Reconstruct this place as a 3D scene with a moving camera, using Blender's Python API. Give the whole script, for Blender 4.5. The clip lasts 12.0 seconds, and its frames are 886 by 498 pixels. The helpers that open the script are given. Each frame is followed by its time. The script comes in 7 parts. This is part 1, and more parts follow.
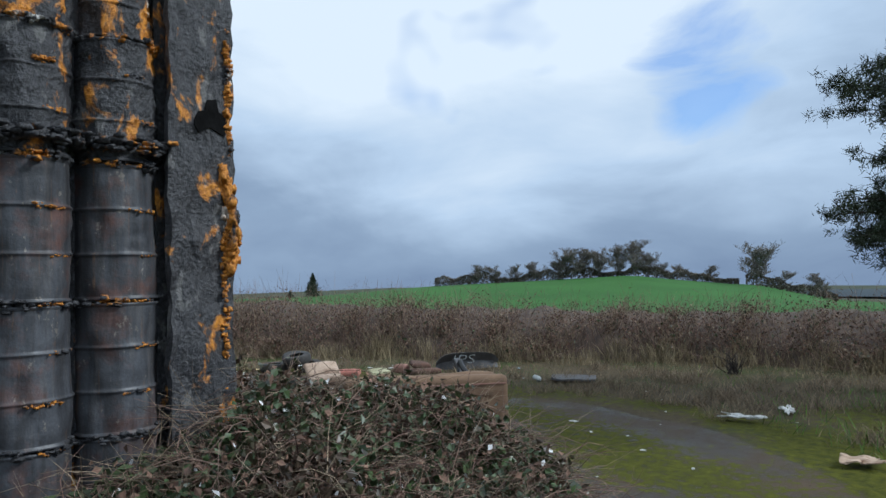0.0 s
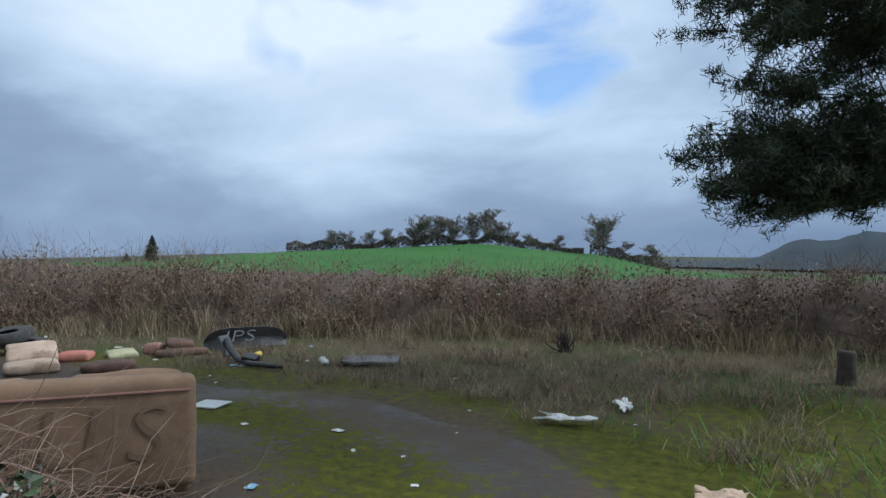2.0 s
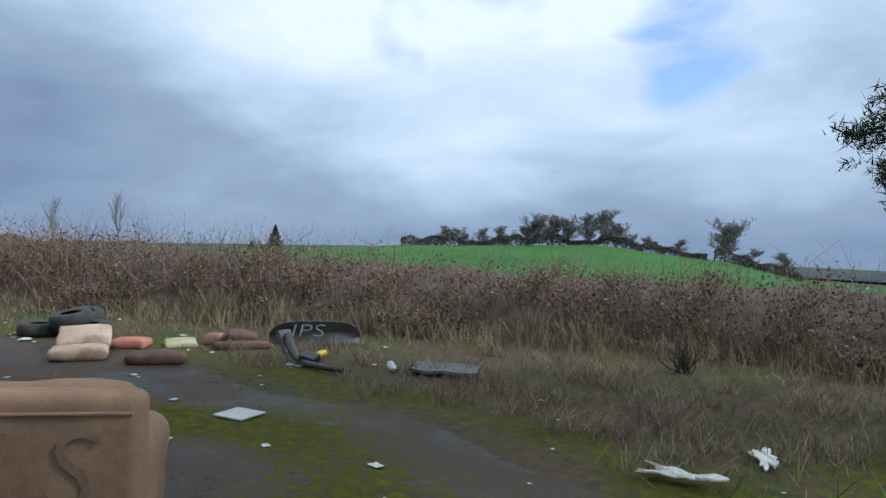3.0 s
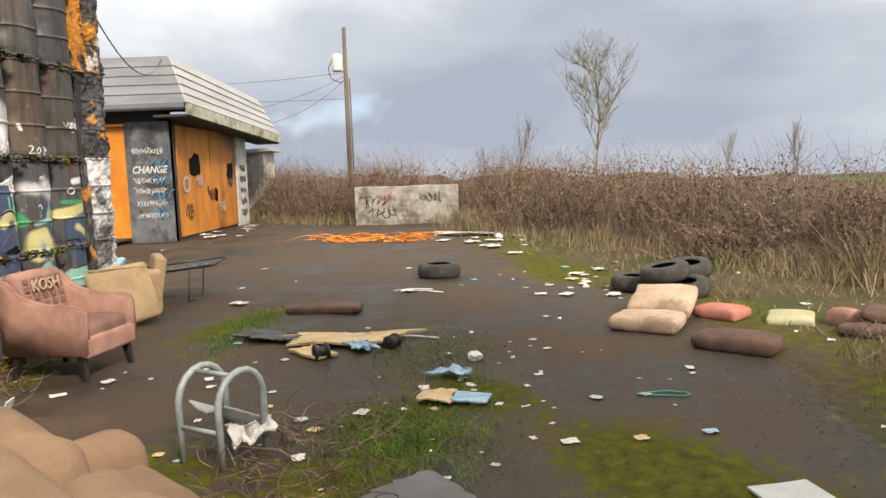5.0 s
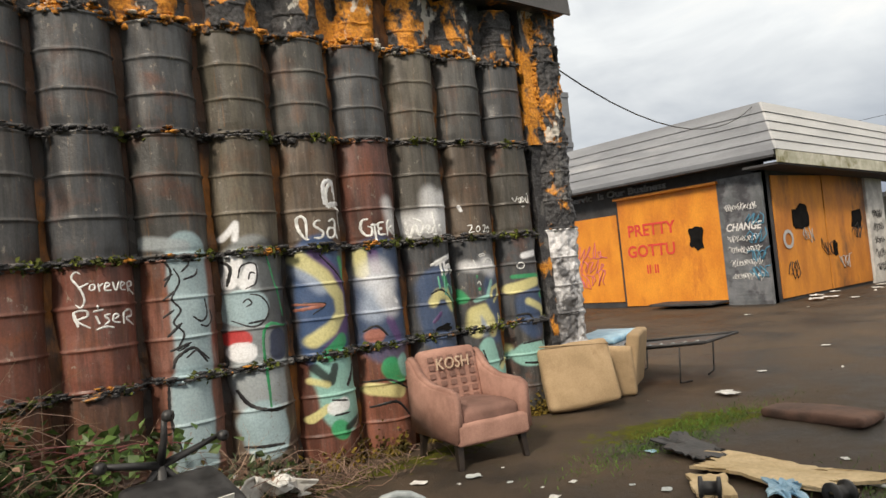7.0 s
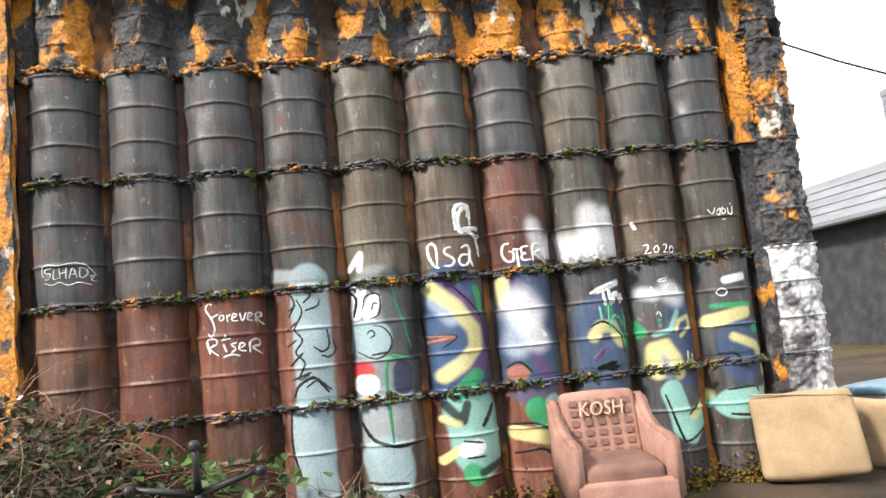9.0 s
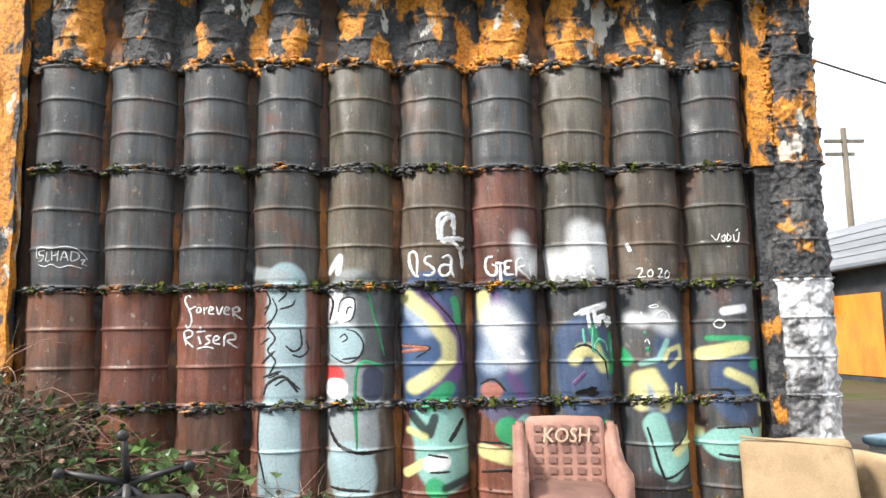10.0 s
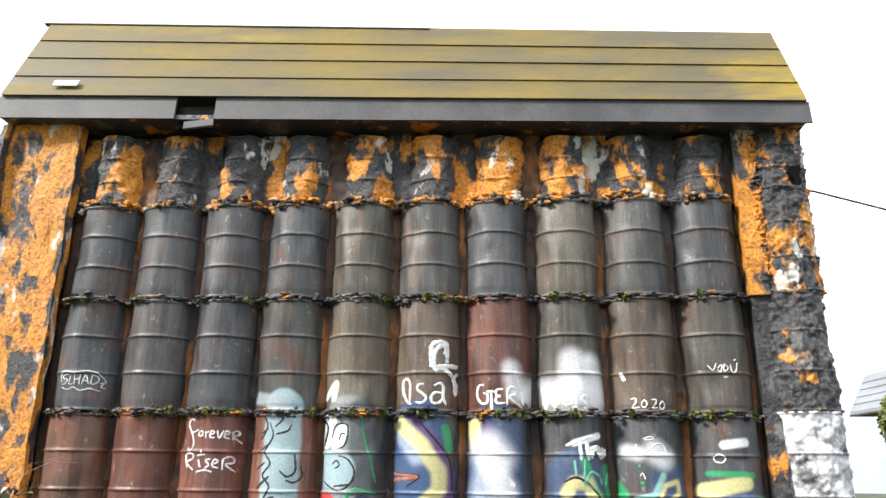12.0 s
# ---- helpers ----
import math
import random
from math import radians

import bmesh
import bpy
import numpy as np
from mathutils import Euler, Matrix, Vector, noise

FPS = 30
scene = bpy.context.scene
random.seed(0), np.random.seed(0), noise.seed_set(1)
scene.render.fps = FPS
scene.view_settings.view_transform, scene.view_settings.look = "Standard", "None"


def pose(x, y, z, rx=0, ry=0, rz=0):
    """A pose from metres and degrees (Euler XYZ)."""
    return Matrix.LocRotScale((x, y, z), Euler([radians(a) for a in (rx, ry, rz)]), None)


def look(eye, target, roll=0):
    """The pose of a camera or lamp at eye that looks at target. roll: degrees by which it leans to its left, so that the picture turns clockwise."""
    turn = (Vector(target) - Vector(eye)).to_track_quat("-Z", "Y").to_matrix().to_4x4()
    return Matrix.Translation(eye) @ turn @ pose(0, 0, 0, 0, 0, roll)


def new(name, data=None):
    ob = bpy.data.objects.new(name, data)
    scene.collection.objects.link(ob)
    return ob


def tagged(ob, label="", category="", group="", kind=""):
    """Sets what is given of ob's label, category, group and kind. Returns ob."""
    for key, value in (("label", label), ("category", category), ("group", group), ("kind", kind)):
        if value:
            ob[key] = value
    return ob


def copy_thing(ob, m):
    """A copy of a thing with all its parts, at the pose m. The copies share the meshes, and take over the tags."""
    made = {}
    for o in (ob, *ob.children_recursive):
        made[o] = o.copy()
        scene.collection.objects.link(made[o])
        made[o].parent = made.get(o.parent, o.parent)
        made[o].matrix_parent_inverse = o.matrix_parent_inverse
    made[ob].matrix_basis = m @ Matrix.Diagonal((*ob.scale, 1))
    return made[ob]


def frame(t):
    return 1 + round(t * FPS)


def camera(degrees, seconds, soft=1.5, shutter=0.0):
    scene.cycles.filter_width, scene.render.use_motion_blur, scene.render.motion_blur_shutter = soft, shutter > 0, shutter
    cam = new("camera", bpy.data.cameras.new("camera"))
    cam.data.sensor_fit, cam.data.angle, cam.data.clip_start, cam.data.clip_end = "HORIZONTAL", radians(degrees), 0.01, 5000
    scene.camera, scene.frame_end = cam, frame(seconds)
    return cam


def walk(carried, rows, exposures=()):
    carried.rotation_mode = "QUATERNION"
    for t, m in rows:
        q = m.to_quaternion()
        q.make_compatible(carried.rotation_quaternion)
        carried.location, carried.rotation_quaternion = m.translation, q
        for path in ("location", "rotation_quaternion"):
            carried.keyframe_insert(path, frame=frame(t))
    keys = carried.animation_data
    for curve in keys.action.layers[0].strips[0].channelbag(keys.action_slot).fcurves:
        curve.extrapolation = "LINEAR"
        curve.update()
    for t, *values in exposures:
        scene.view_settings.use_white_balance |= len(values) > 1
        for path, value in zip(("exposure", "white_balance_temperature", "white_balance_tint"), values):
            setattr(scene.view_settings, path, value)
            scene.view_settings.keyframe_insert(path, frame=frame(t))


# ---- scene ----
cam = camera(63.7, 12.0)
PATH = [
    (0, (-0.101, -2.521, 1.838), (-1.411, -1.012, 1.913), -1.3),
    (0.5, (-0.307, -1.876, 1.822), (-1.352, -0.171, 1.881), -1.8),
    (1, (-0.491, -1.11, 1.768), (-1.42, 0.66, 1.76), -3.2),
    (1.5, (-0.74, -0.379, 1.69), (-1.691, 1.381, 1.671), 0.4),
    (2, (-0.911, 0.352, 1.637), (-1.902, 2.089, 1.614), -0.3),
    (2.5, (-1.178, 1.051, 1.612), (-2.181, 2.781, 1.585), 2.1),
    (2.7, (-1.277, 1.353, 1.57), (-2.371, 3.027, 1.541), 2.5),
    (4.3, (-2.621, 3.281, 1.509), (-4.459, 4.062, 1.389), -0.3),
    (4.5, (-2.813, 3.434, 1.507), (-4.718, 4.021, 1.341), 0.3),
    (5, (-3.434, 3.908, 1.501), (-5.421, 3.86, 1.283), -1.9),
    (5.5, (-3.945, 4.245, 1.492), (-5.881, 3.753, 1.404), -2.0),
    (6, (-4.482, 4.616, 1.489), (-6.294, 3.768, 1.482), -2.2),
    (6.5, (-5.025, 4.901, 1.455), (-6.612, 3.685, 1.492), -4.7),
    (7, (-5.544, 5.188, 1.448), (-6.748, 3.592, 1.509), -5.8),
    (7.5, (-6.057, 5.31, 1.41), (-6.965, 3.531, 1.513), -7.7),
    (7.7, (-6.247, 5.34, 1.418), (-7.037, 3.506, 1.517), -8.3),
    (9.3, (-7.504, 5.326, 1.29), (-7.738, 3.357, 1.551), -3.9),
    (9.5, (-7.667, 5.333, 1.286), (-7.851, 3.36, 1.556), -2.8),
    (10, (-8.022, 5.31, 1.345), (-8.096, 3.327, 1.595), -0.8),
    (10.5, (-8.298, 5.33, 1.412), (-8.302, 3.335, 1.551), 0.6),
    (11, (-8.55, 5.432, 1.403), (-8.431, 3.457, 1.694), 0.3),
    (11.5, (-8.658, 5.466, 1.377), (-8.513, 3.554, 1.945), 0.1),
    (12, (-8.651, 5.497, 1.325), (-8.51, 3.592, 1.919), 0.6),
]
walk(cam, [(t, look(eye, target, roll)) for t, eye, target, roll in PATH],
     exposures=[(0, -0.18, 5500, 6), (0.5, -0.33, 5450, 5), (1, -0.2, 5500, 6), (2.7, -0.08, 5500, 6), (4.3, 0.5, 6900, 11), (5, 0.68, 7600, 14), (6, 0.3, 7600, 12), (7, 0.38, 7500, 12), (7.5, 0.55, 7200, 13), (9.3, 1.3, 6700, 11), (10.5, 1.33, 6500, 10), (12, 1.35, 6500, 10)])

# ---- sky and sun ----
SUN = Vector((0.78, 0.48, 0.74)).normalized()
world = bpy.data.worlds.new("sky")
scene.world = world
world.use_nodes = True
wt = world.node_tree
wt.nodes.clear()


def node(tree, kind, **values):
    n = tree.nodes.new(kind)
    for key, v in values.items():
        if key in n.inputs:
            n.inputs[key].default_value = v
    return n


def ramp(tree, source, stops):
    r = tree.nodes.new("ShaderNodeValToRGB")
    e = r.color_ramp.elements
    while len(e) < len(stops):
        e.new(0.5)
    for k, (p, c) in enumerate(stops):
        e[k].position = p
        e[k].color = (*c, 1) if len(c) == 3 else c
    tree.links.new(source, r.inputs[0])
    return r.outputs[0]


def mixed(tree, fac, a, b, blend="MIX"):
    m = tree.nodes.new("ShaderNodeMix")
    m.data_type, m.blend_type = "RGBA", blend
    for sock, v in ((m.inputs[0], fac), (m.inputs[6], a), (m.inputs[7], b)):
        if isinstance(v, (int, float)):
            sock.default_value = v
        elif isinstance(v, tuple):
            sock.default_value = (*v, 1)
        else:
            tree.links.new(v, sock)
    return m.outputs[2]


def calc(tree, op, a, b=0.0, clamp=False):
    m = tree.nodes.new("ShaderNodeMath")
    m.operation, m.use_clamp = op, clamp
    for sock, v in ((m.inputs[0], a), (m.inputs[1], b)):
        if isinstance(v, (int, float)):
            sock.default_value = v
        else:
            tree.links.new(v, sock)
    return m.outputs[0]


def noisy(tree, vec, scale, detail=4, rough=0.55, distort=0.0):
    n = node(tree, "ShaderNodeTexNoise", Scale=scale, Detail=detail, Roughness=rough, Distortion=distort)
    if vec is not None:
        tree.links.new(vec, n.inputs["Vector"])
    return n.outputs[0]


def stretched(tree, vec, scale, loc=(0, 0, 0)):
    m = tree.nodes.new("ShaderNodeMapping")
    m.inputs["Scale"].default_value = scale
    m.inputs["Location"].default_value = loc
    tree.links.new(vec, m.inputs["Vector"])
    return m.outputs[0]


sky_dir = wt.nodes.new("ShaderNodeTexCoord").outputs["Generated"]
sky = wt.nodes.new("ShaderNodeTexSky")
sky.sky_type, sky.sun_disc = "NISHITA", False
sky.sun_elevation, sky.sun_rotation = math.asin(SUN.z), math.atan2(SUN.x, SUN.y)
blue = mixed(wt, 1.0, sky.outputs[0], (0.12, 0.15, 0.19), "MULTIPLY")
flat = stretched(wt, sky_dir, (1.0, 1.0, 2.6), (0.3, 0.1, 0.2))
big = noisy(wt, flat, 1.3, 5, 0.5, 0.3)
fine = noisy(wt, flat, 4.0, 6, 0.55, 0.4)
sep = wt.nodes.new("ShaderNodeSeparateXYZ")
wt.links.new(sky_dir, sep.inputs[0])
dot = wt.nodes.new("ShaderNodeVectorMath")
dot.operation = "DOT_PRODUCT"
dot.inputs[1].default_value = Vector((-0.62, 0.68, 0.42)).normalized()
wt.links.new(sky_dir, dot.inputs[0])
bright = calc(wt, "MULTIPLY", calc(wt, "POWER", calc(wt, "MAXIMUM", dot.outputs["Value"], 0.0), 14.0), 0.4)
south = calc(wt, "MULTIPLY", calc(wt, "MAXIMUM", calc(wt, "MULTIPLY", sep.outputs[1], -1.0), 0.0), 0.28)
height = calc(wt, "MULTIPLY", calc(wt, "MAXIMUM", sep.outputs[2], 0.0), 0.95)
cover = calc(wt, "ADD", calc(wt, "ADD", calc(wt, "MULTIPLY", big, 0.75), calc(wt, "MULTIPLY", fine, 0.35)), bright)
cover = calc(wt, "ADD", calc(wt, "ADD", cover, height), calc(wt, "ADD", south, -0.37))
cloud = ramp(wt, cover, [(0.2, (0.26, 0.32, 0.43)), (0.38, (0.39, 0.465, 0.57)), (0.55, (0.68, 0.77, 0.87)), (0.74, (1.0, 1.02, 1.02))])
gap = ramp(wt, noisy(wt, stretched(wt, sky_dir, (1, 1, 1.5), (1.4, 0.2, 0.9)), 2.6, 4, 0.5, 0.2), [(0.66, (0, 0, 0)), (0.78, (1, 1, 1))])
rift = wt.nodes.new("ShaderNodeVectorMath")
rift.operation = "DOT_PRODUCT"
rift.inputs[1].default_value = Vector((-0.336, 0.904, 0.265)).normalized()
wt.links.new(sky_dir, rift.inputs[0])
rift_near = ramp(wt, calc(wt, "ADD", rift.outputs["Value"], calc(wt, "MULTIPLY", calc(wt, "SUBTRACT", fine, 0.5), 0.02)), [(0.9974, (0, 0, 0)), (0.9997, (1, 1, 1))])
gap = mixed(wt, 1.0, gap, mixed(wt, 1.0, rift_near, (0.7, 0.7, 0.7), "MULTIPLY"), "LIGHTEN")
bg = wt.nodes.new("ShaderNodeBackground")
wt.links.new(mixed(wt, gap, cloud, blue), bg.inputs[0])
bg.inputs[1].default_value = 0.95
wt.links.new(bg.outputs[0], wt.nodes.new("ShaderNodeOutputWorld").inputs[0])
lamp = bpy.data.lights.new("sun", "SUN")
lamp.energy, lamp.angle, lamp.color = 2.9, radians(9), (1.0, 0.95, 0.87)
sun = new("sun", lamp)
sun.matrix_world = look(SUN * 60, (0, 0, 0))

# ---- materials ----


def material(name):
    m = bpy.data.materials.new(name)
    m.use_nodes = True
    t = m.node_tree
    return m, t, t.nodes["Principled BSDF"], t.nodes.new("ShaderNodeTexCoord").outputs["Object"]


def bumped(t, b, height, strength, dist=0.02):
    n = node(t, "ShaderNodeBump", Strength=strength, Distance=dist)
    t.links.new(height, n.inputs["Height"])
    t.links.new(n.outputs[0], b.inputs["Normal"])


def surface(name, c1, c2, rough=0.75, scale=6.0, bump=0.3, c3=None, metal=0.0, island=0.0, spec=0.5, stretch=(1, 1, 1), fine=40.0):
    m, t, b, co = material(name)
    v = stretched(t, co, stretch)
    n1, n2 = noisy(t, v, scale, 5, 0.6), noisy(t, v, fine, 3, 0.6)
    col = ramp(t, n1, [(0.36, c1), (0.64, c2)])
    if c3:
        col = mixed(t, ramp(t, noisy(t, v, scale * 0.45, 6, 0.65), [(0.52, (0, 0, 0)), (0.62, (1, 1, 1))]), col, c3)
    col = mixed(t, 0.35, col, ramp(t, n2, [(0.3, (0.45, 0.45, 0.45)), (0.7, (1, 1, 1))]), "MULTIPLY")
    if island:
        rnd = t.nodes.new("ShaderNodeNewGeometry").outputs["Random Per Island"]
        col = mixed(t, 1.0, col, ramp(t, rnd, [(0, (1 - island,) * 3), (1, (1 + island * 0.6,) * 3)]), "MULTIPLY")
    t.links.new(col, b.inputs["Base Color"])
    t.links.new(ramp(t, n1, [(0.3, (max(0, rough - 0.12),) * 3), (0.7, (min(1, rough + 0.1),) * 3)]), b.inputs["Roughness"])
    b.inputs["Metallic"].default_value = metal
    b.inputs["Specular IOR Level"].default_value = spec
    if bump:
        bumped(t, b, calc(t, "ADD", n1, calc(t, "MULTIPLY", n2, 0.5)), bump)
    return m


def painted_metal():
    """Old drum steel: a base paint and a sprayed layer held by the mesh, with rust, streaks and chips."""
    m, t, b, co = material("old_painted_steel")
    base = t.nodes.new("ShaderNodeAttribute")
    base.attribute_name = "base"
    spray = t.nodes.new("ShaderNodeAttribute")
    spray.attribute_name = "spray"
    pos = t.nodes.new("ShaderNodeNewGeometry").outputs["Position"]
    streak = noisy(t, stretched(t, pos, (14, 14, 1.2)), 1.6, 5, 0.65)
    blotch = noisy(t, pos, 3.2, 6, 0.65)
    grain = noisy(t, pos, 55, 3, 0.6)
    col = mixed(t, calc(t, "MULTIPLY", ramp(t, streak, [(0.5, (0, 0, 0)), (0.72, (1, 1, 1))]), 0.45), base.outputs["Color"], (0.14, 0.125, 0.11))
    rust = ramp(t, blotch, [(0.53, (0, 0, 0)), (0.66, (1, 1, 1))])
    col = mixed(t, calc(t, "MULTIPLY", rust, base.outputs["Alpha"]), col, (0.17, 0.052, 0.02))
    chip = ramp(t, noisy(t, stretched(t, pos, (1, 1, 0.7), (4, 2, 7)), 16, 7, 0.72), [(0.62, (0, 0, 0)), (0.65, (1, 1, 1))])
    col = mixed(t, calc(t, "MULTIPLY", chip, 0.7), col, (0.27, 0.24, 0.2))
    soot = ramp(t, noisy(t, stretched(t, pos, (7, 7, 0.8), (1, 8, 2)), 1.5, 6, 0.7), [(0.42, (0.35, 0.33, 0.32)), (0.56, (1.1, 1.1, 1.1))])
    col = mixed(t, 0.65, col, soot, "MULTIPLY")
    drip = ramp(t, noisy(t, stretched(t, pos, (22, 22, 0.9), (9, 3, 2)), 1.2, 6, 0.7), [(0.6, (0, 0, 0)), (0.68, (1, 1, 1))])
    col = mixed(t, calc(t, "MULTIPLY", drip, 0.5), col, (0.19, 0.1, 0.045))
    hold = calc(t, "MULTIPLY", spray.outputs["Alpha"], ramp(t, calc(t, "ADD", calc(t, "MULTIPLY", grain, 0.5), calc(t, "MULTIPLY", blotch, 0.5)), [(0.58, (1, 1, 1)), (0.68, (0.35, 0.35, 0.35))]))
    col = mixed(t, hold, col, spray.outputs["Color"])
    col = mixed(t, 0.4, col, ramp(t, grain, [(0.3, (0.45, 0.45, 0.45)), (0.65, (1.15, 1.15, 1.15))]), "MULTIPLY")
    t.links.new(col, b.inputs["Base Color"])
    t.links.new(ramp(t, blotch, [(0.35, (0.36, 0.36, 0.36)), (0.65, (0.62, 0.62, 0.62))]), b.inputs["Roughness"])
    bumped(t, b, calc(t, "ADD", calc(t, "MULTIPLY", blotch, 0.6), calc(t, "MULTIPLY", grain, 0.3)), 0.34, 0.02)
    return m


def burnt_foam(name, cut=0.5, pale_share=0.8, rough=0.58):
    """Charred tar over orange insulating foam."""
    m, t, b, co = material(name)
    pos = t.nodes.new("ShaderNodeNewGeometry").outputs["Position"]
    n = noisy(t, stretched(t, pos, (1, 1, 0.6)), 4.5, 6, 0.6, 0.4)
    g = noisy(t, pos, 38, 4, 0.65)
    orange = ramp(t, g, [(0.3, (0.26, 0.075, 0.012)), (0.6, (0.7, 0.29, 0.03))])
    tar = ramp(t, g, [(0.35, (0.012, 0.012, 0.014)), (0.7, (0.075, 0.075, 0.08))])
    mask = ramp(t, n, [(cut, (0, 0, 0)), (cut + 0.05, (1, 1, 1))])
    col = mixed(t, mask, tar, orange)
    pale = ramp(t, noisy(t, stretched(t, pos, (1, 1, 0.5), (3, 5, 1)), 4.0, 5, 0.6), [(0.6, (0, 0, 0)), (0.63, (1, 1, 1))])
    col = mixed(t, calc(t, "MULTIPLY", pale, pale_share), col, (0.62, 0.6, 0.55))
    t.links.new(col, b.inputs["Base Color"])
    b.inputs["Roughness"].default_value = rough
    bumped(t, b, calc(t, "ADD", g, calc(t, "MULTIPLY", n, 1.5)), 0.7, 0.03)
    return m


def yard_ground():
    m, t, b, co = material("yard_and_field_ground")
    k = t.nodes.new("ShaderNodeAttribute")
    k.attribute_name = "cover"
    kind = t.nodes.new("ShaderNodeSeparateColor")
    t.links.new(k.outputs["Color"], kind.inputs[0])
    n1, n2, n3 = noisy(t, co, 0.9, 7, 0.62), noisy(t, co, 9, 6, 0.65), noisy(t, co, 70, 4, 0.65)
    wet = ramp(t, n1, [(0.35, (0.03, 0.028, 0.026)), (0.65, (0.105, 0.074, 0.051))])
    wet = mixed(t, ramp(t, n2, [(0.5, (0, 0, 0)), (0.75, (1, 1, 1))]), wet, (0.06, 0.044, 0.03))
    moss = ramp(t, n2, [(0.3, (0.03, 0.034, 0.004)), (0.7, (0.12, 0.125, 0.01))])
    dry = ramp(t, n2, [(0.3, (0.045, 0.034, 0.02)), (0.7, (0.13, 0.1, 0.055))])
    dry = mixed(t, ramp(t, noisy(t, co, 0.6, 5, 0.6), [(0.5, (0, 0, 0)), (0.66, (1, 1, 1))]), dry, (0.045, 0.065, 0.014))
    field = ramp(t, noisy(t, co, 0.05, 6, 0.6), [(0.3, (0.035, 0.11, 0.02)), (0.7, (0.055, 0.16, 0.03))])
    far = ramp(t, noisy(t, co, 0.02, 5, 0.6), [(0.3, (0.03, 0.05, 0.03)), (0.7, (0.09, 0.09, 0.05))])
    ragged = calc(t, "SUBTRACT", calc(t, "ADD", n2, calc(t, "MULTIPLY", n3, 0.5)), 0.75)
    def edge(ch, amount):
        return ramp(t, calc(t, "ADD", kind.outputs[ch], calc(t, "MULTIPLY", ragged, amount)), [(0.42, (0, 0, 0)), (0.58, (1, 1, 1))])
    col = mixed(t, edge(0, 0.5), dry, wet)
    col = mixed(t, edge(1, 1.9), col, moss)
    col = mixed(t, kind.outputs[2], col, field)
    col = mixed(t, calc(t, "SUBTRACT", 1.0, k.outputs["Alpha"]), col, far)
    col = mixed(t, 0.5, col, ramp(t, n3, [(0.3, (0.4, 0.4, 0.4)), (0.68, (1.1, 1.1, 1.1))]), "MULTIPLY")
    t.links.new(col, b.inputs["Base Color"])
    gloss = mixed(t, edge(0, 0.5), (0.9, 0.9, 0.9), ramp(t, n1, [(0.4, (0.45, 0.45, 0.45)), (0.62, (0.85, 0.85, 0.85))]))
    t.links.new(mixed(t, edge(1, 1.3), gloss, (1.0, 1.0, 1.0)), b.inputs["Roughness"])
    b.inputs["Specular IOR Level"].default_value = 0.2
    bumped(t, b, calc(t, "ADD", n2, calc(t, "MULTIPLY", n3, 0.6)), 0.55, 0.03)
    return m


STEEL = painted_metal()
FOAM = burnt_foam("charred_orange_foam", 0.51, 0.85)
TAR = burnt_foam("black_tar", 0.58, 0.15, 0.44)
ORANGE = burnt_foam("orange_foam", 0.44)
GROUND = yard_ground()
MOSS = surface("moss", (0.035, 0.05, 0.008), (0.13, 0.15, 0.018), 0.95, 20, 0.5, island=0.5)
ROOF = surface("mossy_roof_board", (0.075, 0.062, 0.035), (0.17, 0.122, 0.02), 0.7, 1.6, 0.2, (0.24, 0.165, 0.012), stretch=(0.4, 1, 1.6))
FASCIA = surface("grey_fascia_metal", (0.04, 0.04, 0.043), (0.085, 0.085, 0.09), 0.6, 2.5, 0.15)
BLACK = surface("dark_interior", (0.006, 0.006, 0.006), (0.014, 0.014, 0.014), 0.95, spec=0.05)
WHITE = surface("chalky_white_paint", (0.62, 0.62, 0.62), (0.8, 0.8, 0.8), 0.6, 8, 0.1)
SILVER = surface("silver_white_sprayed_foam", (0.3, 0.31, 0.33), (0.78, 0.78, 0.8), 0.38, 5, 0.6, (0.08, 0.08, 0.085))
CANE = surface("bramble_cane", (0.13, 0.07, 0.055), (0.28, 0.19, 0.14), 0.8, 9, 0, island=0.6)
DRY = surface("dry_weed_stalk", (0.17, 0.125, 0.08), (0.36, 0.28, 0.19), 0.9, 6, 0, island=0.65)
DEADLEAF = surface("withered_bramble_leaf", (0.1, 0.058, 0.042), (0.26, 0.155, 0.105), 0.85, 5, 0, island=0.7)
LEAF = surface("dark_bramble_leaf", (0.025, 0.045, 0.016), (0.08, 0.12, 0.04), 0.45, 4, 0, (0.075, 0.05, 0.03), island=0.6)
GRASS = surface("green_grass_blade", (0.06, 0.15, 0.012), (0.14, 0.27, 0.03), 0.7, 3, 0, island=0.5)
STRAW = surface("straw_grass_blade", (0.2, 0.16, 0.09), (0.36, 0.29, 0.17), 0.85, 3, 0, island=0.5)
# filling of the brambles: dark brown stands in for the shade inside
SHADED_THICKET = surface("thicket_shade", (0.04, 0.026, 0.02), (0.12, 0.08, 0.056), 0.95, 5, 0.8)
NEEDLE = surface("pine_needle", (0.014, 0.026, 0.012), (0.05, 0.07, 0.026), 0.7, 3, 0, island=0.5)
BARK = surface("dark_pine_bark", (0.018, 0.014, 0.012), (0.06, 0.045, 0.036), 0.9, 12, 0.8)
TWIG = surface("grey_bare_twig", (0.13, 0.115, 0.1), (0.28, 0.245, 0.21), 0.9, 4, 0, island=0.4)
# conifer colour shifted to blue, so the haze of distance is painted in
HAZY_WOODS = surface("hazy_distant_conifer_woods", (0.013, 0.026, 0.036), (0.028, 0.048, 0.062), 1.0, 0.05, 0, fine=0.4)

# ---- mesh tools ----


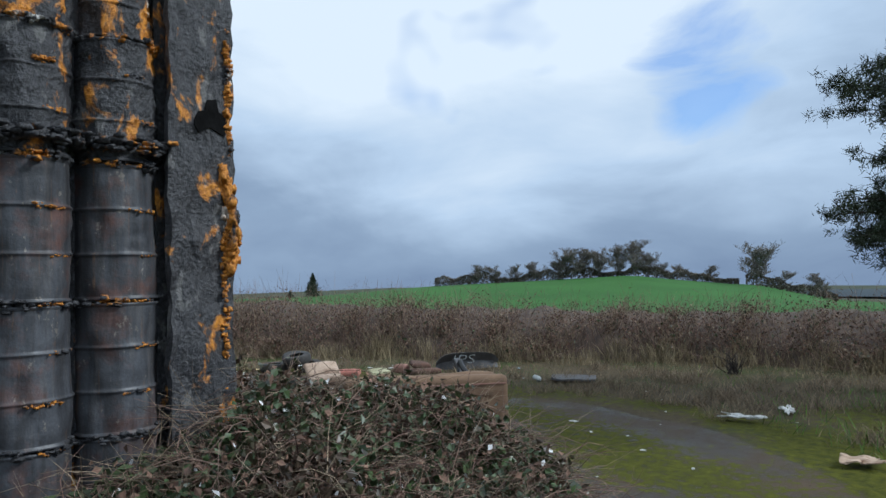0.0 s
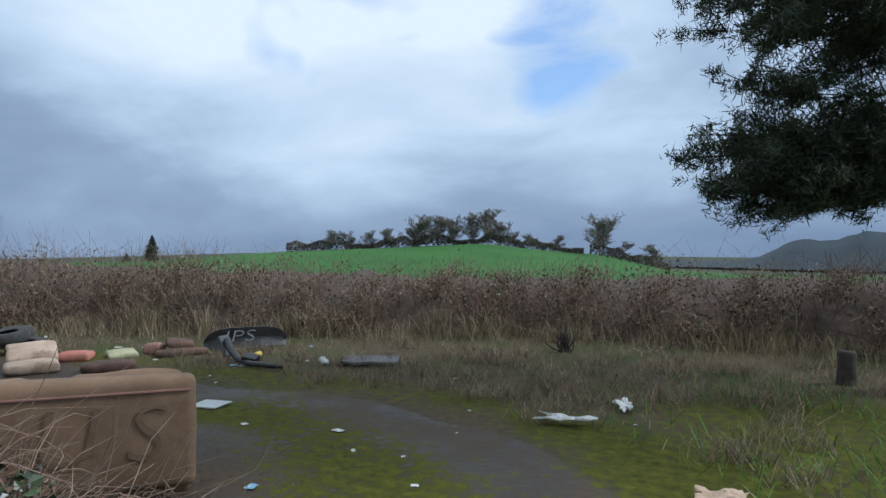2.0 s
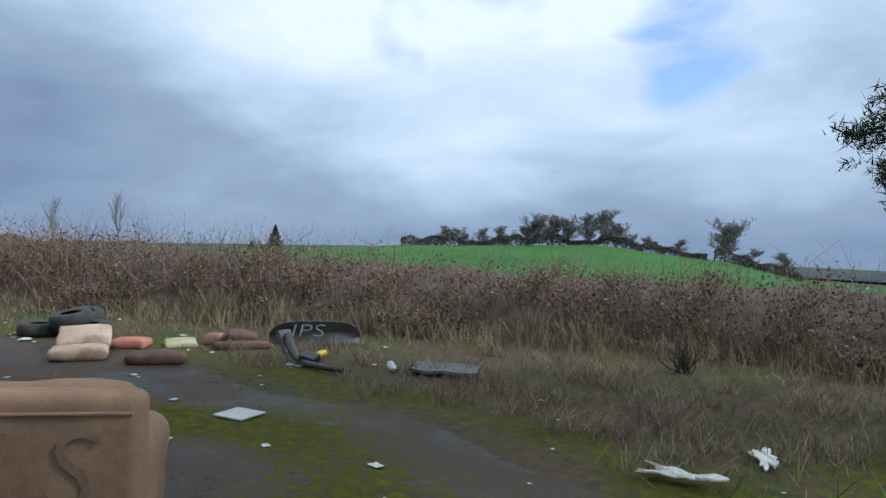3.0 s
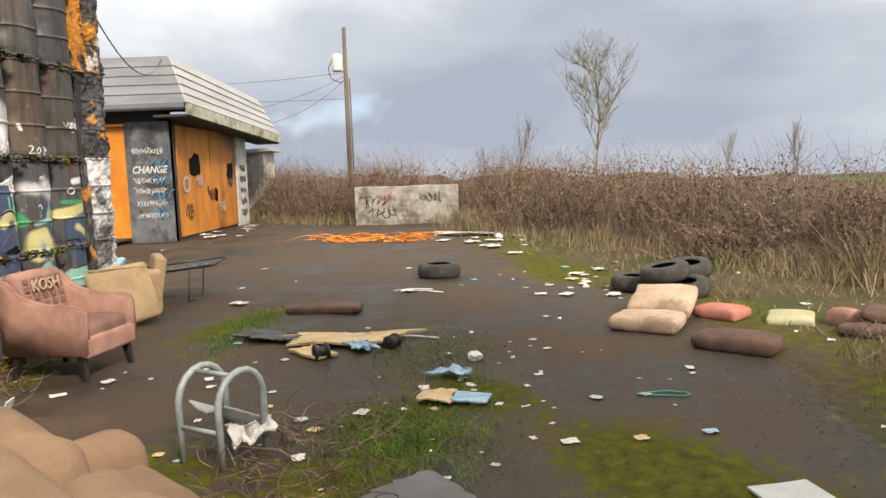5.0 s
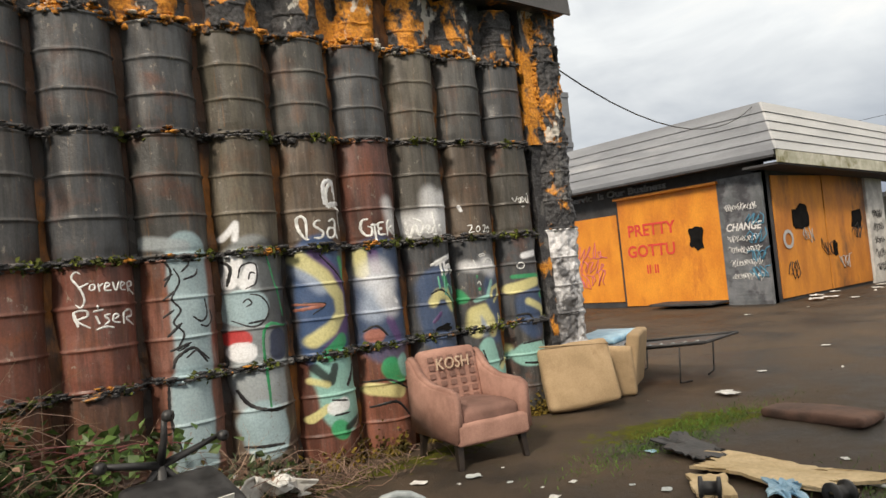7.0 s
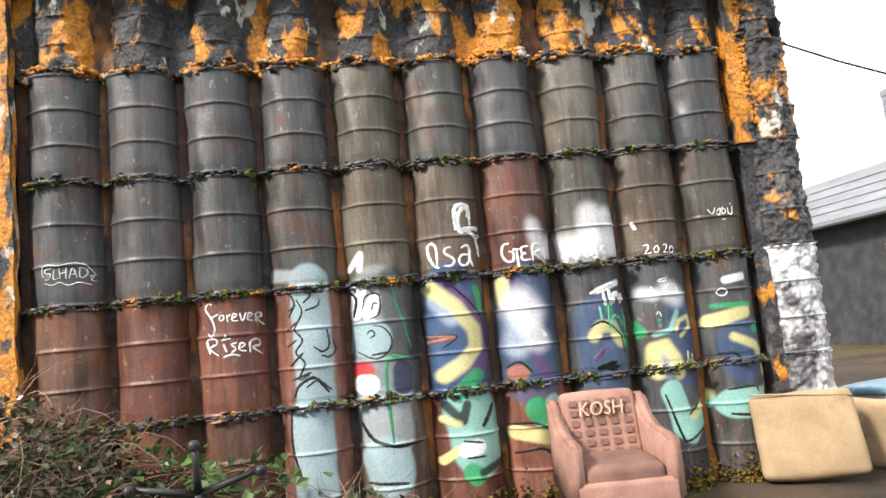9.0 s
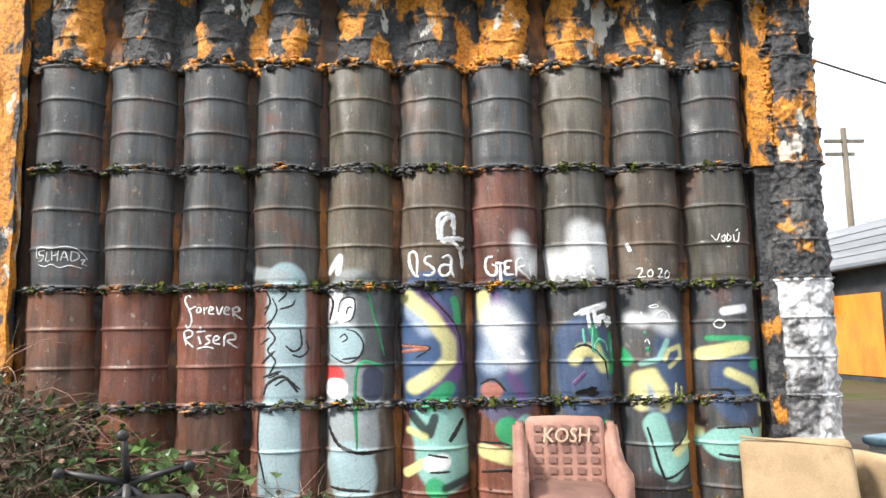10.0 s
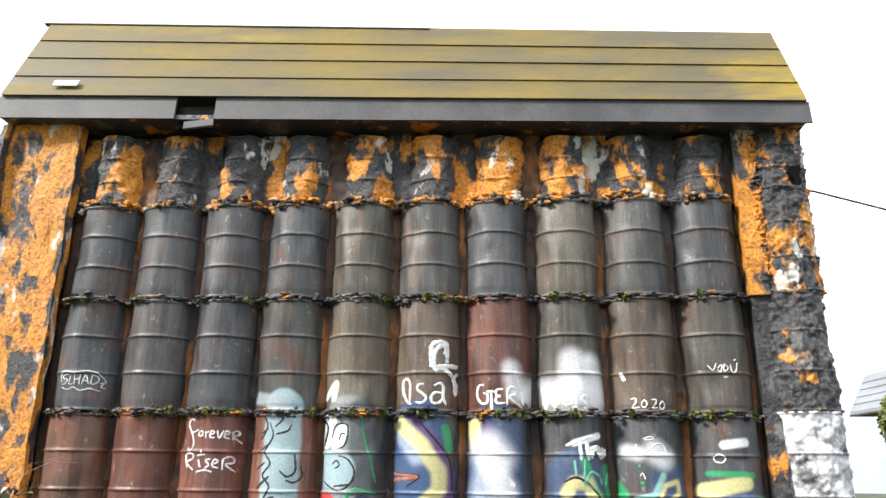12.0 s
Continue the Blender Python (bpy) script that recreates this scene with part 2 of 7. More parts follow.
def part(name, bm, mat, parent=None, label=""):
    me = bpy.data.meshes.new(name)
    bm.to_mesh(me)
    bm.free()
    for mt in (mat if isinstance(mat, (list, tuple)) else [mat]):
        me.materials.append(mt)
    ob = new(name, me)
    if parent:
        ob.parent = parent
    if label:
        ob["label"] = label
    return ob


def raw(name, verts, faces, mats, parent=None, index=None, smooth=False, label=""):
    me = bpy.data.meshes.new(name)
    me.from_pydata(np.asarray(verts, float).tolist(), [], [tuple(f) for f in np.asarray(faces).tolist()] if isinstance(faces, np.ndarray) else faces)
    for mt in (mats if isinstance(mats, (list, tuple)) else [mats]):
        me.materials.append(mt)
    if index is not None:
        me.polygons.foreach_set("material_index", np.asarray(index, np.int32))
    if smooth:
        me.polygons.foreach_set("use_smooth", np.ones(len(me.polygons), bool))
    me.update()
    ob = new(name, me)
    if parent:
        ob.parent = parent
    if label:
        ob["label"] = label
    return ob


def thing(name, label, category, at=(0, 0, 0), rz=0.0, group="", kind=""):
    ob = new(name)
    ob.matrix_basis = pose(*at, 0, 0, rz)
    return tagged(ob, label, category, group, kind)


def block(bm, c, size, bevel=0.0, turn=None, seg=2):
    m = Matrix.Translation(c) @ (turn if turn else Matrix.Identity(4)) @ Matrix.Diagonal((*size, 1))
    made = bmesh.ops.create_cube(bm, size=1, matrix=m)["verts"]
    if bevel:
        edges = list({e for v in made for e in v.link_edges})
        bmesh.ops.bevel(bm, geom=edges, offset=bevel, segments=seg, profile=0.6, affect="EDGES")
    return bm


def slab(name, c, size, mat, parent=None, bevel=0.005, turn=None, label="", seg=2):
    return part(name, block(bmesh.new(), c, size, bevel, turn, seg), mat, parent, label)


def soft(name, c, size, mat, parent=None, bevel=0.08, turn=None, label="", lump=0.015, cuts=3):
    """A padded block with rounded, slightly uneven faces."""
    bm = bmesh.new()
    bmesh.ops.create_cube(bm, size=1, matrix=Matrix.Diagonal((*size, 1)))
    bmesh.ops.bevel(bm, geom=bm.edges[:], offset=min(bevel, min(size) * 0.45), segments=4, profile=0.55, affect="EDGES")
    bmesh.ops.subdivide_edges(bm, edges=[e for e in bm.edges if e.calc_length() > 0.15], cuts=cuts, use_grid_fill=True)
    off = Vector(c) * 3.1
    for v in bm.verts:
        r = max(0.0, 1 - (2 * v.co.x / size[0]) ** 2) * max(0.0, 1 - (2 * v.co.y / size[1]) ** 2)
        v.co += Vector((0, 0, math.copysign(r * lump * 1.5, v.co.z)))
        v.co += noise.noise_vector(v.co * 5 + off) * lump
    for f in bm.faces:
        f.smooth = True
    bm.transform(Matrix.Translation(c) @ (turn if turn else Matrix.Identity(4)))
    return part(name, bm, mat, parent, label)


def tube(bm, pts, r, seg=6, r2=None):
    pts = [Vector(p) for p in pts]
    rings = []
    for i, p in enumerate(pts):
        d = (pts[min(i + 1, len(pts) - 1)] - pts[max(i - 1, 0)]).normalized()
        a = d.orthogonal().normalized() if i == 0 else (rings[-1][1] - d * rings[-1][1].dot(d)).normalized()
        b = d.cross(a)
        rr = r if r2 is None else r + (r2 - r) * i / (len(pts) - 1)
        rings.append(([bm.verts.new(p + (a * math.cos(k * 2 * math.pi / seg) + b * math.sin(k * 2 * math.pi / seg)) * rr) for k in range(seg)], a))
    for (ra, _), (rb, _) in zip(rings, rings[1:]):
        for k in range(seg):
            f = bm.faces.new((ra[k], ra[(k + 1) % seg], rb[(k + 1) % seg], rb[k]))
            f.smooth = True
    bm.faces.new(rings[0][0][::-1])
    bm.faces.new(rings[-1][0])
    return bm


def pipe(name, pts, r, mat, parent=None, seg=8, r2=None, label=""):
    return part(name, tube(bmesh.new(), pts, r, seg, r2), mat, parent, label)


def lathe(bm, profile, seg=24, at=Matrix.Identity(4)):
    rings = [[bm.verts.new(at @ Vector((r * math.cos(k * 2 * math.pi / seg), r * math.sin(k * 2 * math.pi / seg), z))) for k in range(seg)] for r, z in profile]
    for a, b in zip(rings, rings[1:]):
        for k in range(seg):
            bm.faces.new((a[k], a[(k + 1) % seg], b[(k + 1) % seg], b[k])).smooth = True
    return bm


RNG = np.random.default_rng(7)


def frames(n, up=0.0):
    a = RNG.normal(size=(n, 3))
    a[:, 2] += up
    a /= np.linalg.norm(a, axis=1)[:, None]
    b = np.cross(a, RNG.normal(size=(n, 3)))
    b /= np.linalg.norm(b, axis=1)[:, None]
    return a, b, np.cross(a, b)


def leaf_soup(c, size, up=0.4, slim=0.6):
    """Folded pointed leaves, two faces each, at the places c."""
    n = len(c)
    size = np.broadcast_to(size, n)[:, None] * RNG.uniform(0.6, 1.3, (n, 1))
    nrm, lng, wid = frames(n, up)
    v = np.stack([c - lng * size * 0.5, c + wid * size * slim * 0.5 + nrm * size * 0.12, c + lng * size * 0.5, c - wid * size * slim * 0.5 + nrm * size * 0.12], 1)
    k = np.arange(n)[:, None] * 4
    return v.reshape(-1, 3), np.concatenate([k + [0, 1, 2], k + [0, 2, 3]], 0)


def stalk_soup(a, b, r, bend=0.1, segs=3):
    """Thin three-sided stalks from a to b, bowed sideways and tapering."""
    n = len(a)
    r = np.broadcast_to(r, n)[:, None]
    d = b - a
    side = np.cross(d, RNG.normal(size=(n, 3)))
    side /= np.linalg.norm(side, axis=1)[:, None] + 1e-9
    other = np.cross(d / (np.linalg.norm(d, axis=1)[:, None] + 1e-9), side)
    ln = np.linalg.norm(d, axis=1)[:, None]
    vs = []
    for i in range(segs + 1):
        f = i / segs
        p = a + d * f + side * (math.sin(f * math.pi) * bend) * ln
        rr = r * (1 - 0.75 * f)
        for q in range(3):
            an = q * 2.0944
            vs.append(p + (side * math.cos(an) + other * math.sin(an)) * rr)
    v = np.stack(vs, 1)
    base = np.arange(n)[:, None] * (3 * (segs + 1))
    fs = []
    for i in range(segs):
        for q in range(3):
            a0, a1 = 3 * i + q, 3 * i + (q + 1) % 3
            fs.append(base + [a0, a1, a1 + 3, a0 + 3])
    return v.reshape(-1, 3), np.concatenate(fs, 0)


def blade_soup(c, h, lean=0.35, w=0.006):
    n = len(c)
    h = np.broadcast_to(h, n)[:, None] * RNG.uniform(0.5, 1.25, (n, 1))
    an = RNG.uniform(0, 2 * np.pi, n)
    side = np.stack([np.cos(an), np.sin(an), 0 * an], 1) * w
    tip = np.stack([RNG.normal(size=n) * lean, RNG.normal(size=n) * lean, np.ones(n)], 1) * h
    mid = tip * 0.55
    mid[:, 2] = tip[:, 2] * 0.65
    v = np.stack([c - side, c + side, c + mid + side * 0.7, c + mid - side * 0.7, c + tip], 1)
    k = np.arange(n)[:, None] * 5
    quads = (k + [0, 1, 2, 3]).tolist()
    return v.reshape(-1, 3), [tuple(q) for q in quads] + [tuple(q) for q in (k + [3, 2, 4]).tolist()]


def smooth(a, b, x):
    s = np.clip((np.asarray(x, float) - a) / (b - a), 0, 1)
    return s * s * (3 - 2 * s)


def lumps(x, y, s=1.0):
    return (np.sin(x * 1.7 * s + 2 * np.sin(y * 1.1 * s)) + np.sin(y * 2.3 * s + 1.7 * np.sin(x * 0.9 * s + 1)) + 0.6 * np.sin(x * 4.1 * s + y * 3.3 * s)) / 2.6


# ---- ground ----
EDGE = np.array([(-34, -8), (-26.5, -1.5), (-24.7, 0.4), (-24.6, 3.9), (-20.3, 4.9), (-14.6, 7.9), (-11.3, 9.3), (-8, 10.6), (-4, 12.0), (0, 11.6), (6, 11.2), (16, 10.5)], float)


def past_edge(x, y):
    """Metres beyond the front of the bramble bank, negative on the yard's side."""
    best = np.full(np.shape(x), 1e9)
    sign = np.ones(np.shape(x))
    for (ax, ay), (bx, by) in zip(EDGE, EDGE[1:]):
        dx, dy = bx - ax, by - ay
        L = math.hypot(dx, dy)
        f = np.clip(((x - ax) * dx + (y - ay) * dy) / L ** 2, 0, 1)
        d = np.hypot(x - ax - f * dx, y - ay - f * dy)
        sd = ((y - ay) * dx - (x - ax) * dy) / L
        sign = np.where(d < best, np.sign(sd), sign)
        best = np.minimum(best, d)
    return best * sign


def land(x, y):
    x, y = np.asarray(x, float), np.asarray(y, float)
    r = np.hypot(x + 1, y)
    th = np.degrees(np.arctan2(-(x + 1), y))
    crest = np.interp(th, [-180, -60, 0, 12, 17, 23, 26.5, 32, 42, 52, 70, 180], [-9, -9, -9, -6.2, -2.4, -0.5, 0.9, 0.1, -0.9, -3.1, -3.2, -4])
    z = -3.4 * smooth(30, 100, r) + (crest + 3.4) * smooth(105, 188, r) - 9 * smooth(192, 300, r) - 40 * smooth(300, 1500, r)
    near = 1 - smooth(15, 40, r)
    bank = 0.03 * lumps(x, y, 0.6) * smooth(-1.5, 0.5, past_edge(x, y))
    return z + near * (bank + 0.012 * lumps(x, y, 1.3))


def spaced(lo, hi, step, far):
    mid = np.arange(lo, hi, step)
    out = step * 1.08 ** np.arange(1, 160)
    out = np.cumsum(out)
    out = out[out < far]
    return np.concatenate([lo - out[::-1], mid, hi + out])


gx, gy = spaced(-27, 5, 0.12, 2600), spaced(-7, 14, 0.12, 2600)
X, Y = np.meshgrid(gx, gy)
Z = land(X, Y)
nx, ny = len(gx), len(gy)
ids = np.arange(nx * ny).reshape(ny, nx)
quads = np.stack([ids[:-1, :-1], ids[:-1, 1:], ids[1:, 1:], ids[1:, :-1]], -1).reshape(-1, 4)
ground = raw("ground", np.stack([X, Y, Z], -1).reshape(-1, 3), quads, GROUND, smooth=True)
tagged(ground, "wet muddy asphalt yard with moss, rough verge and green field", "ground", kind="structure")
VERGE = np.array([(-30, 3.2), (-17, 4.2), (-13.5, 5.0), (-11, 6.0), (-8.5, 6.3), (-7.6, 6.1), (-6.5, 6.25), (-5.1, 6.35), (-3.9, 6.0), (-2.9, 5.5), (-1.5, 4.3), (-0.4, 2.4), (0.8, -0.6), (2.0, -4.0), (3, -12)], float)
order = np.argsort(VERGE[:, 0])
vy = np.interp(X, VERGE[order, 0], VERGE[order, 1])
inside = (vy - Y) * 0.8
asphalt = np.clip(0.5 + inside * 1.9 + 0.22 * lumps(X, Y, 1.6), 0, 1) * (Y > -9) * (past_edge(X, Y) < 0)
rim = np.exp(-((inside + 0.5) / 0.5) ** 2) * (0.75 + 0.25 * lumps(X, Y, 2.2))


def patch(px, py, rx, ry, turn=0.0):
    """A soft oval of moss."""
    c, q = math.cos(math.radians(turn)), math.sin(math.radians(turn))
    return np.exp(-(((X - px) * c + (Y - py) * q) / rx) ** 2 - (((Y - py) * c - (X - px) * q) / ry) ** 2)


strip = 1.05 * patch(-3.7, 4.3, 2.5, 0.75, -32) + 0.5 * patch(-6.4, 5.2, 1.1, 0.5, 10)
heap = patch(-7.5, 3.5, 0.55, 0.35, 20) + 0.9 * patch(-8.2, 4.0, 0.6, 0.35, 30) + 1.1 * patch(-10.6, 1.6, 0.8, 0.3, -20) + 0.75 * patch(-6.8, 4.8, 0.8, 0.45, 20) + 0.7 * patch(-6.7, 3.2, 0.4, 0.4) + 0.7 * patch(-13.6, 5.2, 1.2, 0.5) + 0.8 * patch(-6.9, 2.2, 0.5, 0.5) + 0.8 * patch(-8.4, 0.5, 1.6, 0.2)
patches = smooth(0.25, 0.75, lumps(X * 0.8 + 3, Y * 0.9, 0.8)) * (0.32 + 0.1 * (X > -9))
lushy = smooth(-3.6, -1.5, X) * smooth(10.0, 8.0, Y) * (1 - asphalt)
film = 0.1 * smooth(-7.5, -4.5, X) * asphalt
moss = np.clip(film + 0.72 * rim + 0.62 * strip + 1.0 * heap + 0.3 * patches + 0.6 * lushy, 0, 0.95)
field = smooth(9, 16, past_edge(X, Y)) * (np.hypot(X, Y) < 230)
farland = 1 - smooth(210, 260, np.hypot(X, Y))
cover = ground.data.attributes.new("cover", "FLOAT_COLOR", "POINT")
cover.data.foreach_set("color", np.stack([asphalt, moss, field, farland], -1).astype(np.float32).reshape(-1))

# ---- the drum building ----
PITCH, X0, RAD = 0.538, -5.45, 0.262
ROWS = [(-0.02, 0.885), (0.9, 1.715), (1.735, 2.58), (2.6, 3.37)]


def wall_at(u, v):
    """Mural squares of 4.2 mm to the wall's x and z."""
    return -5.01 - 0.0042 * u, 3.651 - 0.00422 * v


def strokes():
    """Sprayed strokes on the front: colour, width and softness in mural squares, points."""
    pale, blue, navy, yellow, mint = (0.3, 0.42, 0.46), (0.04, 0.085, 0.19), (0.02, 0.03, 0.07), (0.6, 0.56, 0.26), (0.24, 0.48, 0.43)
    green, white, black, violet, red, gray = (0.02, 0.3, 0.12), (0.8, 0.82, 0.85), (0.01, 0.01, 0.012), (0.1, 0.05, 0.16), (0.5, 0.03, 0.03), (0.3, 0.34, 0.36)
    rose, light = (0.36, 0.14, 0.1), (0.42, 0.5, 0.62)

    def left(*p):
        return [q for a, b in zip(p[::2], p[1::2]) for q in (400 + 0.5236 * a, 391 + 0.0419 * a + 0.5367 * b)]

    def right(*p):
        return [q for a, b in zip(p[::2], p[1::2]) for q in (866 + 0.5511 * a, 431.4 + 0.0323 * a + 0.5367 * b)]
    ground = [
        (pale, 64, 7, left(182, 90, 182, 440)), (pale, 68, 7, left(165, 500, 165, 735)), (gray, 92, 10, left(400, 120, 400, 440)), (black, 52, 12, left(450, 90, 470, 300)), (gray, 88, 8, left(390, 500, 400, 560)),
        (pale, 80, 7, left(390, 640, 400, 680)), (blue, 90, 9, left(640, 110, 650, 420)), (light, 34, 16, left(590, 150, 640, 200)), (mint, 92, 9, left(670, 500, 690, 620)), (blue, 96, 12, left(890, 110, 890, 400)), (light, 40, 20, left(860, 210, 850, 300))]
    fur = [
        (black, 4, 2, left(110, 180, 135, 160)), (black, 4, 2, left(105, 240, 135, 212)), (black, 4, 2, left(100, 292, 132, 268)), (black, 5, 2, left(108, 350, 150, 308)), (black, 5, 2, left(112, 392, 172, 368)), (black, 4, 2, left(185, 290, 210, 305, 232, 285, 228, 235)),
        (black, 4, 2, left(160, 155, 185, 130, 180, 115, 205, 120)), (black, 6, 2, left(115, 445, 130, 410, 180, 385, 225, 430)), (black, 5, 2, left(100, 490, 100, 600, 125, 710)), (black, 4, 2, left(95, 100, 130, 150, 110, 200))]
    shape = [
        (white, 22, 3, left(345, 105, 325, 190)), (pale, 62, 3, left(350, 270, 375, 270)), (white, 24, 3, left(385, 150, 370, 190)), (black, 5, 2, left(300, 110, 330, 140, 320, 200)), (black, 4, 2, left(365, 320, 420, 310)), (red, 28, 3, left(325, 368, 345, 368)),
        (white, 34, 3, left(335, 412, 350, 412)), (green, 6, 2, left(412, 590, 412, 345, 500, 330)), (navy, 36, 4, left(460, 370, 460, 410)), (black, 7, 2, left(320, 530, 350, 580, 420, 600, 500, 590)), (black, 6, 2, left(325, 712, 450, 712)), (green, 4, 2, left(440, 85, 500, 300))]
    swirl = [
        (violet, 22, 5, left(620, 90, 690, 160, 740, 260, 728, 345, 640, 425)), (yellow, 26, 9, left(575, 110, 650, 170, 705, 240, 708, 300, 660, 350, 595, 390)), (black, 4, 2, left(640, 95, 735, 200, 750, 300)), (rose, 7, 2, left(530, 290, 640, 268, 540, 265)), (black, 3, 2, left(560, 262, 645, 264, 600, 300)),
        (green, 26, 4, left(640, 440, 700, 390)), (green, 13, 3, left(725, 110, 740, 175)), (black, 15, 3, left(590, 480, 640, 530, 660, 480)), (black, 9, 2, left(705, 550, 755, 480)), (yellow, 12, 5, left(580, 525, 625, 540))]
    glove = [
        (yellow, 15, 3, left(570, 655, 622, 618)), (white, 26, 3, left(645, 620, 685, 610)), (black, 4, 2, left(635, 592, 700, 598)), (black, 4, 2, left(640, 645, 705, 640)), (green, 32, 4, left(655, 690, 670, 700)), (black, 14, 6, left(690, 690, 765, 660)), (yellow, 22, 8, left(820, 90, 826, 155)),
        (violet, 18, 5, left(860, 90, 872, 145)), (violet, 20, 6, left(940, 390, 905, 330)), (rose, 26, 5, left(835, 385, 855, 385)), (black, 5, 2, left(810, 370, 850, 350, 890, 385)), (green, 40, 5, left(890, 500, 915, 530))]
    crown = [
        (mint, 30, 5, left(950, 480, 960, 510)), (yellow, 24, 6, left(820, 575, 925, 590)), (black, 6, 2, left(810, 640, 900, 625, 960, 680)), (black, 5, 2, left(800, 550, 880, 545, 960, 580)), (white, 60, 34, left(870, 165, 895, 190)), (white, 40, 24, left(900, 250, 920, 280)), (white, 8, 3, left(930, 245, 950, 270))]
    spring = [
        (blue, 92, 10, right(245, 220, 250, 380)), (green, 15, 4, right(270, 170, 285, 230, 330, 300, 355, 290, 340, 190)), (yellow, 22, 8, right(215, 270, 235, 240, 280, 240, 305, 290)), (black, 5, 2, right(205, 240, 250, 225, 310, 270, 320, 330)), (violet, 9, 3, right(205, 350, 245, 310)),
        (white, 11, 4, right(240, 122, 315, 95)), (white, 9, 3, right(280, 110, 285, 170)), (white, 7, 3, right(295, 165, 300, 140, 320, 140, 325, 165)), (white, 7, 3, right(370, 195, 372, 225)), (green, 22, 5, right(370, 245, 380, 265)), (pale, 30, 6, right(190, 490, 210, 495)), (green, 28, 6, right(300, 480, 320, 485))]
    arch = [
        (blue, 66, 12, right(520, 220, 520, 390)), (mint, 9, 4, right(420, 275, 470, 260, 505, 200)), (yellow, 8, 4, right(490, 260, 505, 230, 545, 215, 550, 250, 510, 280)), (light, 40, 12, right(440, 380, 445, 350)), (yellow, 24, 8, right(415, 400, 415, 320, 450, 310, 475, 350, 485, 400)),
        (yellow, 6, 3, right(520, 390, 530, 330)), (yellow, 6, 3, right(555, 390, 550, 340)), (green, 12, 3, right(432, 180, 438, 180)), (green, 12, 3, right(436, 230, 446, 228)), (white, 34, 22, right(480, 130, 510, 150)), (white, 22, 14, right(405, 135, 430, 140))]
    wave = [
        (blue, 84, 12, right(715, 300, 720, 370)), (white, 14, 5, right(690, 97, 755, 85)), (yellow, 24, 6, right(630, 235, 745, 205)), (green, 9, 4, right(640, 185, 770, 180)), (green, 18, 5, right(775, 262, 795, 260)), (yellow, 16, 7, right(690, 290, 770, 320, 800, 370, 802, 410)), (black, 6, 2, right(640, 345, 690, 345, 720, 390)),
        (mint, 54, 5, right(665, 510, 790, 510)), (yellow, 16, 8, right(810, 460, 802, 540)), (black, 5, 2, right(650, 465, 740, 455, 755, 475)), (black, 6, 2, right(650, 545, 760, 555, 790, 575))]
    tail = [
        (mint, 40, 5, right(455, 460, 480, 580)), (mint, 34, 5, right(500, 600, 590, 500)), (yellow, 18, 8, right(520, 540, 600, 480)), (black, 5, 2, right(430, 470, 465, 600, 490, 620, 600, 560)), (black, 5, 2, right(500, 540, 580, 470))]
    spray = [
        (white, 40, 24, (1000, 365, 1000, 400)), (white, 46, 30, (930, 420, 1040, 425)), (white, 30, 22, (1035, 370, 1040, 440)), (white, 30, 20, (895, 380, 905, 420)),
        (white, 9, 3, (755, 378, 757, 338, 782, 335, 778, 355)), (white, 9, 3, (757, 378, 800, 375, 795, 395)), (gray, 22, 8, (440, 430, 490, 440)), (white, 10, 4, (565, 430, 585, 405, 582, 432)), (white, 7, 3, (1085, 385, 1090, 400))]
    return ground + fur + shape + swirl + glove + crown + spring + arch + wave + tail + spray


STROKES = strokes()


def sprayed(x, z):
    """The sprayed layer at places of the front wall: colour and cover."""
    u, v = (-5.01 - x) / 0.0042, (3.651 - z) / 0.00422
    u = u + 1.0 * np.sin(v * 0.09 + u * 0.03)
    out = np.zeros((len(u), 4))
    for c, w, s, p in STROKES:
        if w <= 12 and s <= 3:
            continue
        p = np.array(p, float).reshape(-1, 2)
        d = np.full(len(u), 1e9)
        for (ax, ay), (bx, by) in zip(p, p[1:]):
            L = (bx - ax) ** 2 + (by - ay) ** 2 + 1e-9
            f = np.clip(((u - ax) * (bx - ax) + (v - ay) * (by - ay)) / L, 0, 1)
            d = np.minimum(d, np.hypot(u - ax - f * (bx - ax), v - ay - f * (by - ay)))
        a = 1 - smooth(w / 2 - s / 2, w / 2 + s / 2, d)
        a = a * (0.9 if s < 10 else 0.62)
        keep = out[:, 3] * (1 - a)
        tot = a + keep
        out[:, :3] = (np.array(c) * a[:, None] + out[:, :3] * keep[:, None]) / (tot[:, None] + 1e-9)
        out[:, 3] = tot
    return out


def drum_skin(h, rad, seed, face):
    """The dented radius of a drum over angle and height, and its lean."""
    rng = np.random.default_rng(int(seed * 100) + 3)
    dents = [(rng.uniform(-1.2, 1.2) + math.radians(face), rng.uniform(0.1, h - 0.1), rng.uniform(0.004, 0.014)) for _ in range(3)]
    lean = rng.uniform(-0.012, 0.012)

    def radius(A, Z):
        r = rad - 0.01 + 0.012 * np.exp(-((Z - h / 3) / 0.009) ** 2) + 0.012 * np.exp(-((Z - 2 * h / 3) / 0.009) ** 2)
        r = r + 0.012 * ((Z < 0.016) | (Z > h - 0.016)) - 0.004 * ((Z > 0.018) & (Z < 0.05))
        r = r + 0.006 * np.sin(A * 3 + seed * 1.3) * np.sin(Z * 7 + seed) + 0.004 * np.sin(A * 7 + seed * 2.1 + Z * 9)
        for da, dz, dd in dents:
            r = r - dd * np.exp(-((A - da) / 0.22) ** 2 - ((Z - dz) / 0.07) ** 2)
        return r
    return radius, lean


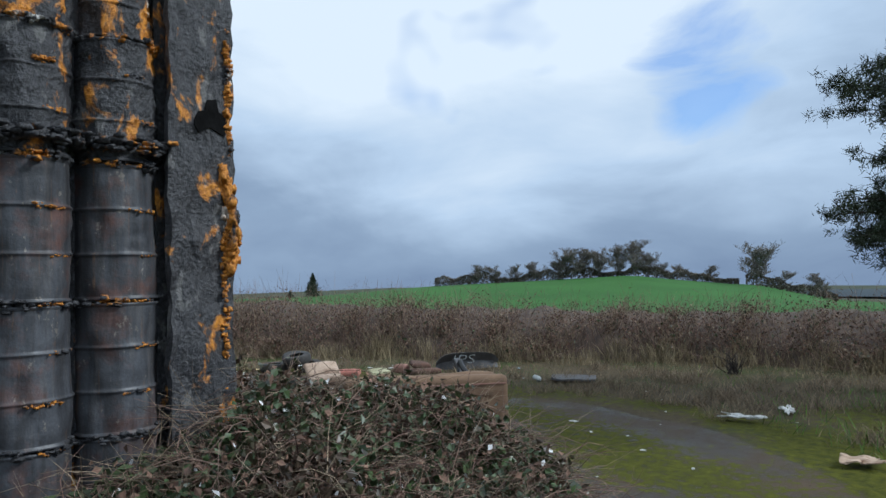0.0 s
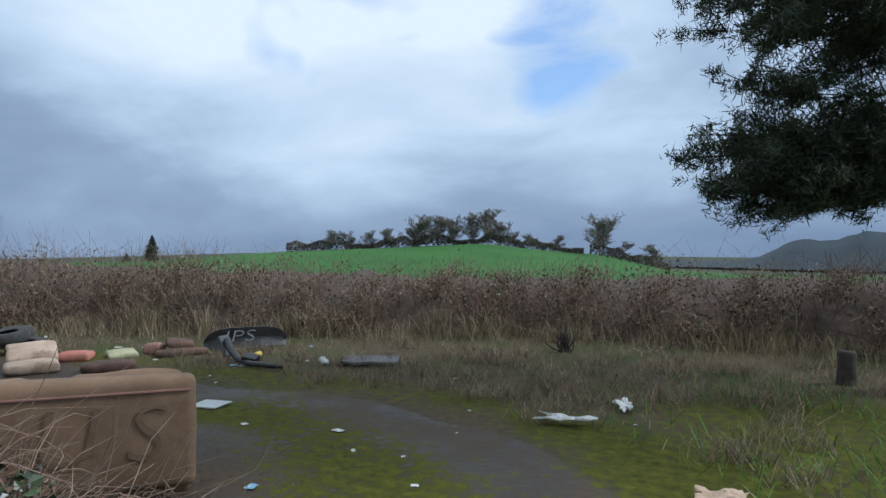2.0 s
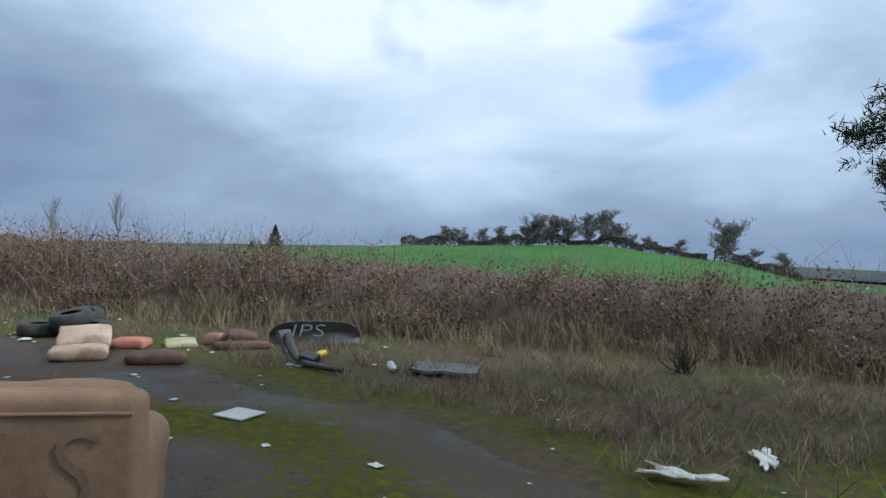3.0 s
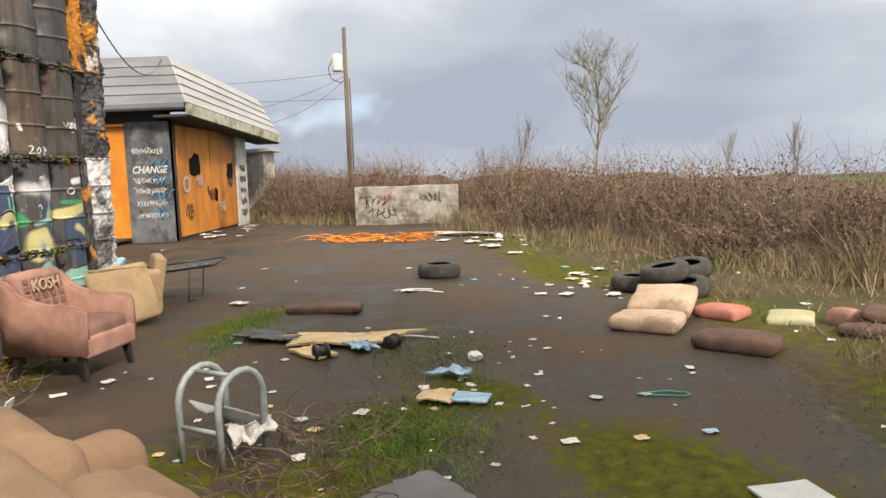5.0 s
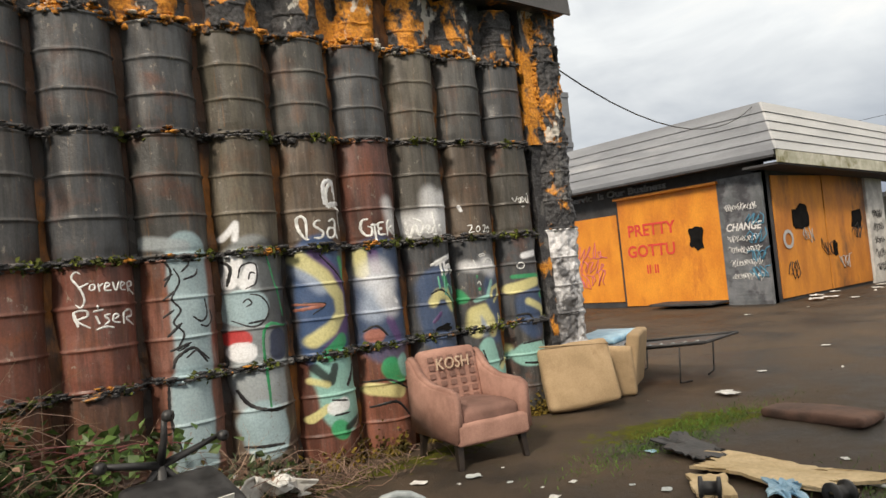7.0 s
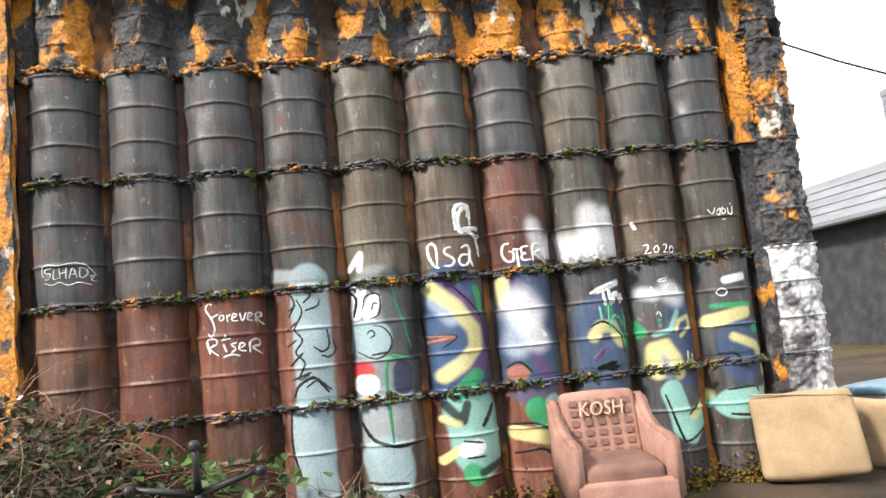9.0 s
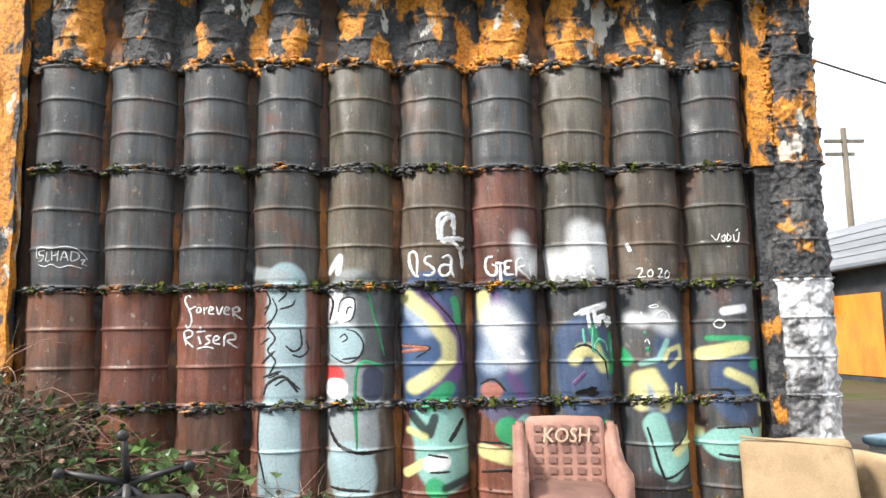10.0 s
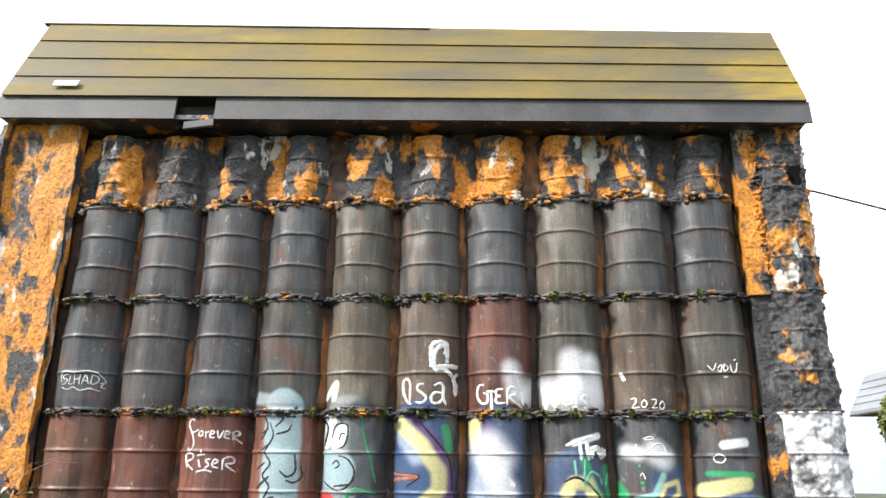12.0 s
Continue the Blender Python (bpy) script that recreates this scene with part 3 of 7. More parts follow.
def drum(cx, cy, z0, z1, rad, base, rust, seed, paint=False, face=90.0, dense=False, rough=0.0, mat=None, parent=None):
    """A steel drum with rims and two rolling hoops, dented; the side turned to the yard is finer."""
    h = z1 - z0
    half = np.radians(np.linspace(-95, 95, 65 if dense else 27)) + math.radians(face)
    ang = np.concatenate([half, math.radians(face) + np.radians([130, 180, 230])])
    zs = np.linspace(0, h, 85 if dense else 37)
    for special in (0.0, 0.012, 0.024, h / 3 - 0.014, h / 3 - 0.007, h / 3, h / 3 + 0.007, h / 3 + 0.014, 2 * h / 3 - 0.014, 2 * h / 3 - 0.007, 2 * h / 3, 2 * h / 3 + 0.007, 2 * h / 3 + 0.014, h - 0.024, h - 0.012):
        zs = np.append(zs, special)
    zs = np.unique(np.round(zs, 4))
    A, ZZ = np.meshgrid(ang, zs)
    radius, lean = drum_skin(h, rad, seed, face)
    R = radius(A, ZZ)
    if rough:
        R = R + np.array([[rough * (1.3 * noise.noise(Vector((math.cos(q) * 3, math.sin(q) * 3, p * 9 + seed))) + 0.9 * noise.noise(Vector((math.cos(q) * 9, math.sin(q) * 9, p * 26 + seed)))) for q in ang] for p in zs])
    vx, vyy, vz = cx + R * np.cos(A) + lean * ZZ, cy + R * np.sin(A), z0 + ZZ
    n, k = len(zs), len(ang)
    v = np.stack([vx, vyy, vz], -1).reshape(-1, 3)
    i = np.arange(n * k).reshape(n, k)
    j = np.roll(i, -1, 1)
    f = np.stack([i[:-1], j[:-1], j[1:], i[1:]], -1).reshape(-1, 4).tolist()
    f += [i[-1].tolist(), i[0][::-1].tolist()]
    ob = raw("drum", v, f, mat or STEEL, parent, smooth=True)
    if mat is None:
        col = np.empty((len(v), 4))
        col[:, :3], col[:, 3] = base, rust
        col[:, :3] *= (0.85 + 0.3 * np.clip(0.5 + 0.5 * np.sin(v[:, 2] * 3 + seed * 5), 0, 1))[:, None]
        a = ob.data.attributes.new("base", "FLOAT_COLOR", "POINT")
        a.data.foreach_set("color", col.astype(np.float32).reshape(-1))
        sp = sprayed(v[:, 0], v[:, 2]) if paint else np.zeros((len(v), 4))
        a = ob.data.attributes.new("spray", "FLOAT_COLOR", "POINT")
        a.data.foreach_set("color", sp.astype(np.float32).reshape(-1))
    return ob


hall = thing("drum_building", "derelict hall walled with stacked steel drums under a mansard roof", "building", kind="structure")
shell = bmesh.new()
block(shell, (-7.9, -0.12, 2.05), (6.5, 0.16, 4.15))
block(shell, (-4.83, -3.1, 2.05), (0.16, 5.8, 4.15))
block(shell, (-11.0, -3.1, 2.05), (0.16, 5.8, 4.15))
block(shell, (-7.9, -6.1, 2.05), (6.5, 0.16, 4.15))
part("wall", shell, TAR, hall, "charred wall behind the drums with orange foam")
GREY, BROWN, REDDISH, TAN = (0.055, 0.059, 0.065), (0.1, 0.075, 0.055), (0.14, 0.052, 0.036), (0.11, 0.098, 0.078)
TONE = {3: [GREY] * 4 + [(0.1, 0.09, 0.07), (0.085, 0.085, 0.08), GREY, TAN, (0.08, 0.08, 0.078), GREY],
        2: [GREY, (0.07, 0.07, 0.072), GREY, (0.075, 0.075, 0.072), (0.11, 0.095, 0.07), BROWN, (0.12, 0.048, 0.036), (0.075, 0.07, 0.06), BROWN, (0.07, 0.065, 0.055)],
        1: [(0.15, 0.075, 0.05), REDDISH, (0.17, 0.062, 0.045), (0.17, 0.07, 0.05), GREY, GREY, GREY, GREY, GREY, GREY],
        0: [BROWN, (0.12, 0.05, 0.03), (0.1, 0.05, 0.035), (0.2, 0.085, 0.06), (0.12, 0.09, 0.07), REDDISH, (0.2, 0.075, 0.05), GREY, GREY, (0.06, 0.06, 0.06)]}
for row, (z0, z1) in enumerate(ROWS):
    for i in range(10):
        drum(X0 - PITCH * i, -0.03, z0, z1, RAD, TONE[row][i], 0.25 + 0.5 * (row < 2 and i < 4) + 0.2 * (i % 3 == 0), row * 10 + i + 0.37, paint=True, dense=row < 3 and i > 2, parent=hall)
    for i in range(5):
        drum(-4.76, -0.42 - 0.54 * i, z0, z1, RAD, (0.065, 0.068, 0.076), 0.45, 50 + row * 5 + i, face=0.0, rough=0.006 if row < 3 else 0.014, mat=TAR if row == 3 else None, parent=hall)
for i in range(10):
    drum(X0 - PITCH * i - 0.02, -0.03, 3.39, 4.02 - 0.012 * i, RAD - 0.035, GREY, 0, 80 + i, rough=0.02, mat=FOAM, parent=hall)["label"] = "charred drum with orange foam"
for i in range(5):
    drum(-4.76, -0.42 - 0.54 * i, 3.39, 4.05, RAD - 0.03, GREY, 0, 95 + i, face=0.0, rough=0.02, mat=FOAM, parent=hall)


def corner_column(name, cx, cy, levels, mats, size, label, face):
    """A corner post of half-buried drums coated with foam."""
    for k, (z0, z1) in enumerate(levels):
        o = drum(cx, cy, z0, z1, size, GREY, 0, 110 + k + cx, face=face, dense=True, rough=0.022, mat=mats[k], parent=hall)
        o.name = name
        o["label"] = label


corner_column("corner_post", -10.89, -0.03, [(-0.02, 0.9), (0.9, 1.75), (1.75, 2.62), (2.62, 3.44), (3.44, 3.98)], [SILVER, SILVER, TAR, FOAM, FOAM], 0.262, "foam-coated corner drum, sprayed silver white", 100)
# flat charred corner panel by the first space
pan = bmesh.new()
pan2 = block(bmesh.new(), (-4.52, 0.06, 2.05), (0.06, 0.47, 4.15))
bmesh.ops.subdivide_edges(pan2, edges=pan2.edges[:], cuts=40, use_grid_fill=True)
for v in pan2.verts:
    v.co += noise.noise_vector(v.co * 6) * 0.03 + noise.noise_vector(v.co * 19) * 0.015
part("corner_panel", pan2, TAR, hall, "charred tarred corner panel")
block(pan, (-4.85, 0.17, 2.05), (0.62, 0.1, 4.15))
bmesh.ops.subdivide_edges(pan, edges=pan.edges[:], cuts=24, use_grid_fill=True)
for v in pan.verts:
    v.co += noise.noise_vector(v.co * 6) * 0.025 + noise.noise_vector(v.co * 19) * 0.012
part("corner_panel", pan, ORANGE, hall, "charred corner panel with orange foam bursting out")


def crust(name, pts, r, n, mat, rng, parent=None, flat=0.6, label=""):
    """A line of joined lumps, as of foam, tar or moss."""
    vs, fs = [], []
    ico = bmesh.new()
    bmesh.ops.create_icosphere(ico, subdivisions=2, radius=1)
    sv = np.array([v.co for v in ico.verts])
    sf = np.array([[v.index for v in f.verts] for f in ico.faces])
    ico.free()
    pts = np.array(pts, float)
    for k in range(n):
        f = rng.uniform(0, len(pts) - 1.001)
        a = int(f)
        p = pts[a] + (pts[a + 1] - pts[a]) * (f - a) + rng.normal(size=3) * r * np.array([0.9, 0.5, 0.5])
        s = r * rng.uniform(0.35, 1.0)
        d = 1 + 0.45 * np.sin(sv[:, 0] * 4 + k) * np.sin(sv[:, 1] * 5 + 2 * k) + 0.25 * np.sin(sv[:, 2] * 11 + k)
        fs.append(sf + len(vs) * len(sv))
        vs.append(p + sv * d[:, None] * s * np.array([1.3, 1, flat]))
    return raw(name, np.concatenate(vs), np.concatenate(fs), mat, parent, smooth=True, label=label)


rng = np.random.default_rng(11)
for row, z in enumerate((0.893, 1.725, 2.59, 3.38)):
    arc = []
    for i in range(10):
        for a in np.radians(np.linspace(15, 165, 7)):
            arc.append((X0 - PITCH * i + 0.25 * math.cos(a), -0.03 + 0.25 * math.sin(a), z))
    if row == 3:
        crust("foam_seam", arc, 0.03, 520, FOAM, rng, hall, 0.8, "lumpy charred foam along the drum rims")
    else:
        crust("tar_seam", arc, 0.031, 680, TAR, rng, hall, 0.5, "black tar along the drum rims")
        c = np.array(arc)[rng.integers(0, len(arc), 4200)]
        w = np.sin(c[:, 0] * 5 + row * 2) + np.sin(c[:, 0] * 13 + row)
        c = c[w > (-0.2 if row < 2 else 0.5)] + rng.normal(size=(np.sum(w > (-0.2 if row < 2 else 0.5)), 3)) * [0.02, 0.018, 0.016]
        v, f = leaf_soup(c, 0.042, 0.6, 0.8)
        tagged(raw("moss_seam", v, f, MOSS, hall, label="green moss along the drum rims"), kind="stuff")
for z in (0.893, 1.725, 2.59, 3.38):
    arc = [(-4.76 + 0.24 * math.cos(a), -0.42 - 0.54 * i + 0.24 * math.sin(a), z) for i in range(5) for a in np.radians(np.linspace(-75, 75, 7))]
    crust("tar_seam", arc, 0.03, 260, TAR if z < 2 else FOAM, rng, hall, 0.6, "black tar and foam along the drum rims")
for z in np.arange(0.3, 3.2, 0.285):
    a0 = rng.uniform(-50, 20)
    for i in range(3):
        crust("foam_line", [(-4.76 + 0.243 * math.cos(a), -0.42 - 0.54 * i + 0.243 * math.sin(a), z) for a in np.radians(np.linspace(a0, a0 + rng.uniform(25, 60), 6))], 0.013, 40, ORANGE, rng, hall, 0.7, "line of orange foam on a hoop")
for cx, cy, z0, z1 in ((-4.5, 0.22, 1.3, 2.3), (-4.5, 0.25, 2.7, 3.6), (-10.7, 0.16, 2.7, 3.95), (-11.0, 0.14, 2.9, 3.8), (-4.52, 0.2, 0.2, 1.1)):
    crust("foam_burst", [(cx, cy, z) for z in np.linspace(z0, z1, 6)], 0.021, 150, ORANGE, rng, hall, 1.0, "burst of orange foam")
for i in range(10):
    x = X0 - PITCH * (i + 0.5)
    crust("foam_burst", [(x, -0.02, z) for z in np.linspace(3.4, 4.0, 4)], 0.03, 16, FOAM, rng, hall, 1.2)


RUSTY = surface("rust_stained_tar", (0.014, 0.011, 0.01), (0.075, 0.03, 0.012), 0.7, 5, 0.6, (0.3, 0.105, 0.015), stretch=(1, 1, 0.35))


def gap_filler(x, z0, z1, depth, mat, width=0.1):
    """Tar and foam that fills the gap between two stacks, uneven in depth."""
    bm = block(bmesh.new(), (x, depth - 0.1, (z0 + z1) / 2), (width, 0.2, z1 - z0))
    bmesh.ops.subdivide_edges(bm, edges=[e for e in bm.edges if abs(e.verts[0].co.z - e.verts[1].co.z) > 0.1], cuts=40)
    for v in bm.verts:
        v.co.y += 0.03 * noise.noise(Vector((x * 7, v.co.z * 4, 0))) + 0.02 * noise.noise(Vector((x, v.co.z * 13, v.co.x * 9)))
    return part("gap_filler", bm, mat, hall, "rust-stained tar and orange foam between the drums")


for i in range(-1, 10):
    gap_filler(X0 - PITCH * (i + 0.5), 0.0, 3.37, 0.035, RUSTY)
    gap_filler(X0 - PITCH * (i + 0.5), 3.37, 4.05, 0.06, FOAM if i % 3 else RUSTY, 0.2)
gap_filler(-10.63, 2.6, 4.05, 0.17, ORANGE, 0.15)
gap_filler(-10.63, 0.0, 2.6, 0.13, TAR, 0.12)
for i in range(10):
    if i % 4 != 1:
        crust("foam_rim", [(X0 - PITCH * i + 0.235 * math.cos(a), -0.03 + 0.235 * math.sin(a), 3.41) for a in np.radians(np.linspace(25, 155, 7))], 0.03, 46, ORANGE, rng, hall, 0.7, "thick orange foam along the drum rim")
n = 5200
c = np.stack([RNG.uniform(-10.9, -5.2, n), np.zeros(n), RNG.exponential(0.05, n)], 1)
off = (c[:, 0] - X0 + PITCH / 2) % PITCH - PITCH / 2
c[:, 1] = -0.03 + np.sqrt(np.maximum(0.0, 0.262 ** 2 - np.minimum(np.abs(off), 0.26) ** 2)) + RNG.normal(size=n) * 0.015 + 0.01
keep = np.sin(c[:, 0] * 4.3) + np.sin(c[:, 0] * 11 + 1) > -0.5
v, f = leaf_soup(c[keep], 0.045, 0.5, 0.7)
tagged(raw("moss_foot", v, f, surface("ochre_moss", (0.07, 0.055, 0.01), (0.24, 0.16, 0.02), 0.95, 9, 0, island=0.6), hall, label="ochre moss at the foot of the drums"), kind="stuff")
ledge_line = [(-4.76 + 0.285 * math.cos(a), -0.42 - 0.54 * i + 0.285 * math.sin(a), 2.7) for i in range(5) for a in np.radians(np.linspace(62, -62, 7))]
crust("tar_ledge", ledge_line, 0.045, 420, TAR, rng, hall, 0.5, "overhanging ledge of black tar")
crust("foam_burst", [(-4.5, 0.2, 2.62), (-4.47, 0.24, 2.4), (-4.46, 0.27, 2.15), (-4.48, 0.25, 1.9)], 0.026, 420, ORANGE, rng, hall, 1.8, "large crumpled burst of orange foam")


def lap_board(name, x0, x1, ya, yb, za, zb, th, mat, label=""):
    """A long lapped board whose lower edge stands proud of the one below."""
    v = []
    for x in (x0, x1):
        s, u = ((x + 7.8) * (0.034 + 0.018 * (z - 4.0)) + 0.03 for z in (za, zb))
        v += [(x, ya, za + s), (x, ya + th, za + s), (x, yb + th * 0.25, zb + u), (x, yb - 0.02, zb + u)]
    f = [(0, 1, 2, 3), (7, 6, 5, 4), (0, 4, 5, 1), (1, 5, 6, 2), (2, 6, 7, 3), (3, 7, 4, 0)]
    return raw(name, v, f, mat, hall, label=label)


lap_board("fascia", -4.45, -6.02, 0.33, 0.33, 4.0, 4.2, 0.02, FASCIA, "dark grey metal fascia")
lap_board("fascia", -6.36, -11.12, 0.33, 0.33, 4.0, 4.2, 0.02, FASCIA, "dark grey metal fascia")
for k in range(4):
    f0, f1 = k / 4, (k + 1) / 4
    lap_board("roof_board", -4.47 - 0.015 * k, -11.1 + 0.012 * k, 0.33 - 0.36 * f0, 0.33 - 0.36 * f1, 4.2 + 0.9 * f0, 4.2 + 0.9 * f1 + 0.02, 0.03, ROOF, "lapped roof board, weathered with yellow-green moss")
lap_board("roof_coping", -4.45, -8.1, -0.06, -0.06, 5.1, 5.14, 0.06, FASCIA)
top = bmesh.new()
block(top, (-7.8, -3.2, 4.95), (6.5, 6.2, 0.1), 0, pose(0, 0, 0, 0, -1.7, 0))
for sx in (-4.56, -11.03):
    block(top, (sx, -3.4, 4.5), (0.05, 6.2, 0.8))
part("roof_deck", top, FASCIA, hall)
soffit = bmesh.new()
block(soffit, (-7.8, 0.12, 4.06), (6.6, 0.42, 0.04), 0, pose(0, 0, 0, 0, -1.7, 0))
part("soffit", soffit, TAR, hall)
gap = bmesh.new()
block(gap, (-6.19, 0.28, 4.12), (0.3, 0.04, 0.2))
part("vent_hole", gap, BLACK, hall, "torn opening in the fascia")
flap = bmesh.new()
block(flap, (-6.25, 0.37, 4.02), (0.24, 0.02, 0.1), 0.004, pose(0, 0, 0, 30, 10, 8))
part("bent_flap", flap, FASCIA, hall, "bent metal flap")
slab("paint_splash", (-5.02, 0.335, 4.46), (0.22, 0.012, 0.07), WHITE, hall, 0.005, pose(0, 0, 0, 22, -2, 0), "splash of white paint")


def dark_hole(c, w, h, face, seed):
    bm = bmesh.new()
    n = 14
    pts = []
    for k in range(n):
        a = k * 2 * math.pi / n
        r = 0.8 + 0.25 * math.sin(a * 3 + seed) + 0.15 * math.sin(a * 5 + 2 * seed)
        pts.append((r * math.cos(a) * w / 2, r * math.sin(a) * h / 2))
    ring = [bm.verts.new((p, 0, q)) for p, q in pts]
    back = [bm.verts.new((p, -0.01, q)) for p, q in pts]
    bm.faces.new(ring)
    for k in range(n):
        bm.faces.new((ring[k], back[k], back[(k + 1) % n], ring[(k + 1) % n]))
    bm.transform(Matrix.Translation(c) @ pose(0, 0, 0, 0, 0, face))
    return part("rusted_hole", bm, BLACK, hall, "ragged rusted-through hole")


dark_hole((-10.995, 0.21, 3.55), 0.16, 0.22, 25, 1)
dark_hole((-9.23, 0.222, 0.96), 0.2, 0.07, 0, 2)
dark_hole((-4.47, 0.12, 2.95), 0.3, 0.26, -90, 3)

# ---- the service building across the yard ----
PLY = surface("orange_painted_plywood", (0.62, 0.2, 0.018), (0.78, 0.3, 0.03), 0.6, 2.0, 0.15, (0.55, 0.17, 0.02), stretch=(1, 1, 0.5))
PLY_OLD = surface("scorched_orange_plywood", (0.36, 0.12, 0.02), (0.64, 0.25, 0.035), 0.7, 1.6, 0.2, (0.14, 0.06, 0.025), stretch=(1, 1, 0.4))
BRICK = surface("grey_blue_painted_brick", (0.1, 0.11, 0.12), (0.2, 0.21, 0.23), 0.75, 3, 0.3, (0.06, 0.06, 0.07))
BRICK_WHITE = surface("white_painted_brick", (0.4, 0.39, 0.37), (0.66, 0.65, 0.62), 0.75, 4, 0.3)
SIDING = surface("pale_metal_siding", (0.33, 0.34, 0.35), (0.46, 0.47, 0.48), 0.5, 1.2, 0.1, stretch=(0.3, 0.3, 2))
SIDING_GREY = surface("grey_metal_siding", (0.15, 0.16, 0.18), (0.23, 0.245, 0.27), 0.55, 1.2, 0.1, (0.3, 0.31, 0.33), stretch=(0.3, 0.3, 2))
MOSSY_WHITE = surface("mossy_white_fascia", (0.33, 0.33, 0.25), (0.55, 0.54, 0.47), 0.75, 3, 0.2, (0.16, 0.15, 0.06))
DARKWALL = surface("black_stained_wall", (0.02, 0.02, 0.022), (0.055, 0.055, 0.06), 0.8, 3, 0.2)
CONCRETE = surface("weathered_concrete", (0.3, 0.28, 0.25), (0.47, 0.45, 0.41), 0.9, 3, 0.4, (0.17, 0.16, 0.13))
RED_PAINT = surface("red_spray_paint", (0.6, 0.04, 0.03), (0.7, 0.07, 0.05), 0.6, 20, 0)
BLUE_PAINT = surface("blue_spray_paint", (0.03, 0.15, 0.3), (0.08, 0.3, 0.4), 0.6, 20, 0)
BLACK_PAINT = surface("black_spray_paint", (0.012, 0.012, 0.014), (0.03, 0.03, 0.03), 0.6, 20, 0)
PINK_PAINT = surface("pink_spray_paint", (0.65, 0.12, 0.22), (0.7, 0.2, 0.3), 0.6, 20, 0)


def lettering(words, size, place, mat, parent, name="lettering", label="", depth=0.002, bend=None, shear=0.0, slim=1.0, bold=0.02):
    """Words as a thin mesh; place maps the flat letters' middle into the world, or bend maps (x, z) to a place."""
    cu = bpy.data.curves.new("words", "FONT")
    cu.body, cu.size, cu.align_x, cu.align_y, cu.extrude, cu.shear, cu.offset = words, size, "CENTER", "CENTER", depth, shear, size * bold
    cu.resolution_u = 3
    tmp = bpy.data.objects.new("words", cu)
    scene.collection.objects.link(tmp)
    me = bpy.data.meshes.new_from_object(tmp.evaluated_get(bpy.context.evaluated_depsgraph_get()))
    bpy.data.objects.remove(tmp)
    bpy.data.curves.remove(cu)
    me.materials.clear()
    me.materials.append(mat)
    if bend:
        bm = bmesh.new()
        bm.from_mesh(me)
        for v in bm.verts:
            v.co = bend(v.co.x * slim, v.co.y)
        bmesh.ops.recalc_face_normals(bm, faces=bm.faces[:])
        bm.to_mesh(me)
        bm.free()
    else:
        me.transform(place @ Matrix.Diagonal((slim, 1, 1, 1)))
    ob = new(name, me)
    ob.parent = parent
    if label:
        ob["label"] = label
    return ob


SPRAYS = {}


def spray_mat(c):
    if c not in SPRAYS:
        SPRAYS[c] = surface("sprayed_line_paint", tuple(0.75 * q for q in c), tuple(min(0.9, 1.05 * q) for q in c), 0.5, 25, 0.1, tuple(0.55 * q + 0.03 for q in c))
    return SPRAYS[c]


def flowing(p, step=0.012):
    """A smooth line through the points p, in steps of equal length."""
    p = np.array(p, float)
    if len(p) > 2:
        q = np.concatenate([[2 * p[0] - p[1]], p, [2 * p[-1] - p[-2]]])
        out = []
        for k in range(1, len(q) - 2):
            for f in np.linspace(0, 1, 12, endpoint=False):
                out.append(0.5 * (2 * q[k] + (q[k + 1] - q[k - 1]) * f + (2 * q[k - 1] - 5 * q[k] + 4 * q[k + 1] - q[k + 2]) * f * f + (3 * q[k] - q[k - 1] - 3 * q[k + 1] + q[k + 2]) * f ** 3))
        p = np.array(out + [p[-1]])
    run = np.concatenate([[0], np.cumsum(np.hypot(*np.diff(p, axis=0).T))])
    n = max(2, int(run[-1] / step) + 1)
    at = np.linspace(0, run[-1], n)
    return np.stack([np.interp(at, run, p[:, 0]), np.interp(at, run, p[:, 1])], 1)


def skin_point(x, z, lift):
    """The place on the front drums at x, z, or None in the gaps between them."""
    i = round((X0 - x) / PITCH)
    row = next((k for k, (z0, z1) in enumerate(ROWS) if z0 <= z <= z1), None)
    if row is None or not 0 <= i < 10:
        return None
    z0, z1 = ROWS[row]
    radius, lean = SKINS[row, i]
    dx = x - (X0 - PITCH * i) - lean * (z - z0)
    if abs(dx) > 0.24:
        return None
    a = math.acos(dx / 0.252)
    r = float(radius(np.array(a), np.array(z - z0))) + lift
    return Vector((X0 - PITCH * i + r * math.cos(a) + lean * (z - z0), -0.03 + r * math.sin(a), z))


SKINS = {(row, i): drum_skin(z1 - z0, RAD, row * 10 + i + 0.37, 90.0) for row, (z0, z1) in enumerate(ROWS) for i in range(10)}


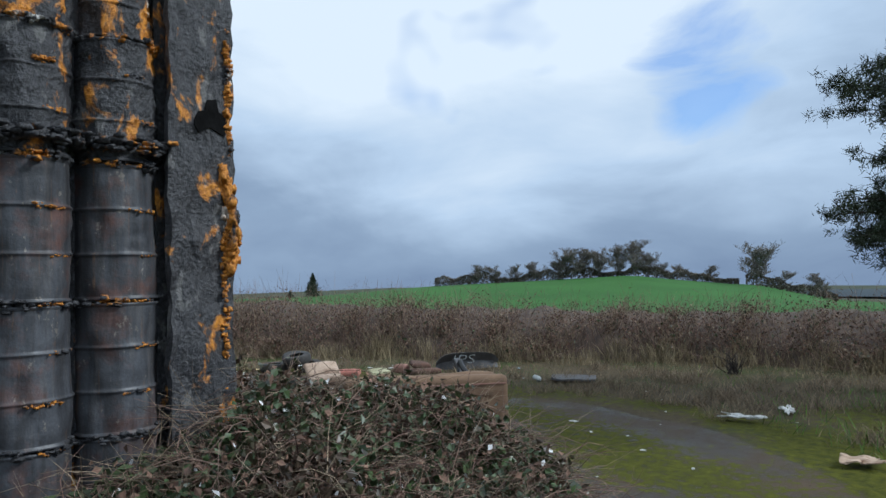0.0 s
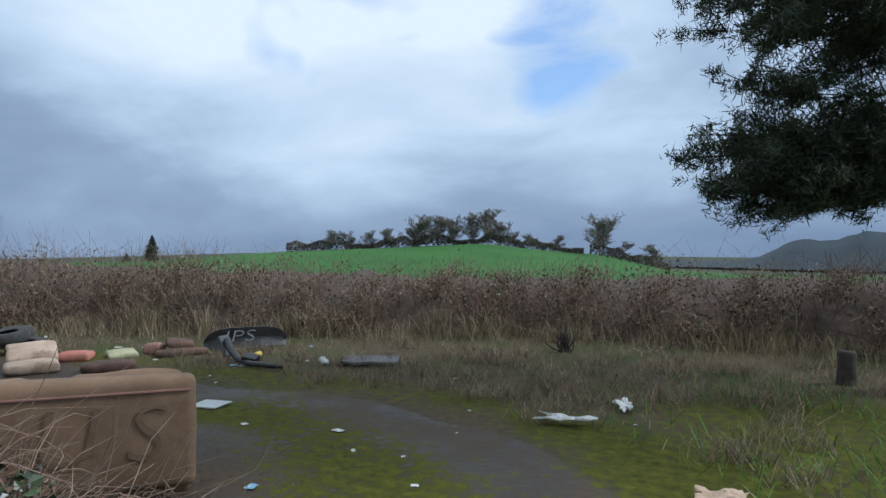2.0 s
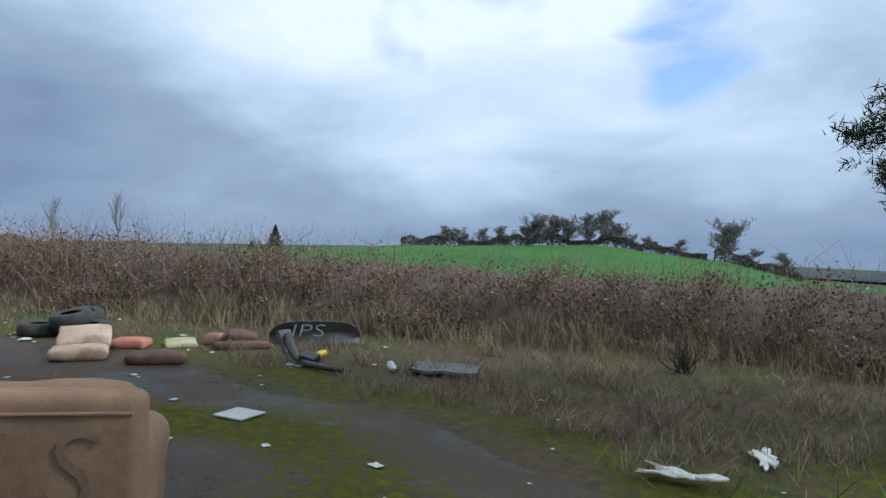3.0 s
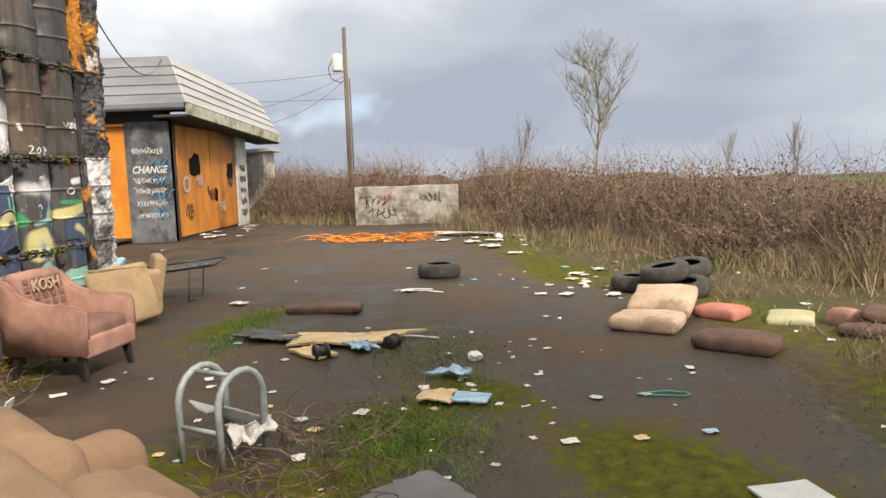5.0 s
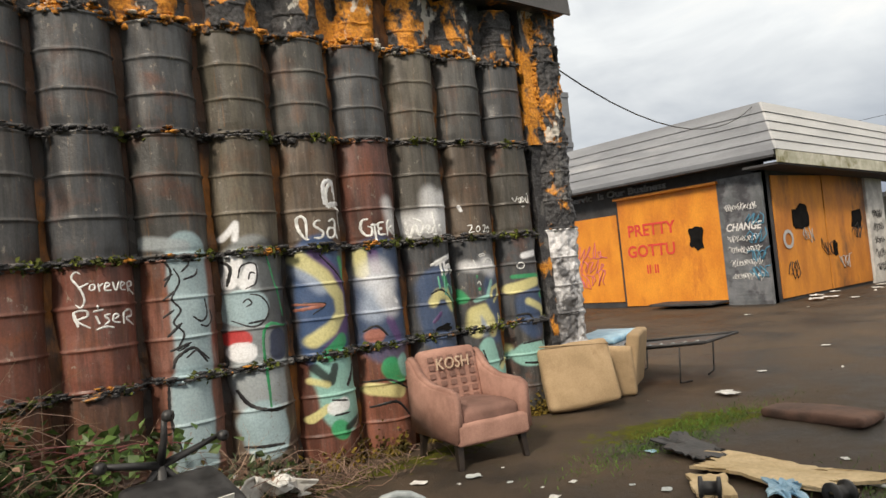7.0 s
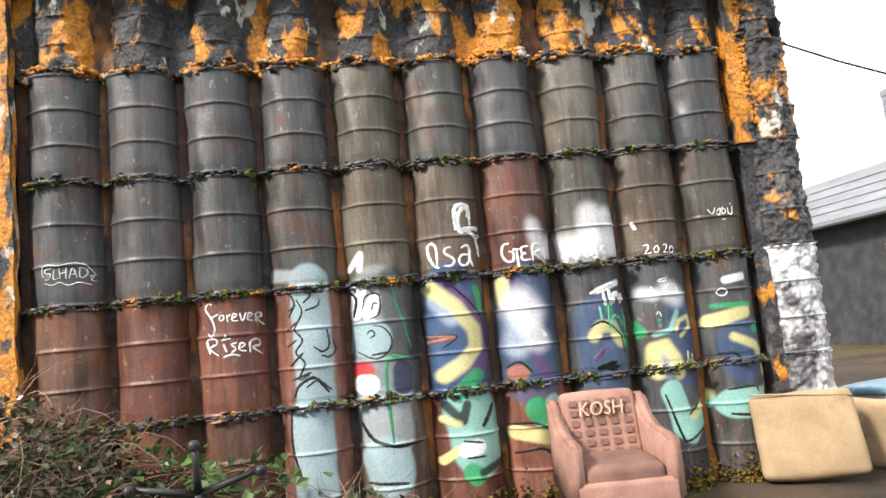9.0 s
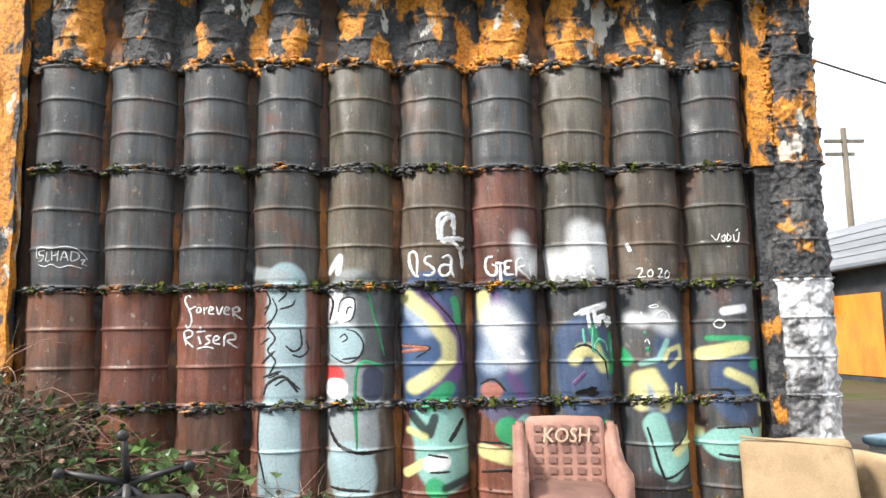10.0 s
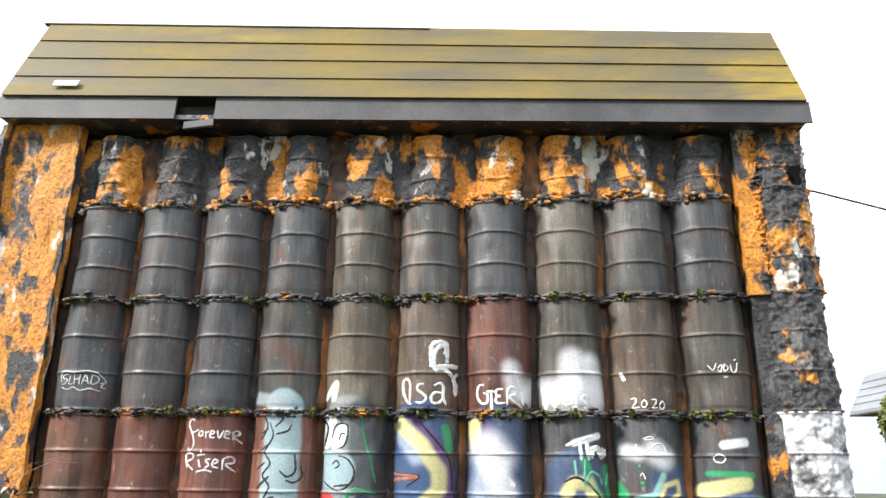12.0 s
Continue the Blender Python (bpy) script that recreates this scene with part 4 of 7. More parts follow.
def sprayed_lines(lines, width, colour, label):
    """Hand-sprayed lines, as thin raised paint that follows the drums; lines hold x and z in metres."""
    bm = bmesh.new()
    for line in lines:
        p = flowing(line)
        d = np.gradient(p, axis=0)
        d /= np.linalg.norm(d, axis=1)[:, None] + 1e-9
        last = None
        for k in range(len(p)):
            taper = width * (0.5 + 0.5 * min(1.0, 4 * min(k, len(p) - 1 - k) / max(1, len(p)) + 0.25)) * (1 + 0.15 * math.sin(k * 1.7))
            ring = [skin_point(p[k][0] - d[k][1] * o * taper / 2, p[k][1] + d[k][0] * o * taper / 2, up) for o, up in ((-1, -0.001), (-0.6, 0.0025), (0, 0.0035), (0.6, 0.0025), (1, -0.001))]
            if any(q is None for q in ring):
                last = None
                continue
            ring = [bm.verts.new(q) for q in ring]
            if last:
                for m in range(4):
                    bm.faces.new((last[m], last[m + 1], ring[m + 1], ring[m]))
            last = ring
    if not bm.faces:
        bm.free()
        return None
    bmesh.ops.recalc_face_normals(bm, faces=bm.faces[:])
    return part("graffiti", bm, spray_mat(colour), hall, label)


def written(words, width, *letters, colour=(0.8, 0.82, 0.82)):
    """Handwriting on the drums; letters in squares of 4.09 mm from the top of the wall's left edge."""
    lines = [[(-5.105 - 0.00409 * u, 3.573 - 0.00409 * v) for u, v in zip(q[::2], q[1::2])] for q in letters]
    sprayed_lines(lines, width, colour, words)


for c, w, soft_edge, p in STROKES:
    if w <= 12 and soft_edge <= 3:
        q = [wall_at(u, v) for u, v in zip(p[::2], p[1::2])]
        sprayed_lines([q], w * 0.0042, c, "sprayed mural line across the drums")
written("white sprayed initials on a drum", 0.022, (716, 436, 708, 432, 700, 414, 699, 395, 707, 391, 713, 402, 712, 434), (740, 401, 731, 402, 727, 410, 736, 417, 744, 425, 738, 434, 724, 433), (758, 404, 768, 399, 774, 406, 774, 424, 779, 438), (773, 416, 760, 416, 753, 424, 756, 434, 767, 434, 774, 424))
written("white sprayed angular figure on a drum", 0.036, (780, 362, 780, 332, 765, 334, 757, 350, 758, 376), (758, 376, 772, 372, 790, 386), (791, 388, 796, 402, 795, 420))
written("white sprayed letters on a drum", 0.022, (848, 402, 838, 404, 834, 420, 842, 434, 852, 434, 854, 420, 846, 416), (852, 414, 866, 414), (860, 416, 861, 446), (881, 410, 870, 411, 869, 421, 878, 422, 869, 424, 870, 434, 884, 434), (888, 438, 890, 410, 902, 407, 904, 418, 892, 424, 916, 442), (907, 392, 916, 412, 918, 438))
written("white sprayed letters on a drum", 0.024, (952, 408, 956, 444, 966, 418, 972, 440, 981, 424, 978, 412, 964, 404), (986, 432, 996, 428, 992, 420, 986, 428, 990, 438, 1000, 436), (1006, 392, 1010, 442), (1009, 424, 1002, 430, 1004, 440, 1014, 438), (1030, 426, 1026, 420, 1019, 426, 1028, 436, 1024, 444))
written("white sprayed date on a drum", 0.013, (1104, 426, 1113, 425, 1112, 433, 1106, 441, 1119, 440), (1127, 428, 1122, 434, 1125, 441, 1131, 437, 1129, 429, 1126, 428), (1139, 428, 1147, 427, 1146, 434, 1140, 442, 1149, 441), (1157, 430, 1153, 438, 1158, 444, 1163, 437, 1159, 430, 1156, 430))
written("white sprayed word on a red-brown drum", 0.013, (322, 468, 316, 464, 311, 474, 320, 490, 325, 508, 320, 520, 313, 515), (318, 490, 332, 483), (334, 486, 333, 494, 340, 493, 340, 486, 334, 486), (346, 485, 347, 498), (347, 490, 353, 485), (356, 492, 363, 488, 357, 485, 355, 496, 364, 497), (367, 484, 371, 498, 377, 484), (380, 492, 387, 488, 381, 485, 379, 496, 387, 498), (391, 486, 392, 501), (391, 487, 398, 484, 399, 492, 392, 494, 403, 506))
written("white sprayed word on a red-brown drum", 0.015, (310, 527, 314, 550, 309, 528, 325, 525, 327, 534, 313, 540, 330, 553), (338, 534, 343, 548), (335, 528, 350, 526), (342, 518, 342, 524), (360, 534, 351, 536, 358, 544, 350, 550), (366, 543, 373, 538, 366, 535, 364, 546, 374, 549), (380, 552, 381, 534, 393, 530, 396, 540, 384, 543, 399, 556), (338, 556, 352, 553, 364, 556))
written("white scrawled tag on a drum", 0.008, (72, 384, 61, 386, 62, 392, 70, 393, 66, 402, 60, 402), (76, 386, 74, 402, 82, 401), (84, 384, 85, 402), (84, 394, 94, 392), (95, 384, 94, 403), (99, 402, 104, 385, 110, 402), (101, 396, 109, 396), (114, 385, 114, 402, 124, 396, 122, 387, 113, 385), (126, 400, 132, 398, 128, 406, 134, 408), (58, 398, 56, 386, 64, 378, 84, 381, 104, 377, 120, 380, 130, 390, 134, 398), (60, 408, 72, 412, 84, 408, 98, 414, 112, 410, 128, 414))
written("white scrawled tag on a drum", 0.009, (1242, 366, 1250, 376, 1256, 364), (1258, 372, 1266, 366, 1262, 380, 1258, 374), (1270, 364, 1268, 378, 1276, 372, 1270, 366), (1280, 366, 1282, 380, 1290, 376, 1294, 362), (1266, 388, 1274, 388), (1286, 360, 1292, 356))
written("white sprayed letters over the mural", 0.03, (988, 506, 1034, 490), (1012, 498, 1014, 530), (1030, 524, 1032, 512, 1044, 508, 1046, 524), (1052, 508, 1054, 524, 1060, 510))
written("white scrawled lines over the mural", 0.011, (1108, 502, 1112, 516, 1118, 516), (1120, 494, 1132, 490, 1138, 494, 1122, 496), (1130, 512, 1142, 502, 1154, 506, 1158, 518), (1238, 524, 1246, 518, 1256, 524, 1250, 532, 1240, 530, 1238, 524), (1112, 556, 1116, 550, 1120, 560))
written("mint sprayed letters over the mural", 0.02, (1002, 530, 1004, 556), (1020, 528, 1018, 570, 1030, 550, 1046, 556, 1050, 570), (1056, 572, 1062, 550), (1020, 568, 1040, 580), colour=(0.15, 0.5, 0.36))
written("dark sprayed outlines on the mural", 0.016, (462, 470, 470, 492, 456, 520, 468, 540, 456, 560, 470, 580, 458, 606, 476, 600), (470, 620, 490, 610, 512, 628), (498, 568, 512, 572, 524, 560, 520, 544), (476, 490, 496, 484, 502, 474), colour=(0.012, 0.012, 0.016))
written("dark sprayed outlines on the mural", 0.014, (578, 540, 586, 534, 592, 542, 582, 548), (560, 570, 590, 584, 612, 574, 620, 552, 608, 532, 590, 526), (574, 496, 582, 474, 604, 474, 602, 506, 584, 516), (590, 500, 594, 488, 602, 490), colour=(0.012, 0.012, 0.016))

shop = thing("service_building", "boarded-up service building with a mansard roof and orange plywood", "building", kind="structure")
body = bmesh.new()
block(body, (-20.7, -10.5, 1.58), (0.2, 15.0, 3.16))
block(body, (-23.6, -3.1, 1.5), (6.0, 0.2, 3.0))
block(body, (-26.5, -10.5, 1.5), (0.2, 14.6, 3.0))
block(body, (-23.6, -18.0, 1.5), (6.0, 0.2, 3.0))
part("wall", body, DARKWALL, shop, "blackened outer wall")
for name, c, size, mat, lab in (
        ("brick_pier", (-20.58, -3.52, 1.45), (0.1, 1.06, 2.9), BRICK, "brick pier painted blue-grey with graffiti"),
        ("brick_pier", (-26.05, -2.98, 1.4), (1.0, 0.1, 2.8), BRICK_WHITE, "white painted brick pier"),
        ("plywood_panel", (-20.585, -5.5, 1.42), (0.03, 2.95, 2.78), PLY, "orange painted plywood over the opening"),
        ("plywood_panel", (-20.59, -8.6, 1.3), (0.03, 3.1, 2.3), PLY, "orange painted plywood over the opening"),
        ("plywood_panel", (-20.585, -15.4, 1.3), (0.03, 3.6, 2.3), PLY, "orange painted plywood over the opening"),
        ("plywood_panel", (-22.1, -2.985, 1.45), (2.3, 0.03, 2.75), PLY_OLD, "scorched orange plywood over the opening"),
        ("plywood_panel", (-24.4, -2.98, 1.45), (2.2, 0.03, 2.75), PLY_OLD, "scorched orange plywood over the opening"),
        ("ledge", (-20.5, -5.5, 2.83), (0.14, 3.0, 0.06), PLY, "orange timber ledge"),
        ("ramp_board", (-20.2, -4.9, 0.1), (0.7, 1.7, 0.05), DARKWALL, "dark wooden ramp board at the foot of the plywood")):
    slab(name, c, size, mat, shop, 0.008, None, lab)
for k in range(36):
    z = 0.1 + k * 0.078
    slab("brick_course", (-20.528, -3.52, z), (0.012, 1.04, 0.066), BRICK, shop, 0.0)
    slab("brick_course", (-26.05, -2.926, z), (0.98, 0.012, 0.066), BRICK_WHITE, shop, 0.0)
face_a = Matrix(((0, 0, 1, 0), (1, 0, 0, 0), (0, 1, 0, 0), (0, 0, 0, 1)))
def squiggle(place, w, h, r, mat, parent, seed, label="sprayed scrawl"):
    """An unreadable sprayed scrawl that runs along a flat face."""
    rr = random.Random(seed)
    pts, n = [], max(4, int(w / h * 2.6))
    for k in range(n * 4):
        f = k / (n * 4 - 1)
        pts.append(place @ Vector(((f - 0.5) * w + 0.25 * h * math.cos(k * 1.55 + seed) + rr.gauss(0, 0.03 * h), (0.42 * math.sin(k * 1.4) + rr.gauss(0, 0.12)) * h, r * 0.3)))
    return pipe("graffiti", pts, r, mat, parent, 5, None, label)


face_b = Matrix(((-1, 0, 0, 0), (0, 0, 1, 0), (0, 1, 0, 0), (0, 0, 0, 1)))


def on_a(words, y, z, size, mat, **more):
    return lettering(words, size, Matrix.Translation((-20.56, y, z)) @ face_a, mat, shop, **more)


on_a("PRETTY", -6.0, 1.95, 0.42, RED_PAINT, name="graffiti", label="red sprayed writing")
on_a("GOTTU", -6.05, 1.42, 0.42, RED_PAINT, name="graffiti", label="red sprayed writing")
on_a("II II", -6.05, 0.95, 0.3, RED_PAINT, name="graffiti")
on_a("Servic  Is Our Business", -7.0, 3.0, 0.24, SIDING_GREY, name="sign_letters", label="raised dark sign letters", depth=0.02, slim=1.45)
for k, (dz, words) in enumerate(((2.2, "III II"), (1.75, "CHANGE"), (1.5, "III IIII"), (1.25, "IIII III"), (0.95, "III II II"), (0.65, "IIII III"))):
    if words == "CHANGE":
        lettering(words, 0.24, Matrix.Translation((-20.515, -3.5, dz)) @ face_a, WHITE, shop, "graffiti", "white sprayed writing", slim=0.85, shear=0.3)
    else:
        squiggle(Matrix.Translation((-20.515, -3.5, dz)) @ face_a, 0.75, 0.15, 0.008, WHITE, shop, k)
for k in range(4):
    squiggle(Matrix.Translation((-20.512, -3.2, 0.7 + 0.4 * k)) @ face_a, 0.4, 0.3, 0.014, BLUE_PAINT, shop, 20 + k)
for k in range(5):
    squiggle(Matrix.Translation((-21.5 - 0.85 * k, -2.95, 0.7 + 0.35 * (k * 2 % 3))) @ face_b, 0.5, 0.4, 0.009, (BLACK_PAINT, SIDING)[k % 2], shop, 30 + k)
lettering("O", 0.6, Matrix.Translation((-21.4, -2.95, 1.35)) @ face_b, SIDING, shop, "graffiti", "pale sprayed ring")
for k in range(5):
    squiggle(Matrix.Translation((-26.05, -2.915, 0.4 + 0.35 * k)) @ face_b, 0.6, 0.22, 0.007, BLACK_PAINT, shop, 40 + k)
for k in range(3):
    squiggle(Matrix.Translation((-20.565, -8.4, 0.8 + 0.35 * k)) @ face_a, 1.6, 0.45, 0.012, PINK_PAINT, shop, 50 + k)


def broken(c, w, h, axis, seed):
    bm = bmesh.new()
    n = 16
    rr = random.Random(seed)
    rad = [rr.uniform(0.72, 1.1) for _ in range(n)]
    a0 = [bm.verts.new((rad[k] * math.copysign(abs(math.cos(k * 2 * math.pi / n)) ** 0.6, math.cos(k * 2 * math.pi / n)) * w / 2, 0, rad[k] * math.copysign(abs(math.sin(k * 2 * math.pi / n)) ** 0.6, math.sin(k * 2 * math.pi / n)) * h / 2)) for k in range(n)]
    b0 = [bm.verts.new(v.co + Vector((0, -0.02, 0))) for v in a0]
    bm.faces.new(a0)
    for k in range(n):
        bm.faces.new((a0[k], b0[k], b0[(k + 1) % n], a0[(k + 1) % n]))
    bm.transform(Matrix.Translation(c) @ pose(0, 0, 0, 0, 0, axis))
    part("broken_hole", bm, BLACK, shop, "ragged hole broken through the plywood")


broken((-20.55, -4.72, 1.62), 0.42, 0.6, -90, 1)
broken((-22.1, -2.95, 1.85), 0.75, 0.62, 0, 2)
broken((-24.9, -2.95, 1.7), 0.6, 0.6, 0, 4)
broken((-23.6, -2.95, 1.05), 0.25, 0.4, 0, 3)


def shop_fall(x):
    return (x + 20.3) * 0.04


for k in range(5):
    f0, f1 = k / 5, (k + 1) / 5
    xa, xb, za, zb = -20.15 - 0.62 * f0, -20.15 - 0.62 * f1, 3.28 + 1.15 * f0, 3.28 + 1.15 * f1 + 0.02
    ya, yb = -2.35 - 0.55 * f0, -2.35 - 0.55 * f1
    v = [(xa + 0.04, ya + 0.03, za), (xb, yb, zb), (xb, -19, zb), (xa + 0.04, -19, za), (xa - 0.05, ya - 0.05, za), (xb - 0.05, yb - 0.05, zb), (xb - 0.05, -19, zb), (xa - 0.05, -19, za)]
    f = [(0, 3, 2, 1), (4, 5, 6, 7), (0, 1, 5, 4), (3, 7, 6, 2), (0, 4, 7, 3), (1, 2, 6, 5)]
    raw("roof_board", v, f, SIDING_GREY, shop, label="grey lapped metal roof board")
    xe, xf = -28.7 + 0.5 * f0, -28.7 + 0.5 * f1
    lift = 0.05
    v = [(xa + lift, ya + lift, za), (xb + lift * 0.1, yb + lift * 0.1, zb), (xf, yb + lift * 0.1, zb + shop_fall(xf)), (xe, ya + lift, za + shop_fall(xe))]
    v += [(p[0], p[1] - 0.05, p[2]) for p in v]
    f = [(0, 1, 2, 3), (7, 6, 5, 4), (0, 4, 5, 1), (1, 5, 6, 2), (2, 6, 7, 3), (3, 7, 4, 0)]
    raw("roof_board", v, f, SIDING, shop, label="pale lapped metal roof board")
v = [(-20.12, -2.31, 3.0), (-20.12, -2.31, 3.27), (-28.75, -2.31, 3.27 + shop_fall(-28.75)), (-28.75, -2.31, 3.0 + shop_fall(-28.75))]
v += [(p[0] - 0.02, p[1] - 0.06, p[2]) for p in v]
raw("fascia", v, [(0, 1, 2, 3), (7, 6, 5, 4), (0, 4, 5, 1), (1, 5, 6, 2), (2, 6, 7, 3), (3, 7, 4, 0)], MOSSY_WHITE, shop, label="mossy white fascia board")
slab("fascia", (-20.13, -10.7, 3.2), (0.04, 16.6, 0.16), SIDING_GREY, shop, 0, None, "grey metal fascia")
deck = bmesh.new()
block(deck, (-24.6, -10.9, 4.2), (7.4, 16.0, 0.08), 0, pose(0, 0, 0, 0, -2.3, 0))
block(deck, (-20.45, -10.7, 3.15), (0.75, 16.6, 0.05))
block(deck, (-24.4, -2.75, 2.82), (8.5, 0.8, 0.05), 0, pose(0, 0, 0, 0, -2.3, 0))
part("roof_deck", deck, DARKWALL, shop)
frame_box = thing("roof_hoarding_frame", "grey weathered open frame on the flat roof", "frame", (-22, -10.3, 4.3))
for sy in (-0.55, 0.55):
    slab("post", (0, sy, 1.05), (0.3, 0.14, 2.1), SIDING_GREY, frame_box)
for z in (0.6, 2.15):
    slab("rail", (0, 0, z), (0.32, 1.3, 0.16), SIDING_GREY, frame_box)
shed = thing("white_shed", "white low shed beyond the bank", "shed", (-30.4, -4.4, 0))
slab("wall", (0, 0, 1.25), (1.6, 2.4, 2.3), BRICK_WHITE, shed)
slab("roof", (0, 0.1, 2.4), (1.8, 2.8, 0.14), SIDING, shed, 0.01, pose(0, 0, 0, 4, 0, 0))

block_wall = thing("concrete_wall", "low weathered concrete wall with graffiti in the brambles", "wall")
bm = block(bmesh.new(), (-24.2, 2.4, 0.45), (0.3, 3.0, 1.3), 0.02)
bmesh.ops.subdivide_edges(bm, edges=bm.edges[:], cuts=6, use_grid_fill=True)
for v in bm.verts:
    v.co += noise.noise_vector(v.co * 3) * 0.03
part("slab", bm, CONCRETE, block_wall)
for words, y, z, s, mt in (("OO", 1.5, 0.72, 0.6, BLACK_PAINT), ("III", 1.9, 0.8, 0.35, PINK_PAINT), ("S O", 1.7, 0.35, 0.6, BLACK_PAINT), ("IIII", 3.1, 0.75, 0.5, BLACK_PAINT)):
    squiggle(Matrix.Translation((-24.02, y, z)) @ face_a, s * 1.3, s * 0.6, 0.009, mt, block_wall, int(y * 10))

# ---- poles and wires ----
POLE = surface("grey_pole_wood", (0.1, 0.08, 0.06), (0.2, 0.165, 0.13), 0.85, 5, 0.3, stretch=(1, 1, 0.1))
WIRE = surface("black_cable", (0.012, 0.012, 0.013), (0.03, 0.03, 0.03), 0.6, 10, 0)


def sag(a, b, drop, n=12):
    return [(a[0] + (b[0] - a[0]) * i / n, a[1] + (b[1] - a[1]) * i / n, a[2] + (b[2] - a[2]) * i / n - drop * 4 * (i / n) * (1 - i / n)) for i in range(n + 1)]


pole = thing("utility_pole", "weathered wooden utility pole with a white transformer", "utility pole", (-40.1, -1.6, -0.2))
pipe("pole", [(0, 0, 0), (0, 0, 9.0)], 0.14, POLE, pole, 10, 0.1)
can = lathe(bmesh.new(), [(0.02, 6.85), (0.26, 6.85), (0.27, 6.9), (0.27, 7.6), (0.25, 7.66), (0.05, 7.72), (0.02, 7.72)], 16, Matrix.Translation((0.1, -0.38, 0)))
part("transformer", can, WHITE, pole, "white drum transformer")
pipe("bracket", [(0, 0, 7.3), (0.1, -0.3, 7.3)], 0.03, POLE, pole)
pipe("drop_cable", [(0.1, -0.6, 7.5), (0.1, -0.85, 7.0), (0.1, -0.75, 6.5), (0, -0.3, 6.3), (0, -0.1, 6.4)], 0.02, WIRE, pole)
pipe("conduit", [(0.0, 0.2, 0), (0.0, 0.18, 6.5)], 0.04, POLE, pole)
pole2 = thing("utility_pole", "wooden utility pole with a crossarm behind the service building", "utility pole", (-24.1, -20.2, -0.2))
pipe("pole", [(0, 0, 0), (0, 0, 9.2)], 0.14, POLE, pole2, 10, 0.1)
slab("crossarm", (0, 0, 8.7), (1.5, 0.1, 0.12), POLE, pole2)
slab("crossarm", (0.2, 0, 8.2), (1.1, 0.1, 0.12), POLE, pole2)
for a, b, d, lab in (((-40.1, -1.6, 6.6), (-26, -18, 5.5), 0.7, "power line from the pole"), ((-40.1, -1.6, 5.3), (-26, -20, 5.0), 0.4, "power line from the pole"), ((-40.1, -1.7, 6.4), (-29, -6, 3.6), 0.4, "service cable to the roof"),
                     ((-40.1, -1.7, 6.2), (-30, -5.5, 3.4), 0.8, "service cable to the roof"), ((-11.1, 0.0, 3.52), (-20.75, -3.1, 4.38), 0.6, "slack black cable between two roofs"), ((-24.1, -20.2, 5.5), (-60, -26, 6), 0.8, "distant power line behind the buildings")):
    tagged(pipe("cable", sag(a, b, d), 0.009, WIRE, None, 5), lab, "cable")

# ---- bramble bank ----


def along_edge(f, s):
    seg = np.diff(EDGE, axis=0)
    L = np.hypot(seg[:, 0], seg[:, 1])
    cum = np.concatenate([[0], np.cumsum(L)])
    q = np.asarray(f) * cum[-1]
    x, y = np.interp(q, cum, EDGE[:, 0]), np.interp(q, cum, EDGE[:, 1])
    k = np.clip(np.searchsorted(cum, q, side="right") - 1, 0, len(L) - 1)
    mids = (cum[:-1] + cum[1:]) / 2
    nxv, nyv = np.interp(q, mids, -seg[:, 1] / L), np.interp(q, mids, seg[:, 0] / L)
    nl = np.hypot(nxv, nyv)
    return x + nxv / nl * s, y + nyv / nl * s


def bank_top(x, y):
    h = np.interp(x, [-30, -22, -17, -13, -9, -5, 0, 8], [2.1, 1.9, 1.75, 1.5, 1.3, 1.34, 1.42, 1.42])
    return h * (1 + 0.16 * lumps(x, y, 0.6) + 0.08 * lumps(x, y, 1.7))


fs, ss = np.linspace(0, 1, 260), np.array([-0.05, 0.25, 0.55, 0.9, 1.3, 1.8, 2.4, 3.1, 4, 5, 6, 6.8])
F, S = np.meshgrid(fs, ss)
mx, my = along_edge(F, S + 0.35 * lumps(F * 60, S, 1.0))
mz = bank_top(mx, my) * 0.68 * np.interp(S, [-0.05, 0.25, 0.6, 1.2, 2.2, 5, 6.8], [-0.02, 0.25, 0.5, 0.75, 0.9, 0.8, -0.05]) * (1 + 0.12 * lumps(mx, my, 4.0))
ids = np.arange(mx.size).reshape(mx.shape)
bank = thing("bramble_bank", "dense bank of withered brambles and dry weeds along the yard", "brambles", kind="stuff")
# inner mass of the bank, coloured dark for the shade between stems
raw("shade_core", np.stack([mx, my, mz], -1).reshape(-1, 3), np.stack([ids[:-1, :-1], ids[:-1, 1:], ids[1:, 1:], ids[1:, :-1]], -1).reshape(-1, 4), SHADED_THICKET, bank, smooth=True)


def scatter(n, deep=5.0, near=0.9, top=1.0):
    f = RNG.uniform(0, 1, n)
    s = np.abs(RNG.exponential(near, n)) % deep
    f = f + 0.006 * np.sin(f * 290) * RNG.uniform(0, 1, n)
    s = s + 0.6 * lumps(f * 70, 0 * f, 1.0) + 0.3 * lumps(f * 190, 0 * f, 1.0)
    x, y = along_edge(f, s)
    s = np.maximum(s, 0)
    hz = bank_top(x, y) * np.interp(s, [0, 0.3, 0.8, 1.6, 5], [0.35, 0.62, 0.88, 1.0, 1.05]) * top
    return x, y, hz, s


